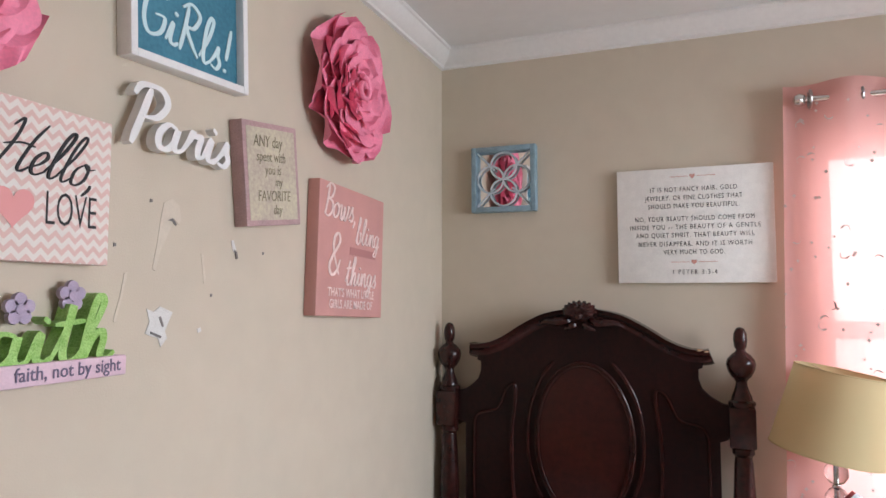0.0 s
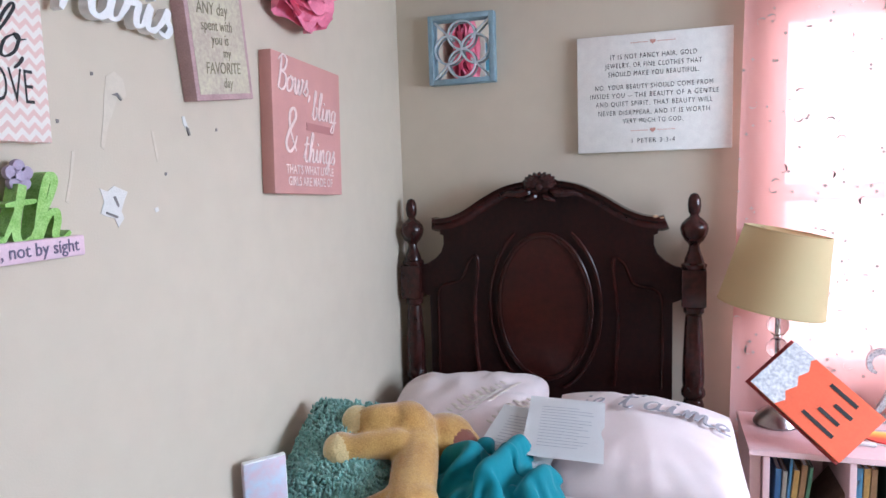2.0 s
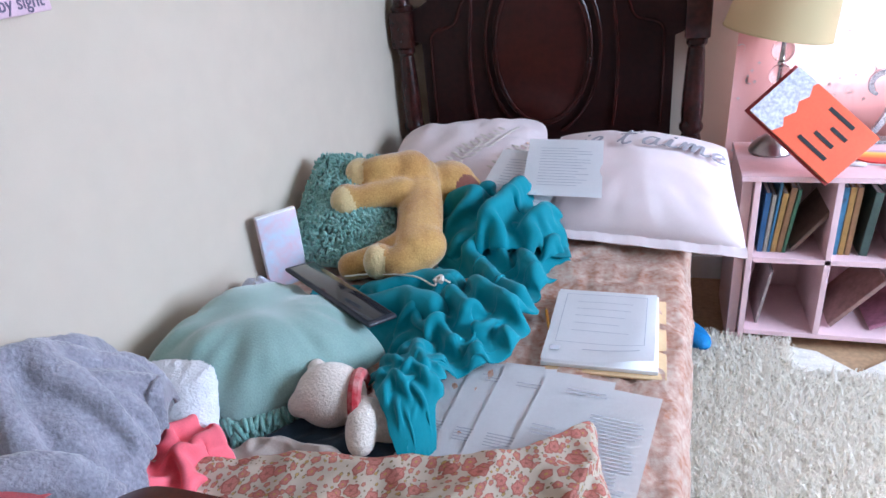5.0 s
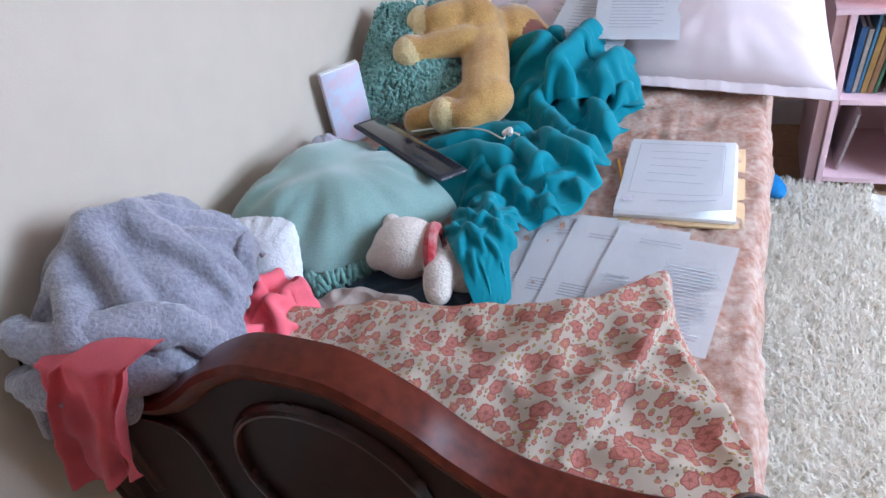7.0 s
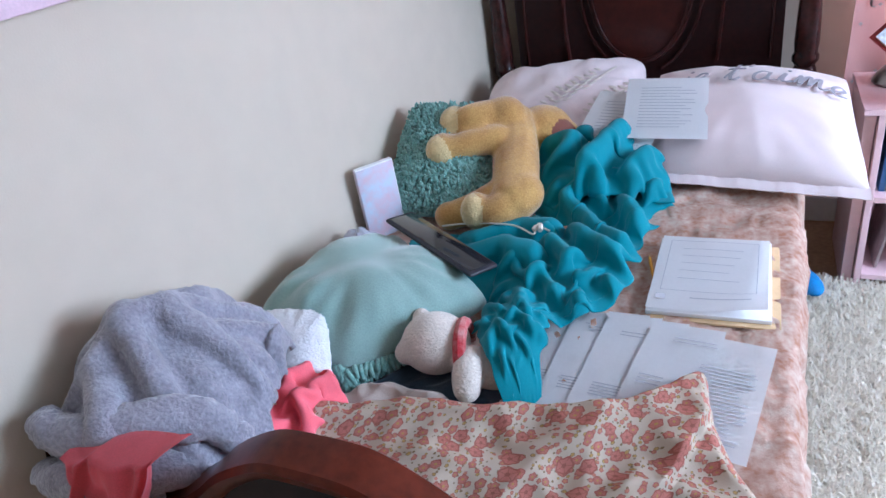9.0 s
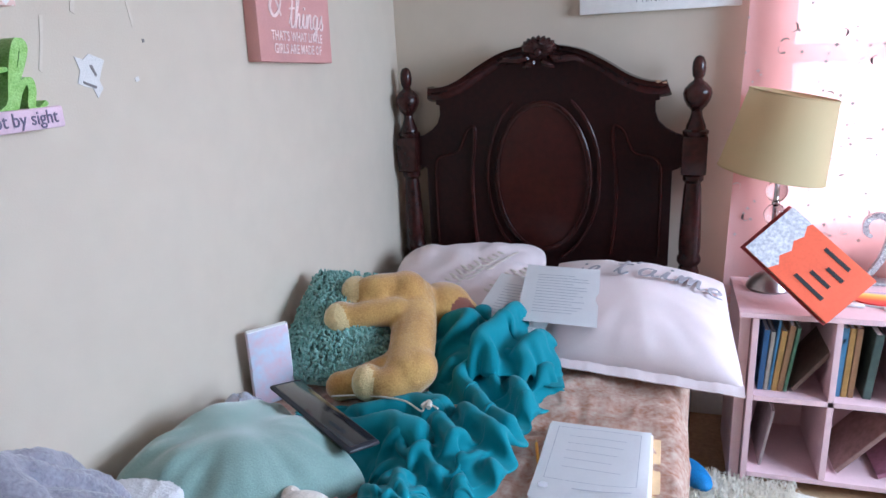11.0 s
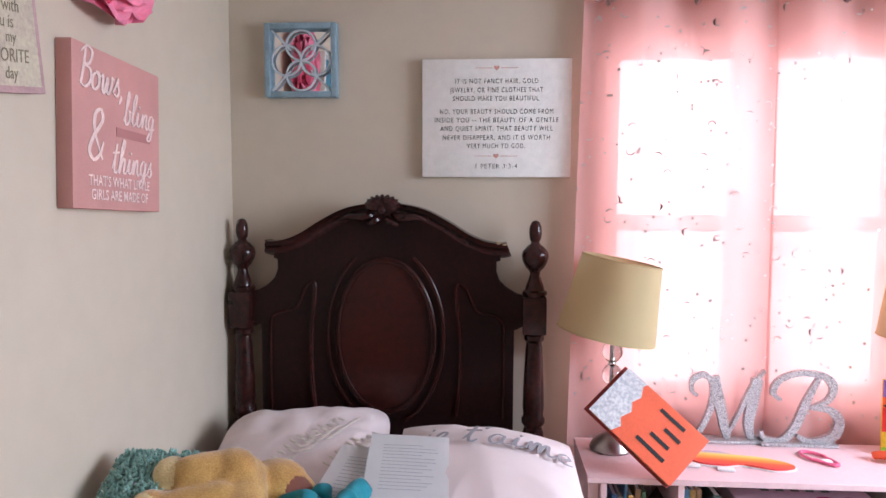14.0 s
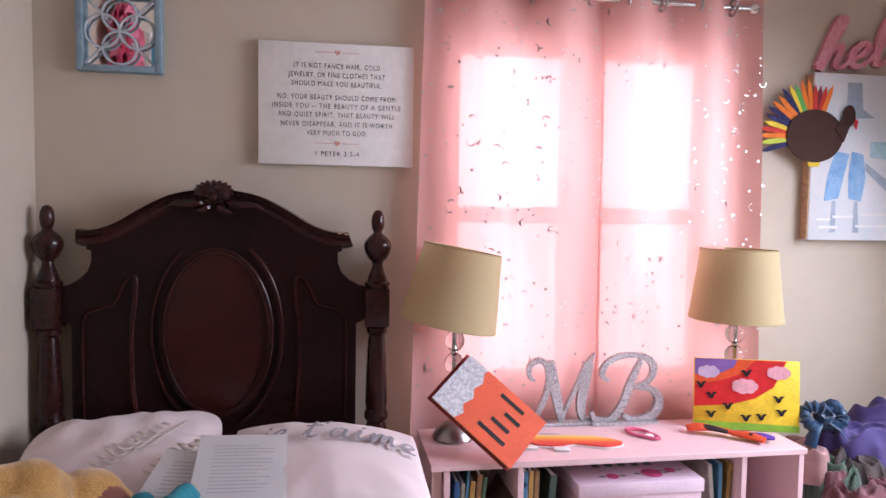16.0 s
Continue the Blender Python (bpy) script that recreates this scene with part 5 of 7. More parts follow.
# green word sign on a pink ledge
M["green_glitter"] = mat("green_glitter_paint", (0.18, 0.42, 0.05), 0.35, color2=(0.40, 0.66, 0.20), scale=50, fine=300, bump=0.4)
M["lilac"] = mat("lilac_paint", (0.42, 0.34, 0.46), 0.6, var=0.1, scale=40)
M["pinkledge"] = mat("pale_pink_paint", (0.72, 0.52, 0.60), 0.6, var=0.08, scale=25)
faith = thing("word_sign", left(-1.80, 1.325), "green script word sign on a pale pink ledge", "wall sign")
part("ledge", box(-0.165, 0.165, -0.017, 0.017, 0.001, 0.045, bevel=0.003), M["pinkledge"], faith)
text_mesh("faith, not by sight", 0.030, 0.0003, pose(0.055, 0.001, 0.046), mat("grey_violet_ink", (0.16, 0.13, 0.20), 0.7), faith, "lettering", bold=0.0002, squeeze=0.92)
script("faith", 0.105, pose(0.0, 0.056, 0.010), M["green_glitter"], faith, weight=0.14, depth=0.026, slant=0.10, fit_to=0.275)
for fx, fy in ((0.070, 0.118), (-0.020, 0.098)):
    bm = bmesh.new()
    for k in range(5):
        a = 2 * math.pi * k / 5 + 0.3
        lathe([(0.0105, 0.0), (0.0115, 0.004), (0.0105, 0.009)], 14, bm, pose(fx + 0.0145 * math.cos(a), fy + 0.0145 * math.sin(a), 0.016))
    lathe([(0.010, 0.0), (0.008, 0.011)], 14, bm, pose(fx, fy, 0.016))
    part("flower", bm, M["lilac"], faith, "lilac wooden flower")
part("flower_stem", tube([(0.068, 0.10, 0.018), (0.064, 0.06, 0.018)], 0.003, 6), M["green_glitter"], faith)

paris = thing("script_sign", left(-1.492, 1.752, -1), "white painted wooden script word sign", "wall sign")
script("Paris", 0.108, pose(-0.014, 0.010, 0.016), M["white"], paris, weight=0.155, depth=0.020, slant=0.18, fit_to=0.285)

girls = thing("framed_sign", left(-1.478, 2.045, 3), "white framed blue sign with pale script lettering", "framed sign")
M["bluechalk"] = mat("mottled_teal_board", (0.035, 0.17, 0.25), 0.7, color2=(0.06, 0.24, 0.33), scale=14, fine=110)
part("board", plate(0.31, 0.29, 0.016), M["bluechalk"], girls)
for b in ((-0.168, -0.152, -0.16, 0.16), (0.152, 0.168, -0.16, 0.16), (-0.152, 0.152, -0.16, -0.144), (-0.152, 0.152, 0.144, 0.16)):
    part("frame_rail", box(b[0], b[1], b[2], b[3], 0.001, 0.036, bevel=0.0015), M["white"], girls)
script("GiRls!", 0.105, pose(0.0, -0.070, 0.0162, 0, 0, -6), mat("chalk_white", (0.62, 0.78, 0.80), 0.8), girls, weight=0.10, slant=0.10, fit_to=0.255)

fav = thing("wooden_plaque", left(-1.205, 1.730, 7), "distressed cream and mauve wooden plaque with handwritten words", "plaque")
M["distressed"] = mat("distressed_cream_print", (0.60, 0.55, 0.40), 0.8, color2=(0.44, 0.36, 0.30), scale=16, fine=120)
M["mauve"] = mat("mauve_paint", (0.46, 0.30, 0.30), 0.75, var=0.15, scale=30)
part("block", plate(0.215, 0.240, 0.036), M["mauve"], fav)
part("print", plate(0.190, 0.214, 0.0368, 0.0), M["distressed"], fav)
M["olive_ink"] = mat("olive_faded_ink", (0.19, 0.16, 0.10), 0.8, var=0.35, scale=60)
for s, sz, px, py in (("ANY day", 0.038, -0.015, 0.075), ("spent with", 0.034, -0.005, 0.040), ("you is", 0.034, 0.0, 0.010), ("my", 0.030, 0.02, -0.018), ("FAVORITE", 0.036, 0.0, -0.052), ("day", 0.032, 0.01, -0.084)):
    text_mesh(s, sz, 0.0002, pose(px, py, 0.0372), M["olive_ink"], fav, "text_line", shear=0.15, squeeze=0.8)

bows = thing("pink_canvas", left(-0.812, 1.567, -2.5), "dusty pink canvas with white script lettering", "canvas print")
M["dusty"] = mat("dusty_pink_canvas", (0.60, 0.30, 0.27), 0.8, var=0.10, scale=9, fine=400, bump=0.2, bscale=700)
bows_face = part("canvas", plate(0.385, 0.365, 0.038), M["dusty"], bows)
M["offwhite_ink"] = mat("off_white_ink", (0.80, 0.70, 0.66), 0.8)
M["rose_ink"] = mat("deep_rose_ink", (0.46, 0.20, 0.19), 0.8)
M["faded_ink"] = mat("faded_white_ink", (0.80, 0.62, 0.59), 0.7, var=0.2, scale=40)
for s, sz, px, py, sh in (("Bows,", 0.090, -0.080, 0.125, 0.3), ("bling", 0.080, 0.085, 0.062, 0.3), ("&", 0.120, -0.105, -0.020, 0.2), ("things", 0.082, 0.050, -0.060, 0.3)):
    script(s, sz, pose(px, py, 0.0385), M["faded_ink"], bows_face, weight=0.10, slant=sh * 0.6)
for s, py in (("THAT'S WHAT LITTLE", -0.118), ("GIRLS ARE MADE OF", -0.150)):
    text_mesh(s, 0.034, 0.0003, pose(0.0, py, 0.0392), M["faded_ink"], bows_face, "text_line", squeeze=0.82, bold=0.0005)
part("faded_word", box(-0.02, 0.14, -0.006, 0.016, 0.0384, 0.0392), M["rose_ink"], bows_face, "faded darker pink word")


# big paper roses
def rose(at, radius, seed, label):
    top = thing("paper_rose", at, label, "paper flower", "paper roses")
    m = M["rosepaper"]
    rr = random.Random(seed)
    spec = [(8, 1.0, 0.46, 0.02, 62), (8, 0.84, 0.42, 0.035, 50), (7, 0.64, 0.36, 0.05, 38), (6, 0.46, 0.30, 0.062, 26), (5, 0.30, 0.24, 0.075, 15), (4, 0.17, 0.17, 0.085, 6)]
    for ring, (n, reach, width, up, lean) in enumerate(spec):
        for k in range(n):
            a = 360 * k / n + 23 * ring + rr.uniform(-8, 8)
            bm = bmesh.new()
            L, W = radius * reach * rr.uniform(0.93, 1.05), radius * width * rr.uniform(0.92, 1.1)
            g = []
            for i in range(11):
                v = i / 10
                row = []
                for j in range(13):
                    u = j / 6 - 1
                    wide = 1.25 * W * (0.30 + 0.70 * min(1, v / 0.55) ** 0.8) * (1 if v < 0.62 else math.sqrt(max(0.03, 1 - ((v - 0.62) / 0.40) ** 2)))
                    x, y = L * (0.06 + 0.94 * v), wide * u
                    curl = 0.16 * L * v ** 3 * (-1 if ring < 3 else 0.4)
                    z = (1 - v) * 0 + math.cos(radians(lean)) * L * v * 0.55 * (1 - 0.55 * v) + 0.30 * W * u * u * (0.4 + v) + curl * 0.5
                    z += 0.012 * radius / 0.2 * noise.noise(Vector((u * 2.4, v * 3.0, seed + ring * 3 + k))) * (0.3 + v)
                    z += 0.008 * radius / 0.2 * math.sin(u * 5 + k) * max(0, v - 0.6)
                    row.append(bm.verts.new((x, y, z + up * radius / 0.2 * 0.6)))
                g.append(row)
            for i in range(10):
                for j in range(12):
                    bm.faces.new((g[i][j], g[i + 1][j], g[i + 1][j + 1], g[i][j + 1]))
            bm.transform(pose(0, 0, 0.004 + 0.002 * (k % 2), 0, 0, a))
            part("petal", bm, m, top)
    bud = bmesh.new()
    pts = [(0.012 * radius / 0.2 * (1 + 0.16 * i) * math.cos(i * 0.6), 0.012 * radius / 0.2 * (1 + 0.16 * i) * math.sin(i * 0.6), 0.085 * radius / 0.2) for i in range(14)]
    tube(pts, 0.008 * radius / 0.2, 8, bud)
    part("bud", bud, m, top)
    return top


M["rosepaper"] = mat("bright_pink_foam_paper", (0.93, 0.27, 0.40), 0.6, var=0.12, scale=14, fine=200)
rose(left(-0.845, 2.035, 20), 0.205, 3, "large bright pink layered paper rose")
rose(left(-2.02, 1.90, 50), 0.19, 5, "large pink layered paper rose beside the canvas")

# torn paint and nail holes
M["plaster"] = mat("bare_white_plaster", (0.70, 0.68, 0.65), 0.9, var=0.06, scale=60, bump=0.4)
M["scuff"] = mat("pale_scuffed_paint", (0.625, 0.55, 0.45), 0.85, var=0.05, scale=40)
M["graphite"] = mat("dark_grey_chip", (0.20, 0.18, 0.17), 0.8)


def flake(name, y, z, pts, material, label, depth=0.0014):
    bm = slab([(a, b) for a, b in pts], 0, depth)
    bm.transform(Matrix.Translation((0.0004, y, z)) @ Matrix(((0, 1, 0, 0), (1, 0, 0, 0), (0, 0, 1, 0), (0, 0, 0, 1))))
    return tagged(part(name, bm, material, smooth=False), label, "wall damage")


flake("torn_patch", -1.515, 1.385, [(-0.034, 0.034), (-0.016, 0.028), (0.0, 0.038), (0.034, 0.026), (0.024, 0.010), (0.014, -0.010), (0.020, -0.024), (0.004, -0.040), (-0.004, -0.022), (-0.022, -0.018), (-0.036, -0.012), (-0.026, 0.010)], M["plaster"], "torn white plaster patch on the beige wall")
flake("grey_chip", -1.515, 1.387, [(-0.004, 0.016), (0.002, 0.017), (0.010, -0.002), (0.006, -0.004)], M["graphite"], "dark grey chip on the torn patch", 0.0022)
flake("grey_chip", -1.523, 1.372, [(-0.016, 0.004), (0.012, -0.006), (0.010, -0.010), (-0.016, 0.000)], M["graphite"], "dark grey chip on the torn patch", 0.0034)
flake("scuff_mark", -1.49, 1.590, [(-0.022, 0.035), (0.0, 0.046), (0.020, 0.034), (0.026, 0.004), (0.018, -0.004), (0.006, 0.006), (-0.006, -0.02), (-0.028, -0.06), (-0.04, -0.10), (-0.048, -0.095), (-0.036, -0.04), (-0.030, 0.0)], M["scuff"], "pale scuffed paint on the beige wall", 0.0008)
flake("grey_chip", -1.488, 1.592, [(-0.014, 0.0), (0.0, 0.005), (0.010, -0.006), (0.008, -0.009), (-0.002, -0.001)], M["graphite"], "dark chip in the scuffed paint", 0.0022)
flake("scuff_mark", -1.60, 1.445, [(-0.004, 0.04), (0.004, 0.042), (-0.006, 0.0), (-0.02, -0.05), (-0.026, -0.046), (-0.012, 0.0)], M["scuff"], "pale scuffed paint on the beige wall", 0.0008)
flake("scuff_mark", -1.40, 1.50, [(-0.004, 0.03), (0.003, 0.03), (0.012, -0.02), (0.006, -0.03)], M["scuff"], "pale scuffed paint on the beige wall", 0.0008)
flake("torn_patch", -1.300, 1.548, [(-0.008, 0.018), (0.0, 0.020), (0.012, -0.008), (0.008, -0.014), (-0.004, 0.0)], M["plaster"], "small torn white patch on the wall")
flake("grey_chip", -1.294, 1.538, [(-0.004, 0.008), (0.004, 0.004), (0.008, -0.010), (0.003, -0.012)], M["graphite"], "dark nail hole in the wall", 0.0034)
for y, z in ((-1.628, 1.535), (-1.545, 1.625), (-1.19, 1.545), (-1.37, 1.445)):
    flake("nail_hole", y, z, [(-0.003, 0.003), (0.003, 0.003), (0.003, -0.003), (-0.003, -0.004)], M["graphite"], "small nail hole in the wall", 0.0012)
flake("torn_patch", -1.405, 1.372, [(-0.006, 0.003), (0.004, 0.006), (0.007, -0.002), (-0.003, -0.005)], M["plaster"], "small torn white patch on the wall")

# right of the window
M["pinkglitter"] = mat("pink_glitter", (0.70, 0.17, 0.24), 0.4, color2=(0.80, 0.42, 0.46), scale=60, fine=400, bump=0.4)
hel = thing("script_sign", pose(2.985, 0, 1.965), "pink glitter script greeting sign", "wall sign")
script("hello", 0.185, pose(0, -0.004, 0.035, 0, -6, 0) @ ON_BACK, M["pinkglitter"], hel, weight=0.17, depth=0.020, slant=0.25, fit_to=0.50)

pic = thing("fashion_canvas", pose(2.73, 0, 1.252), "pale canvas with blue shapes and a grey bridge", "canvas print")
part("canvas", box(0, 0.46, -0.042, -0.001, 0, 0.632, bevel=0.003), mat("pale_sky_print", (0.66, 0.72, 0.76), 0.5, color2=(0.76, 0.74, 0.74), scale=6), pic)
part("wood_side", box(-0.006, -0.0005, -0.040, -0.001, 0.004, 0.628), M["wornwood"], pic, "bare wood edge")
M["dressblue"] = mat("blue_brush_print", (0.10, 0.30, 0.62), 0.5, color2=(0.30, 0.52, 0.75), scale=30)
M["towergrey"] = mat("grey_blue_print", (0.36, 0.43, 0.52), 0.6, var=0.15, scale=40)
for nm, out, mm in (("printed_tower", [(0.14, 0.60), (0.20, 0.60), (0.21, 0.50), (0.26, 0.47), (0.11, 0.46), (0.14, 0.50)], M["towergrey"]),
                    ("printed_shape", [(0.10, 0.34), (0.16, 0.33), (0.14, 0.24), (0.12, 0.16), (0.06, 0.15), (0.07, 0.24)], M["dressblue"]),
                    ("printed_shape", [(0.17, 0.34), (0.22, 0.33), (0.235, 0.24), (0.22, 0.15), (0.165, 0.16), (0.16, 0.25)], M["dressblue"]),
                    ("printed_bridge", [(0.23, 0.30), (0.44, 0.16), (0.44, 0.10), (0.23, 0.27)], M["towergrey"]),
                    ("printed_rail", [(0.25, 0.38), (0.44, 0.38), (0.44, 0.30), (0.25, 0.32)], mat("pale_teal_print", (0.40, 0.60, 0.66), 0.6, var=0.2, scale=60)),
                    ("printed_stroke", [(0.095, 0.15), (0.11, 0.15), (0.115, 0.03), (0.09, 0.03)], M["towergrey"]),
                    ("printed_stroke", [(0.19, 0.15), (0.205, 0.15), (0.215, 0.03), (0.19, 0.03)], M["towergrey"])):
    part(nm, slab(out, -0.0425, -0.0432), mm, pic, smooth=False)
for k, (x0, x1, z) in enumerate(((0.03, 0.09, 0.075), (0.10, 0.19, 0.085), (0.22, 0.40, 0.095), (0.04, 0.12, 0.045), (0.20, 0.36, 0.05))):
    part("lettering_bar", box(x0, x1, -0.0445, -0.0436, z, z + 0.010), M["white"], pic, "white printed lettering")

turkey = thing("paper_turkey", pose(2.735, -0.049, 1.645), "brown paper turkey with bright paper feathers", "paper craft")
part("body", lathe([(0.118, -0.002), (0.118, 0.002)], 40, m=pose(0, 0, 0, 90) @ Matrix.Diagonal((1.0, 0.84, 1, 1))), mat("brown_card", (0.055, 0.018, 0.010), 0.85, var=0.1, scale=20), turkey)
part("head", slab(ring_line(0.138, 0.080, 0.026, 0.040, 24)[:-1], -0.006, -0.002), mat("brown_card_head", (0.055, 0.018, 0.010), 0.85, var=0.1, scale=20), turkey)
part("neck", slab([(0.08, 0.03), (0.12, 0.08), (0.155, 0.07), (0.12, -0.02)], -0.0045, -0.0012), mat("brown_card_neck", (0.055, 0.018, 0.010), 0.85, var=0.1, scale=20), turkey, smooth=False)
part("wattle", slab([(0.163, 0.07), (0.176, 0.06), (0.170, 0.03), (0.160, 0.045)], -0.007, -0.003), mat("red_card", (0.62, 0.02, 0.02), 0.8), turkey, smooth=False)
part("foot", slab([(-0.03, -0.09), (0.03, -0.09), (0.02, -0.115), (-0.02, -0.115)], -0.001, 0.002), mat("yellow_card_foot", (0.80, 0.55, 0.03), 0.8), turkey, smooth=False)
FEATHER = {"orange": (0.85, 0.20, 0.02), "navy": (0.02, 0.02, 0.10), "yellow": (0.85, 0.62, 0.05), "red": (0.62, 0.04, 0.02), "green": (0.10, 0.40, 0.08), "lime": (0.55, 0.66, 0.08), "maroon": (0.25, 0.02, 0.04)}
FM = {k: mat(k + "_paper_feather", c, 0.8, var=0.1, scale=30) for k, c in FEATHER.items()}
for k, (ang, ln, col) in enumerate(((70, 0.17, "orange"), (77, 0.15, "red"), (84, 0.15, "maroon"), (91, 0.15, "red"), (99, 0.19, "orange"), (107, 0.19, "orange"), (115, 0.18, "green"), (121, 0.19, "yellow"), (129, 0.20, "navy"), (137, 0.18, "orange"), (145, 0.19, "orange"), (152, 0.20, "navy"), (160, 0.19, "navy"), (167, 0.19, "yellow"), (174, 0.21, "red"), (181, 0.21, "orange"), (188, 0.20, "lime"), (196, 0.21, "navy"))):
    r0, r1 = 0.07, 0.10 + ln * 0.62
    bm = bmesh.new()
    tipw = 0.010
    out = [(r0, -0.007), (r0 + 0.02, -tipw), (r1 - 0.03, -tipw * 0.9), (r1, 0), (r1 - 0.03, tipw * 0.9), (r0 + 0.02, tipw), (r0, 0.007)]
    slab(out, 0.003 + 0.0006 * (k % 3), 0.0045 + 0.0006 * (k % 3), bm)
    bm.transform(pose(0, 0, 0, 0, -ang, 0))
    part("feather", bm, FM[col], turkey, col + " paper feather", smooth=False)


# ---- curtains, shelf and what stands on it ----
def sheer(name, color, back, share=0.5, open_weave=0.0):
    m = bpy.data.materials.new(name)
    m.use_nodes = True
    t = m.node_tree
    out = t.nodes["Material Output"]
    b = t.nodes["Principled BSDF"]
    b.inputs["Base Color"].default_value, b.inputs["Roughness"].default_value = (*color, 1), 0.8
    tr = t.nodes.new("ShaderNodeBsdfTranslucent")
    tr.inputs[0].default_value = (*back, 1)
    mx = t.nodes.new("ShaderNodeMixShader")
    co = t.nodes.new("ShaderNodeTexCoord")
    n = t.nodes.new("ShaderNodeTexNoise")
    n.inputs["Scale"].default_value = 500
    t.links.new(co.outputs["Object"], n.inputs["Vector"])
    bp = t.nodes.new("ShaderNodeBump")
    bp.inputs["Strength"].default_value, bp.inputs["Distance"].default_value = 0.2, 0.002
    t.links.new(n.outputs["Fac"], bp.inputs["Height"])
    t.links.new(bp.outputs[0], b.inputs["Normal"])
    mx.inputs[0].default_value = share
    t.links.new(b.outputs[0], mx.inputs[1])
    t.links.new(tr.outputs[0], mx.inputs[2])
    clear = t.nodes.new("ShaderNodeBsdfTransparent")
    clear.inputs[0].default_value = (*back, 1)
    m2 = t.nodes.new("ShaderNodeMixShader")
    m2.inputs[0].default_value = open_weave
    t.links.new(mx.outputs[0], m2.inputs[1])
    t.links.new(clear.outputs[0], m2.inputs[2])
    t.links.new(m2.outputs[0], out.inputs[0])
    return m


M["curtain"] = sheer("pink_curtain_cloth", (0.80, 0.47, 0.43), (0.84, 0.46, 0.42), 0.36, 0.155)
M["foil"] = mat("silver_foil", (0.62, 0.58, 0.56), 0.38, 0.9)
ROD_Z, ROD_Y = 2.085, -0.085


def curtain_y(x, z, x0, pitch, phase):
    """Depth of the pleated cloth at a place."""
    calm = 0.60 + 0.40 * min(1, max(0, (z - 0.3) / 1.8))
    return ROD_Y + 0.034 * calm * math.sin(2 * math.pi * (x - x0) / pitch + phase) + 0.006 * noise.noise(Vector((x * 9, z * 1.5, x0)))


def curtain(x0, x1, b0, b1, pitch, phase, label):
    top = thing("curtain", pose(0, 0, 0.34), label, "curtain", "curtain pair")
    bm = bmesh.new()
    nx, nz = 130, 44
    g = []
    for i in range(nx + 1):
        row = []
        for j in range(nz + 1):
            v = j / nz
            z = 2.14 - 1.80 * v
            x = (x0 + (x1 - x0) * i / nx) * (1 - v) + (b0 + (b1 - b0) * i / nx) * v
            row.append(bm.verts.new((x, curtain_y(x0 + (x1 - x0) * i / nx, z, x0, pitch, phase), z - 0.34)))
        g.append(row)
    for i in range(nx):
        for j in range(nz):
            bm.faces.new((g[i][j], g[i + 1][j], g[i + 1][j + 1], g[i][j + 1]))
    part("cloth", bm, M["curtain"], top)
    k = 0
    x = x0 + pitch * 0.25
    while x < x1 - 0.02:
        yy = ROD_Y
        ring = tube([(x + 0.004 + 0.0 * a, yy + 0.027 * math.cos(a), ROD_Z - 0.34 + 0.027 * math.sin(a)) for a in np.linspace(0, 2 * math.pi, 25)], 0.0055, 8)
        part("grommet", ring, M["metal_dark"], top, "nickel grommet ring")
        x += pitch / 2
        k += 1
    bits = bmesh.new()
    rr = random.Random(int(x0 * 100))
    for _ in range(260):
        u, v = rr.random(), rr.uniform(0.03, 0.97)
        xs = x0 + (x1 - x0) * u
        z = 2.14 - 1.80 * v
        xx = xs * (1 - v) + (b0 + (b1 - b0) * u) * v
        yy = curtain_y(xs, z, x0, pitch, phase) - 0.007
        s = rr.choice((0.0055, 0.0065, 0.0075, 0.0145))
        if s > 0.008:
            a0 = rr.uniform(0, 6)
            o = [(s * math.cos(a0 + a), s * math.sin(a0 + a)) for a in np.linspace(0, 3.6, 8)] + [(s * 0.35 * math.cos(a0 + 1.8) + 0.72 * s * math.cos(a0 + a), s * 0.35 * math.sin(a0 + 1.8) * 0 + 0.72 * s * math.sin(a0 + a)) for a in np.linspace(3.4, 0.2, 6)]
        else:
            o = [((s if q % 2 == 0 else s * 0.5) * math.cos(q * math.pi / 4), (s if q % 2 == 0 else s * 0.5) * math.sin(q * math.pi / 4)) for q in range(8)]
        bits.faces.new([bits.verts.new((xx + a, yy, z - 0.34 + b)) for a, b in o])
    tagged(part("foil_stars", bits, M["foil"], top, "tiny silver foil stars and moons", smooth=False), kind="stuff")
    return top


curtain(1.245, 1.885, 1.205, 1.90, 0.29, 0.6, "sheer pink grommet curtain with silver stars and moons")
curtain(1.880, 2.470, 1.88, 2.53, 0.27, 2.2, "sheer pink grommet curtain with silver stars and moons")
rod = thing("curtain_rod", (1.85, ROD_Y, ROD_Z), "brushed nickel curtain rod above the window", "curtain rod")
part("pole", tube([(-0.54, 0, 0), (0.57, 0, 0)], 0.0105, 14), M["chrome"], rod)
for s in (1, -1):
    part("finial", lathe([(0.011, 0), (0.018, 0.006), (0.022, 0.02), (0.016, 0.034), (0.004, 0.04)], 16, m=pose(s * 0.555 + 0.015, 0, 0, 0, 90 * s, 0)), M["chrome"], rod)
    part("bracket", tube([(s * 0.55, 0, 0), (s * 0.55, -ROD_Y - 0.002, 0)], 0.007, 8), M["chrome"], rod)

# cube shelf
SX0, SX1, SY0, SY1, SZ = 1.232, 2.432, -0.462, -0.135, 0.605
shelf = thing("cube_shelf", ((SX0 + SX1) / 2, SY0, 0), "pale pink laminate cube shelf under the window", "shelf unit")


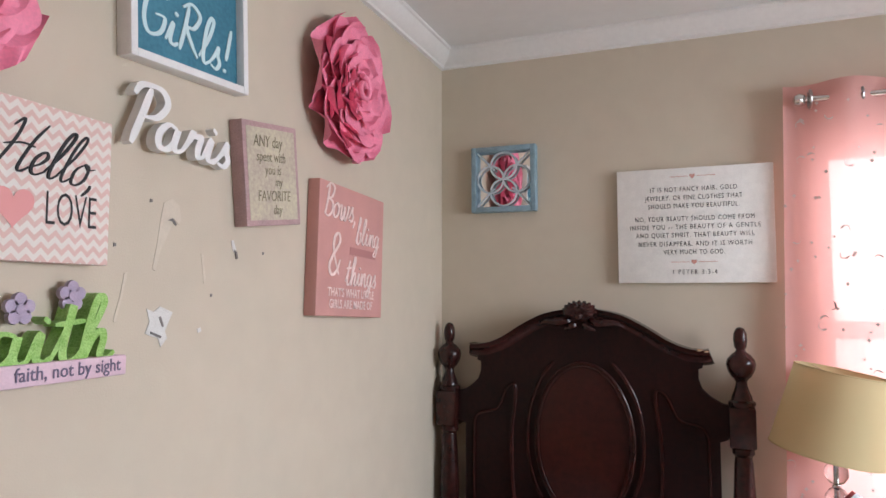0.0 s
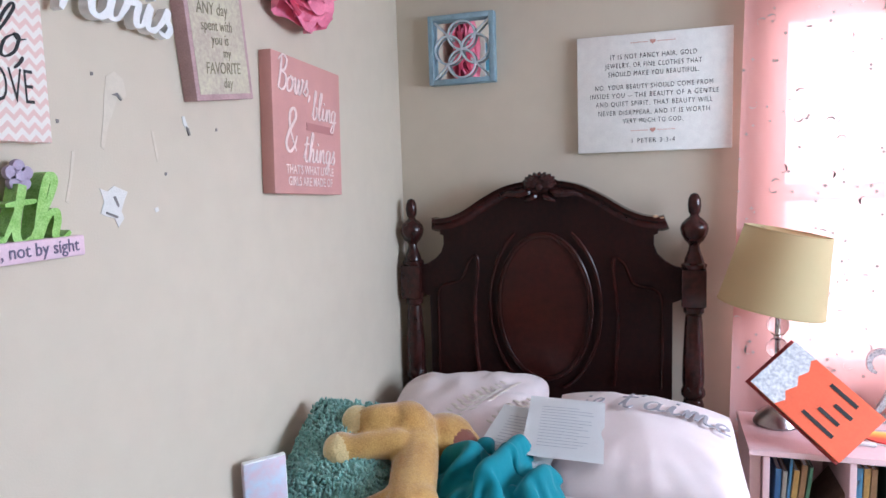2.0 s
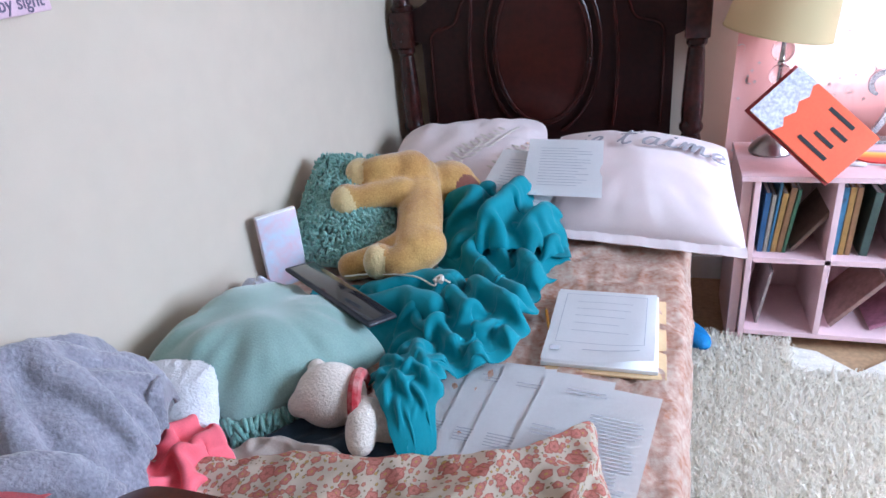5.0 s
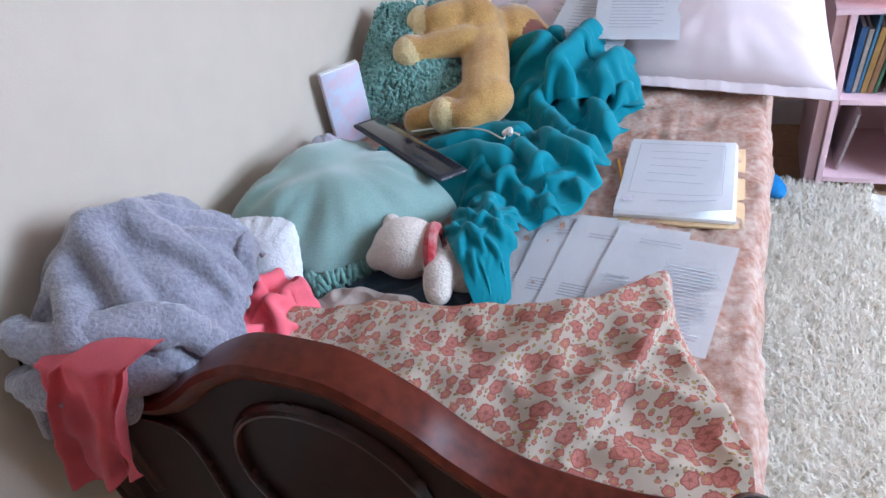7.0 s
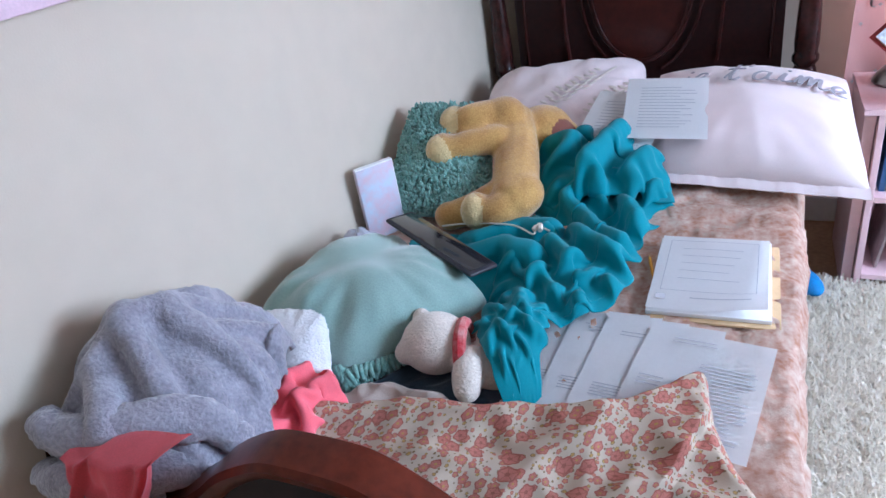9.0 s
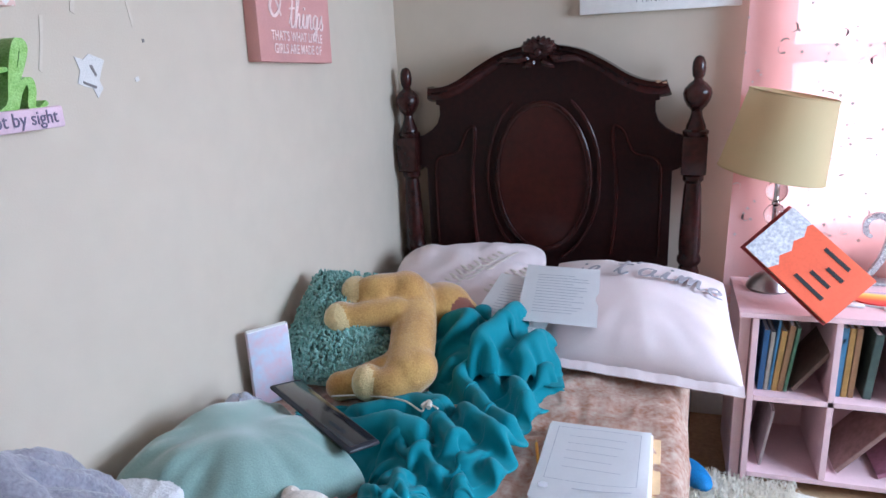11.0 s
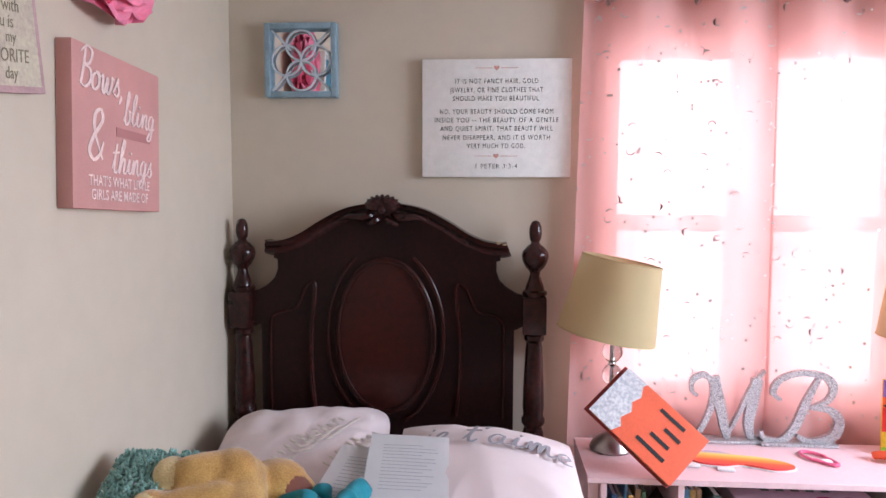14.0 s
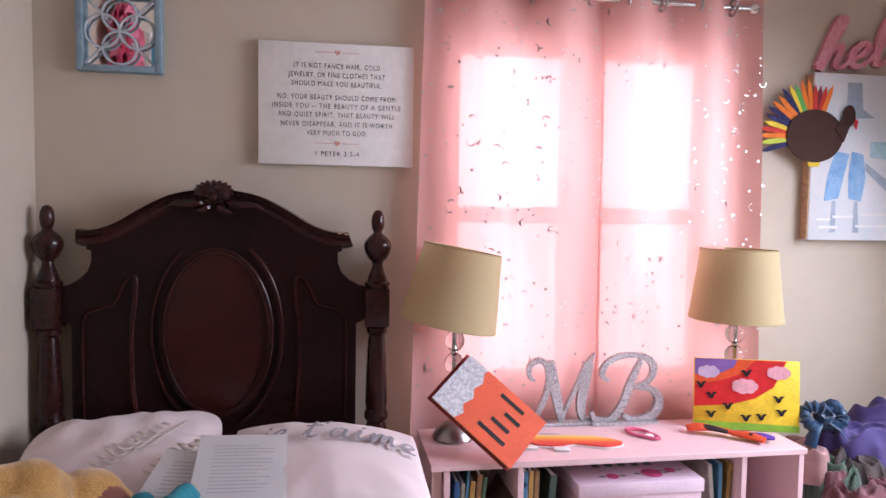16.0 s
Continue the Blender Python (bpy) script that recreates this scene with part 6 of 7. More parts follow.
def panel(name, x0, x1, z0, z1, y0=SY0, y1=SY1):
    ob = part(name, box(x0, x1, y0, y1, z0, z1, bevel=0.0012, seg=1), M["pinkshelf"], shelf)
    ob.location = (-(SX0 + SX1) / 2, -SY0, 0)
    return ob


panel("top_board", SX0 - 0.006, SX1 + 0.006, SZ - 0.018, SZ, SY0 - 0.006)
panel("side_panel", SX0, SX0 + 0.030, 0.0, SZ - 0.019, SY0 + 0.02)
panel("side_panel", SX0 + 0.033, SX0 + 0.051, 0.0, SZ - 0.019)
panel("side_panel", SX1 - 0.018, SX1, 0.0, SZ - 0.019)
for x in (1.488, 2.215):
    panel("divider", x, x + 0.018, 0.062, SZ - 0.019)
panel("divider", 1.852, 1.870, 0.062, 0.312)
panel("middle_board", SX0 + 0.052, SX1 - 0.019, 0.313, 0.331)
panel("bottom_board", SX0 + 0.052, SX1 - 0.019, 0.044, 0.061)
panel("back_panel", SX0 + 0.052, SX1 - 0.019, 0.062, SZ - 0.019, SY1 - 0.006, SY1 - 0.001)

# books in the cubes
BK = [(0.05, 0.16, 0.36), (0.55, 0.50, 0.42), (0.10, 0.30, 0.50), (0.62, 0.36, 0.10), (0.42, 0.22, 0.10), (0.10, 0.25, 0.14), (0.55, 0.12, 0.20), (0.20, 0.12, 0.30)]
rr = random.Random(12)


def book_at(x, z, th, h, depth, lean, color, label="thin picture book standing in the shelf"):
    b = thing("book", pose(x, SY0 + 0.045, z, 0, lean, 0), label, "book", "shelf books")
    cm = mat("book_cover", tuple(0.6 * c for c in color), 0.35, var=0.25, scale=18, fine=60)
    for s in (-1, 1):
        part("cover", box(s * th / 2 - 0.0012, s * th / 2 + 0.0012, 0, depth, 0, h), cm, b)
    part("spine", box(-th / 2, th / 2, -0.002, 0.0, 0, h, bevel=0.0006, seg=1), cm, b)
    part("pages", box(-th / 2 + 0.0016, th / 2 - 0.0016, 0.001, depth - 0.003, 0.003, h - 0.003), M["paper"], b)


x = 1.300
for k in range(6):
    th = rr.choice((0.006, 0.008, 0.010, 0.014))
    book_at(x + th / 2, 0.331, th, rr.uniform(0.19, 0.235), 0.20, 2 + k * 0.9, BK[k % len(BK)])
    x += th + 0.003
book_at(1.40, 0.340, 0.010, 0.22, 0.20, 35, (0.34, 0.22, 0.17))
for k in range(3):
    book_at(1.520 + 0.018 * k, 0.331, 0.014, 0.225, 0.20, 1.5, BK[(k + 2) % len(BK)])
book_at(1.60, 0.331, 0.02, 0.21, 0.20, 4, (0.10, 0.16, 0.14))
book_at(1.545, 0.070, 0.012, 0.22, 0.20, 38, (0.50, 0.30, 0.26))
book_at(1.66, 0.070, 0.012, 0.20, 0.20, 62, (0.62, 0.25, 0.36))
book_at(1.325, 0.062, 0.006, 0.20, 0.22, 8, (0.62, 0.52, 0.50))
for k in range(3):
    book_at(2.155 + 0.018 * k, 0.331, 0.012, 0.22, 0.20, -6 + 5 * k, BK[(k + 1) % len(BK)])

gift = thing("keepsake_box", pose(1.885, -0.33, 0.331), "pale pink keepsake box with printed roses", "box")
part("box_body", box(-0.20, 0.20, -0.125, 0.13, 0.0, 0.155, bevel=0.003), mat("pale_pink_card", (0.78, 0.56, 0.62), 0.5, var=0.06, scale=10), gift)
gift_lid = part("lid", box(-0.206, 0.206, -0.131, 0.136, 0.150, 0.190, bevel=0.003), mat("lilac_pink_card", (0.76, 0.58, 0.68), 0.45, var=0.06, scale=10), gift)
M["deep_rose"] = mat("printed_rose", (0.62, 0.07, 0.22), 0.6, var=0.35, scale=60)
M["printed_leaf"] = mat("printed_leaf", (0.16, 0.20, 0.16), 0.6)
for cx, cy, r in ((0.06, -0.065, 0.034), (-0.075, -0.075, 0.020), (0.13, -0.05, 0.018), (-0.16, 0.04, 0.022)):
    bm = bmesh.new()
    for k in range(3):
        lathe([(r * (1 - 0.28 * k), 0.0), (r * (1 - 0.28 * k), 0.0008)], 14, bm, pose(cx + 0.004 * k, cy, 0.1905 + 0.0009 * k))
    part("printed_rose", bm, M["deep_rose"], gift_lid, "deep pink printed rose")
    bm = bmesh.new()
    for s in (1, -1):
        bm.faces.new([bm.verts.new((cx + s * (r + a), cy + b, 0.1909)) for a, b in ((0, 0), (0.014, 0.008), (0.03, 0.0), (0.014, -0.007))])
    part("printed_leaves", bm, M["printed_leaf"], gift_lid, "dark printed leaves")
for k in range(5):
    part("lettering_bar", box(-0.11 + 0.045 * k, -0.085 + 0.045 * k, 0.0, 0.035, 0.1905, 0.1915), M["printed_leaf"], gift_lid, "dark printed lettering")


# lamps
def lamp_glass():
    m = bpy.data.materials.new("clear_glass")
    m.use_nodes = True
    b = m.node_tree.nodes["Principled BSDF"]
    b.inputs["Transmission Weight"].default_value, b.inputs["Roughness"].default_value, b.inputs["IOR"].default_value = 1.0, 0.02, 1.35
    return m


M["ball_glass"] = lamp_glass()
M["shade"] = sheer("tan_linen_shade", (0.54, 0.44, 0.24), (0.58, 0.46, 0.25), 0.22)


def table_lamp(x, y, tilt, yaw_, label):
    top = thing("table_lamp", pose(x, y, SZ + 0.001), label, "lamp", "table lamps")
    part("base", lathe([(0.066, 0), (0.068, 0.006), (0.062, 0.020), (0.046, 0.040), (0.024, 0.054), (0.012, 0.060)], 28), M["metal_dark"], top, "brushed nickel domed base")
    part("stem", lathe([(0.006, 0.055), (0.006, 0.43)], 10), M["chrome"], top)
    for k in range(4):
        z = 0.095 + 0.075 * k
        part("glass_ball", lathe([(0.007, z - 0.034), (0.020, z - 0.028), (0.031, z - 0.012), (0.033, z), (0.031, z + 0.012), (0.020, z + 0.028), (0.007, z + 0.034)], 20), M["ball_glass"], top, "clear glass ball")
        part("collar", lathe([(0.012, z + 0.034), (0.013, z + 0.037), (0.012, z + 0.041)], 16), M["chrome"], top)
    sh = pose(0.0, 0, 0.495, 0, tilt, 0)
    bm = bmesh.new()
    lathe([(0.157, -0.122), (0.126, 0.122)], 48, bm, sh)
    bm.faces.ensure_lookup_table()
    for f in [f for f in bm.faces if len(f.verts) > 4]:
        bm.faces.remove(f)
    drum = part("shade", bm, M["shade"], top, "tan linen drum shade")
    rims = bmesh.new()
    for r, z in ((0.157, -0.122), (0.126, 0.122)):
        tube([sh @ Vector((r * math.cos(a), r * math.sin(a), z)) for a in np.linspace(0, 2 * math.pi, 49)], 0.0022, 6, rims)
    tagged(part("shade_rim", rims, M["shade"], drum), kind="stuff")
    spider = bmesh.new()
    for a in (0, 120, 240):
        tube([sh @ Vector((0, 0, 0.10)), sh @ Vector((0.126 * math.cos(radians(a)), 0.126 * math.sin(radians(a)), 0.118))], 0.0015, 5, spider)
    part("shade_ring", spider, M["chrome"], drum)
    part("bulb", lathe([(0.013, 0.43), (0.014, 0.45), (0.028, 0.485), (0.030, 0.50), (0.022, 0.525), (0.004, 0.535)], 16), M["white"], top)
    return top


table_lamp(1.332, -0.235, 11, 0, "table lamp with a tilted tan shade and glass balls")
table_lamp(2.345, -0.195, 1, 0, "table lamp with a tan shade and glass balls")


# glitter initials
def ribbon(line, widths, y0, y1, bm=None):
    """A stroke of varying width in x, z, between two depths."""
    bm = bm or bmesh.new()
    rows = []
    n = len(line)
    for i, p in enumerate(line):
        a, b = line[max(i - 1, 0)], line[min(i + 1, n - 1)]
        d = Vector((b[0] - a[0], b[1] - a[1])).normalized()
        w = float(np.interp(i / (n - 1), np.linspace(0, 1, len(widths)), widths)) / 2
        rows.append([bm.verts.new((p[0] - s * d[1] * w, y, p[1] + s * d[0] * w)) for s, y in ((1, y0), (1, y1), (-1, y1), (-1, y0))])
    for a, b in zip(rows, rows[1:]):
        for k in range(4):
            j = (k + 1) % 4
            bm.faces.new((a[k], a[j], b[j], b[k]))
    bm.faces.new(rows[0][::-1])
    bm.faces.new(rows[-1])
    return bm


M["silver"] = mat("silver_glitter", (0.78, 0.76, 0.76), 0.32, 0.6, color2=(0.20, 0.19, 0.21), scale=190, fine=420, bump=0.9, bscale=450)


def initial(x, y, strokes, w, label):
    top = thing("glitter_letter", pose(x, y, SZ + 0.001), label, "decorative letter", "glitter letters")
    part("stand", box(-0.01, w, -0.030, 0.030, 0, 0.010, bevel=0.002), M["silver"], top)
    for k, (pts, widths) in enumerate(strokes):
        part("stroke", ribbon(spline(pts, 8), widths, -0.008 - 0.0007 * k, 0.008 + 0.0007 * k), M["silver"], top, smooth=False)


initial(1.612, -0.135, [([(0.022, 0.155), (0.003, 0.170), (0.004, 0.205), (0.035, 0.225), (0.066, 0.205), (0.072, 0.150), (0.055, 0.080), (0.020, 0.020), (-0.004, 0.022)], (0.010, 0.018, 0.022, 0.020, 0.012)),
                        ([(0.075, 0.222), (0.092, 0.140), (0.110, 0.060), (0.122, 0.010)], (0.030, 0.036, 0.030, 0.020)),
                        ([(0.118, 0.010), (0.155, 0.090), (0.200, 0.190), (0.238, 0.245)], (0.010, 0.014, 0.016, 0.008)),
                        ([(0.215, 0.215), (0.200, 0.130), (0.190, 0.060), (0.205, 0.012), (0.235, 0.020)], (0.034, 0.036, 0.030, 0.022, 0.010))], 0.225, "silver glitter letter M on a stand")
initial(1.842, -0.150, [([(0.175, 0.225), (0.140, 0.150), (0.105, 0.060), (0.060, 0.012), (0.010, 0.018), (-0.004, 0.045)], (0.014, 0.028, 0.026, 0.020, 0.010)),
                        ([(0.055, 0.150), (0.030, 0.175), (0.050, 0.215), (0.110, 0.240), (0.190, 0.232), (0.222, 0.195), (0.205, 0.150), (0.150, 0.125)], (0.010, 0.020, 0.020, 0.020, 0.028, 0.020, 0.010)),
                        ([(0.150, 0.125), (0.215, 0.118), (0.245, 0.080), (0.225, 0.030), (0.160, 0.010), (0.110, 0.030)], (0.010, 0.026, 0.034, 0.024, 0.012))], 0.235, "silver glitter letter B on a stand")

# child's painting
art = thing("childs_painting", pose(2.185, -0.215, SZ + 0.001, -5, 0, -17), "bright painted canvas in red, yellow and purple", "painting")
AC = {"yellow": (0.86, 0.60, 0.03), "red": (0.70, 0.02, 0.02), "orange": (0.80, 0.10, 0.02), "purple": (0.24, 0.12, 0.40), "green": (0.22, 0.45, 0.03), "cloud": (0.80, 0.40, 0.45), "lilac": (0.60, 0.45, 0.62), "black": (0.012, 0.012, 0.015)}
AM = {k: mat("acrylic_" + k, c, 0.45, var=0.15, scale=30, fine=200, bump=0.3, bscale=120) for k, c in AC.items()}
part("canvas", box(0, 0.345, -0.018, 0, 0, 0.240, bevel=0.002), AM["yellow"], art)
for nm, out, c, d in (("painted_green", [(0.0, 0.0), (0.345, 0.0), (0.345, 0.022), (0.0, 0.026)], "green", 1), ("painted_red", [(0.0, 0.075), (0.12, 0.085), (0.20, 0.110), (0.26, 0.150), (0.30, 0.24), (0.0, 0.24)], "red", 1),
                      ("painted_orange", [(0.0, 0.150), (0.08, 0.165), (0.15, 0.19), (0.20, 0.24), (0.0, 0.24)], "orange", 2), ("painted_purple", [(0.0, 0.185), (0.08, 0.19), (0.13, 0.215), (0.14, 0.24), (0.0, 0.24)], "purple", 3)):
    part(nm, slab(spline(out, 1, closed=True), -0.0185, -0.0187 - 0.0006 * d), AM[c], art, smooth=False)
for cx, cz, r, c in ((0.045, 0.195, 0.030, "lilac"), (0.165, 0.150, 0.036, "cloud"), (0.275, 0.200, 0.032, "cloud")):
    bm = bmesh.new()
    for k in range(7):
        a = 2 * math.pi * k / 7
        slab(ring_line(cx + r * 0.75 * math.cos(a), cz + r * 0.34 * math.sin(a), r * 0.5, r * 0.42, 12)[:-1], -0.0212, -0.0216 - 0.0002 * k, bm)
    part("painted_cloud", bm, AM[c], art, smooth=False)
for cx, cz in ((0.02, 0.150), (0.055, 0.115), (0.055, 0.050), (0.11, 0.080), (0.17, 0.195), (0.17, 0.042), (0.22, 0.048), (0.275, 0.110), (0.285, 0.065)):
    bm = bmesh.new()
    ribbon(spline([(cx - 0.018, cz + 0.008), (cx - 0.008, cz + 0.006), (cx, cz - 0.008), (cx + 0.008, cz + 0.006), (cx + 0.018, cz + 0.010)], 4), (0.004, 0.009, 0.010, 0.009, 0.003), -0.0225, -0.0232, bm)
    part("painted_bird", bm, AM["black"], art, smooth=False)


# rainbow mask, clip and hair piece
def rainbow():
    m = bpy.data.materials.new("rainbow_felt")
    m.use_nodes = True
    t = m.node_tree
    b = t.nodes["Principled BSDF"]
    b.inputs["Roughness"].default_value = 0.6
    co = t.nodes.new("ShaderNodeTexCoord")
    sep = t.nodes.new("ShaderNodeSeparateXYZ")
    t.links.new(co.outputs["Object"], sep.inputs[0])
    mr = t.nodes.new("ShaderNodeMapRange")
    mr.inputs[1].default_value, mr.inputs[2].default_value = -0.06, 0.06
    t.links.new(sep.outputs[1], mr.inputs[0])
    ramp = t.nodes.new("ShaderNodeValToRGB")
    cols = ((0.0, (0.70, 0.04, 0.05)), (0.35, (0.80, 0.10, 0.04)), (0.6, (0.85, 0.35, 0.05)), (0.78, (0.85, 0.65, 0.15)), (1.0, (0.40, 0.28, 0.60)))
    el = ramp.color_ramp.elements
    el[0].position, el[0].color, el[1].position, el[1].color = cols[0][0], (*cols[0][1], 1), cols[-1][0], (*cols[-1][1], 1)
    for p, c in cols[1:-1]:
        e = el.new(p)
        e.color = (*c, 1)
    t.links.new(mr.outputs[0], ramp.inputs[0])
    t.links.new(ramp.outputs[0], b.inputs["Base Color"])
    return m


def flat_shape(outline, z0, z1, bm=None):
    bm = bm or bmesh.new()
    a = [bm.verts.new((x, y, z0)) for x, y in outline]
    b = [bm.verts.new((x, y, z1)) for x, y in outline]
    bm.faces.new(a)
    bm.faces.new(b[::-1])
    for i in range(len(a)):
        j = (i + 1) % len(a)
        bm.faces.new((a[i], b[i], b[j], a[j]))
    return bm


mask = thing("party_mask", pose(1.705, -0.325, SZ + 0.001, 0, 0, -9), "flat rainbow party mask with white rim", "mask")
mo = spline([(-0.155, 0.0), (-0.13, 0.045), (-0.06, 0.062), (0.0, 0.045), (0.07, 0.040), (0.14, 0.01), (0.155, -0.025), (0.10, -0.052), (0.04, -0.040), (0.0, -0.030), (-0.05, -0.05), (-0.12, -0.045)], 5, closed=True)
part("mask_back", flat_shape([(x * 1.03, y * 1.08) for x, y in mo], 0.0, 0.004), M["white"], mask, "white rim")
part("mask_face", flat_shape(mo, 0.0042, 0.009), rainbow(), mask, "red to violet rainbow face")
for s, dy in ((-1, 0.0), (-0.35, -0.01)):
    part("strap_end", box(s * 0.15 - 0.02, s * 0.15 + 0.03, -0.075 + dy, -0.050 + dy, 0.0, 0.008, bevel=0.003), M["white"], mask)

clip = thing("hair_clip", pose(1.965, -0.285, SZ + 0.001, 0, 0, -60), "pink plastic oval hair clip", "hair clip")
part("loop", tube([(0.062 * math.cos(a) * (1 if math.cos(a) > 0 else 1.0), (0.030 if math.cos(a) < 0 else 0.022) * math.sin(a), 0.006) for a in np.linspace(0, 2 * math.pi, 40)], 0.0055, 8), mat("pink_plastic", (0.80, 0.16, 0.30), 0.3), clip)
part("window_disc", lathe([(0.016, 0.003), (0.017, 0.006), (0.014, 0.008)], 18, m=pose(0.025, 0, 0)), M["paper"], clip)

band_ = thing("hair_scarf", pose(2.13, -0.275, SZ + 0.001), "orange, black and purple twisted hair scarf", "hair accessory")
HC = [mat("orange_felt", (0.72, 0.08, 0.02), 0.8, var=0.15, scale=40), mat("black_felt", (0.02, 0.012, 0.015), 0.8), mat("purple_felt", (0.10, 0.03, 0.30), 0.8, var=0.15, scale=40)]
for pts, rad, k in (([(0, 0, 0.016), (0.035, -0.012, 0.022), (0.08, -0.03, 0.020), (0.13, -0.07, 0.016)], (0.018, 0.024, 0.016, 0.012), 0), ([(0.03, -0.012, 0.026), (0.07, -0.035, 0.024), (0.11, -0.065, 0.018)], (0.012, 0.016, 0.010), 1),
                    ([(0.12, -0.07, 0.016), (0.16, -0.105, 0.018), (0.19, -0.145, 0.014)], (0.013, 0.022, 0.016), 0), ([(0.16, -0.085, 0.016), (0.205, -0.115, 0.016), (0.235, -0.13, 0.014)], (0.012, 0.020, 0.010), 2), ([(0.14, -0.08, 0.02), (0.165, -0.12, 0.024)], (0.010, 0.012), 1)):
    p = spline(pts, 6)
    bm = tube(p, [float(np.interp(i / (len(p) - 1), np.linspace(0, 1, len(rad)), rad)) for i in range(len(p))], 10, flat=0.55)
    part("twist", bm, HC[k], band_, ("orange", "black", "purple")[k] + " felt twist")

# orange card book leaning over the shelf's edge
D, A, C = Vector((1.448, -0.515, 0.604)), Vector((1.268, -0.395, 0.815)), Vector((1.578, -0.440, 0.712))
ex, ey = (C - D), (A - D)
w_, h_ = ex.length, ey.length
ex.normalize()
ey = (ey - ey.dot(ex) * ex).normalized()
ez = ex.cross(ey)
bk = Matrix(((ex.x, ey.x, ez.x, D.x), (ex.y, ey.y, ez.y, D.y), (ex.z, ey.z, ez.z, D.z), (0, 0, 0, 1)))
card = thing("handmade_book", bk, "orange handmade book with white torn paper band", "book")
cover_ = part("front_cover", box(0, w_, 0, h_, -0.002, 0.002, bevel=0.0008, seg=1), mat("orange_card", (0.86, 0.13, 0.05), 0.6, var=0.07, scale=12), card)
part("pages", box(0.004, w_ - 0.002, 0.004, h_ - 0.003, -0.017, -0.0025), mat("speckled_pages", (0.55, 0.45, 0.28), 0.8, color2=(0.12, 0.16, 0.06), scale=60, fine=150), card)
part("back_cover", box(-0.004, w_ + 0.004, 0, h_ + 0.012, -0.024, -0.0175, bevel=0.001, seg=1), mat("dark_red_card", (0.30, 0.03, 0.03), 0.6), card)
edge_ = [(0.0, h_ - 0.085), (0.03, h_ - 0.098), (0.05, h_ - 0.080), (0.085, h_ - 0.092), (0.11, h_ - 0.075), (0.14, h_ - 0.085), (0.17, h_ - 0.068), (w_, h_ - 0.074), (w_, h_), (0, h_)]
part("paper_band", flat_shape(edge_, 0.0022, 0.0036), mat("white_printed_paper", (0.80, 0.79, 0.80), 0.7, color2=(0.45, 0.45, 0.50), scale=60, fine=120), cover_, "white torn paper band", smooth=False)
for k in range(4):
    part("lettering_bar", box(0.035 + 0.038 * k, 0.047 + 0.038 * k, 0.055 + 0.012 * (k % 2), 0.155 - 0.022 * (k % 3), 0.0024, 0.0034), M["ink"], cover_, "black handwritten stroke")


# ---- rug, floor clutter and the clothes pile ----
M["rug"] = mat("cream_shag_wool", (0.86, 0.80, 0.71), 0.95, color2=(0.60, 0.54, 0.45), scale=22, fine=160, bump=0.8, bscale=120, sheen=0.4)
rug = thing("shag_rug", (1.9, -1.2, 0.0), "cream shaggy wool rug beside the bed", "rug")
hx = [(1.02, -2.9), (2.9, -2.9), (2.9, -0.60), (2.2, -0.42), (1.95, -0.50), (1.74, -0.48), (1.60, -0.60), (1.50, -0.50), (1.35, -0.47), (1.06, -0.40)]
ob = part("rug_base", flat_shape(hx, 0.002, 0.022), M["rug"], rug, smooth=False)
ob.location = (-1.9, 1.2, 0)
verts, faces = [], []
rr = random.Random(31)
for _ in range(46000):
    x, y = rr.uniform(1.03, 2.2), rr.uniform(-2.4, -0.45)
    if (x > 1.42 and y > -0.62) or rr.random() < (0.0 if x < 1.75 else 0.5):
        continue
    a, l, h = rr.uniform(0, 6.283), rr.uniform(0.018, 0.034), rr.uniform(0.030, 0.052)
    dx, dy = math.cos(a), math.sin(a)
    k = len(verts)
    w = rr.uniform(0.0012, 0.0026)
    verts += [(x - dy * w, y + dx * w, 0.018), (x + dy * w, y - dx * w, 0.018), (x + dx * l * 0.5 + dy * w, y + dy * l * 0.5 - dx * w, h), (x + dx * l * 0.5 - dy * w, y + dy * l * 0.5 + dx * w, h), (x + dx * l * 1.2, y + dy * l * 1.2, h * 0.72)]
    faces += [(k, k + 1, k + 2, k + 3), (k + 3, k + 2, k + 4)]
me = bpy.data.meshes.new("pile")
me.from_pydata(verts, [], faces)
me.materials.append(sheer("cream_wool_pile", (0.90, 0.85, 0.76), (0.90, 0.85, 0.76), 0.5))
pile = link(new("pile", me), rug)
pile.location = (-1.9, 1.2, 0)
tagged(pile, kind="stuff")

shoe = thing("blue_slipper", pose(1.12, -0.50, 0.023, 0, 0, 30), "bright blue slipper in the gap by the bed", "slipper")
bm = bmesh.new()
lump(bm, (0, 0, 0.03), (0.045, 0.09, 0.03))
part("slipper_body", bm, mat("blue_cloth", (0.02, 0.20, 0.50), 0.7, var=0.3, scale=30), shoe)

# laundry on a low hamper
hamper = thing("laundry_basket", pose(2.78, -0.36, 0.0), "pale laundry basket full of clothes", "laundry basket")
part("basket", lathe([(0.20, 0.0), (0.23, 0.20), (0.25, 0.38), (0.262, 0.385), (0.262, 0.40), (0.24, 0.40), (0.235, 0.37), (0.19, 0.02)], 32), mat("grey_basket_plastic", (0.55, 0.55, 0.58), 0.5, var=0.1, scale=20), hamper)


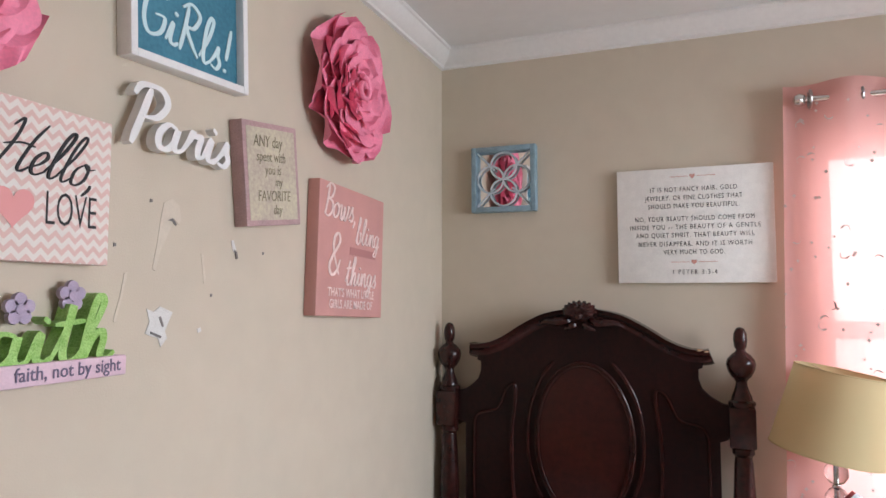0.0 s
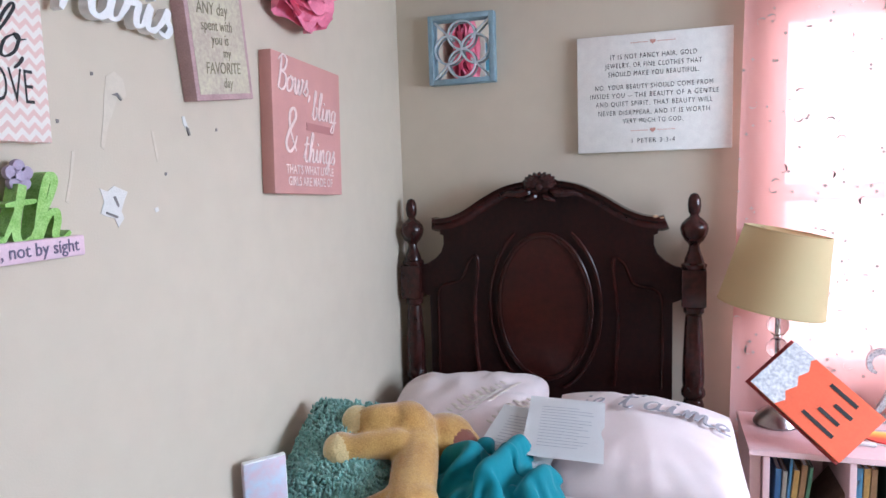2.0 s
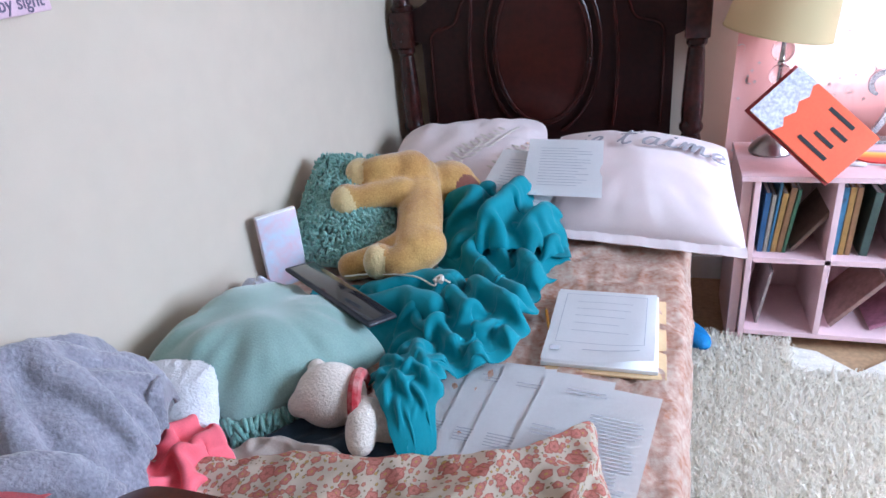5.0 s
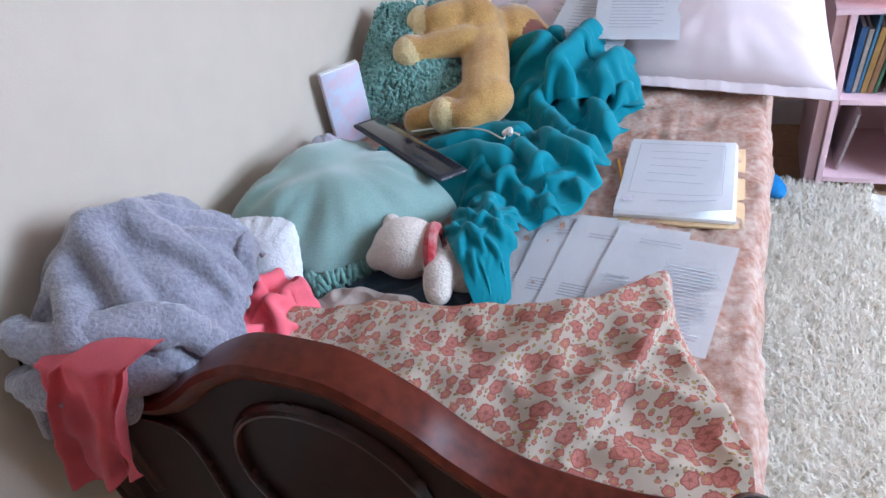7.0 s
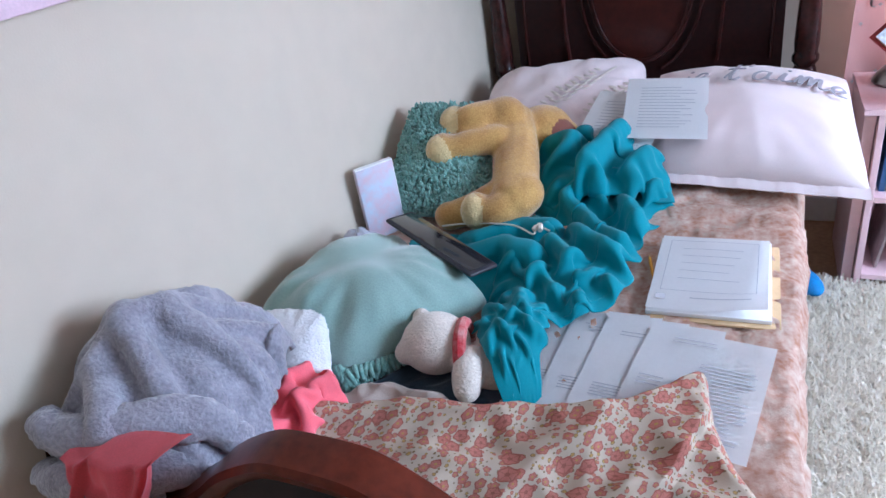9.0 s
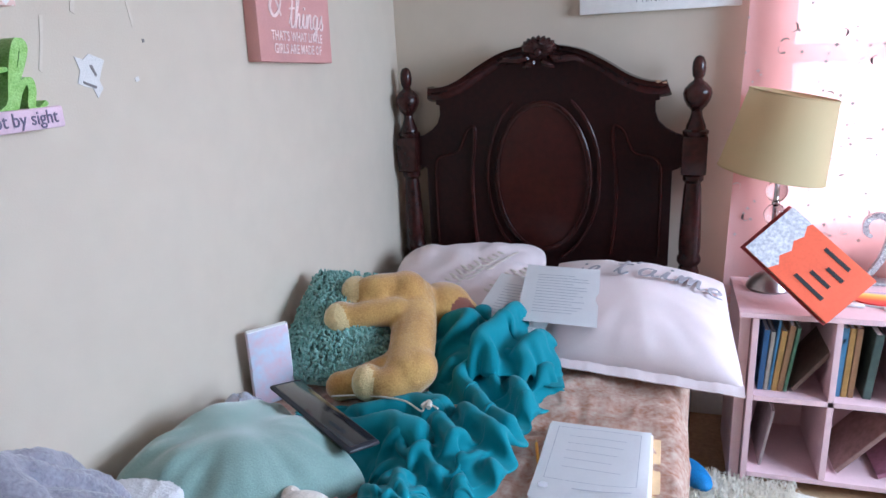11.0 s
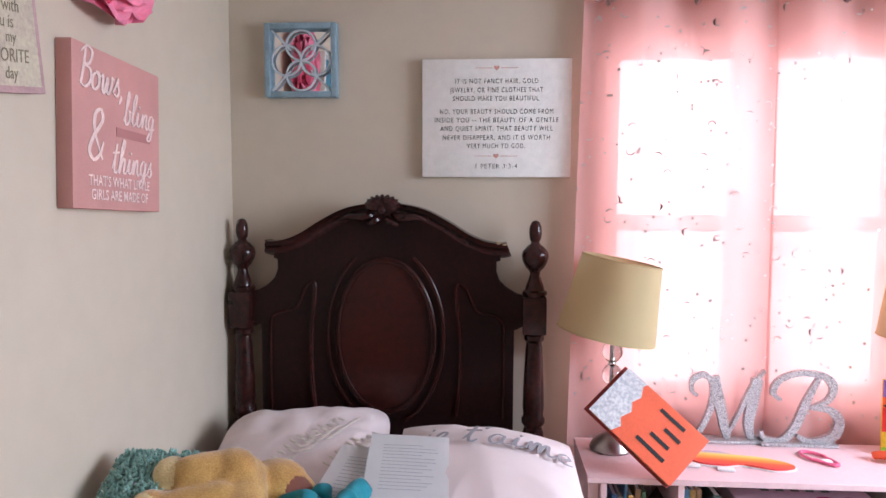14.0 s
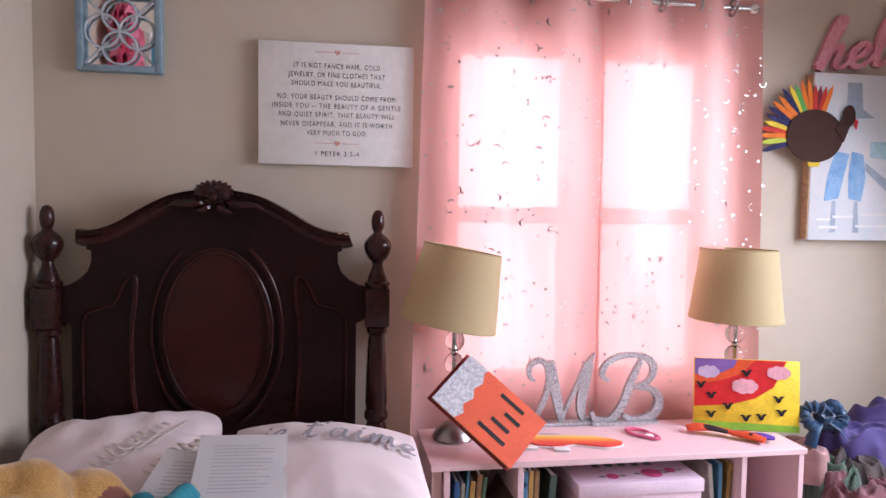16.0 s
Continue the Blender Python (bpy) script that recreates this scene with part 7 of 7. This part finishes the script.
def garment(name, cx, cy, rx, ry, z, h, color, seed, label, fold=0.020, freq=14):
    o = [(cx + rx * (1 + 0.18 * math.sin(3 * a + seed)) * math.cos(a), cy + ry * (1 + 0.18 * math.cos(2 * a + seed)) * math.sin(a)) for a in np.linspace(0, 2 * math.pi, 9, endpoint=False)]
    return tagged(part(name, heap(o, z, h, seed, fold=fold, freq=freq, nr=36, na=120), cloth(name + "_cloth", color, var=0.3, scale=18)), label, "garment", "laundry")


garment("striped_shirt", 2.62, -0.47, 0.15, 0.12, 0.36, 0.11, (0.16, 0.05, 0.06), 21, "red printed garment in the laundry", fold=0.034, freq=19)
garment("grey_shirt", 2.78, -0.50, 0.13, 0.12, 0.36, 0.10, (0.20, 0.26, 0.30), 22, "pale grey blue garment in the laundry", fold=0.034, freq=19)
garment("brown_shirt", 2.69, -0.40, 0.13, 0.10, 0.42, 0.12, (0.07, 0.05, 0.045), 26, "dark brown patterned garment in the laundry", fold=0.034, freq=21)
garment("green_shirt", 2.58, -0.40, 0.09, 0.09, 0.40, 0.10, (0.05, 0.09, 0.06), 27, "dark green garment in the laundry", fold=0.030, freq=21)
garment("blush_shirt", 2.515, -0.33, 0.075, 0.11, 0.47, 0.10, (0.30, 0.15, 0.14), 23, "blush garment hanging off the laundry", fold=0.022, freq=12)
garment("purple_shirt", 2.78, -0.30, 0.18, 0.14, 0.46, 0.19, (0.055, 0.035, 0.15), 24, "dark violet garment on top of the laundry", fold=0.036, freq=12)
bow = thing("teal_bow", (2.60, -0.33, 0.60), "dark teal satin bow on the laundry", "bow", "laundry")
satin = mat("dark_teal_satin", (0.004, 0.045, 0.11), 0.35, var=0.2, scale=20, sheen=0.3)
for sgn in (1, -1):
    loop = tube([(sgn * (0.030 + 0.040 * math.cos(a)), 0.012 * math.sin(2 * a), 0.062 + 0.034 * math.sin(a)) for a in np.linspace(0, 2 * math.pi, 30)], [0.020 + 0.006 * math.sin(3 * k) for k in range(30)], 10)
    part("loop", loop, satin, bow)
    part("tail", tube(spline([(sgn * 0.01, 0, 0.045), (sgn * 0.045, -0.02, 0.02), (sgn * 0.07, -0.03, -0.03)], 6), [0.012 + 0.001 * k for k in range(13)], 8, flat=0.4), satin, bow)
part("knot", lathe([(0.004, -0.022), (0.018, -0.014), (0.021, 0.0), (0.018, 0.014), (0.004, 0.022)], 12, m=pose(0, -0.008, 0.058, 0, 90, 0)), satin, bow)
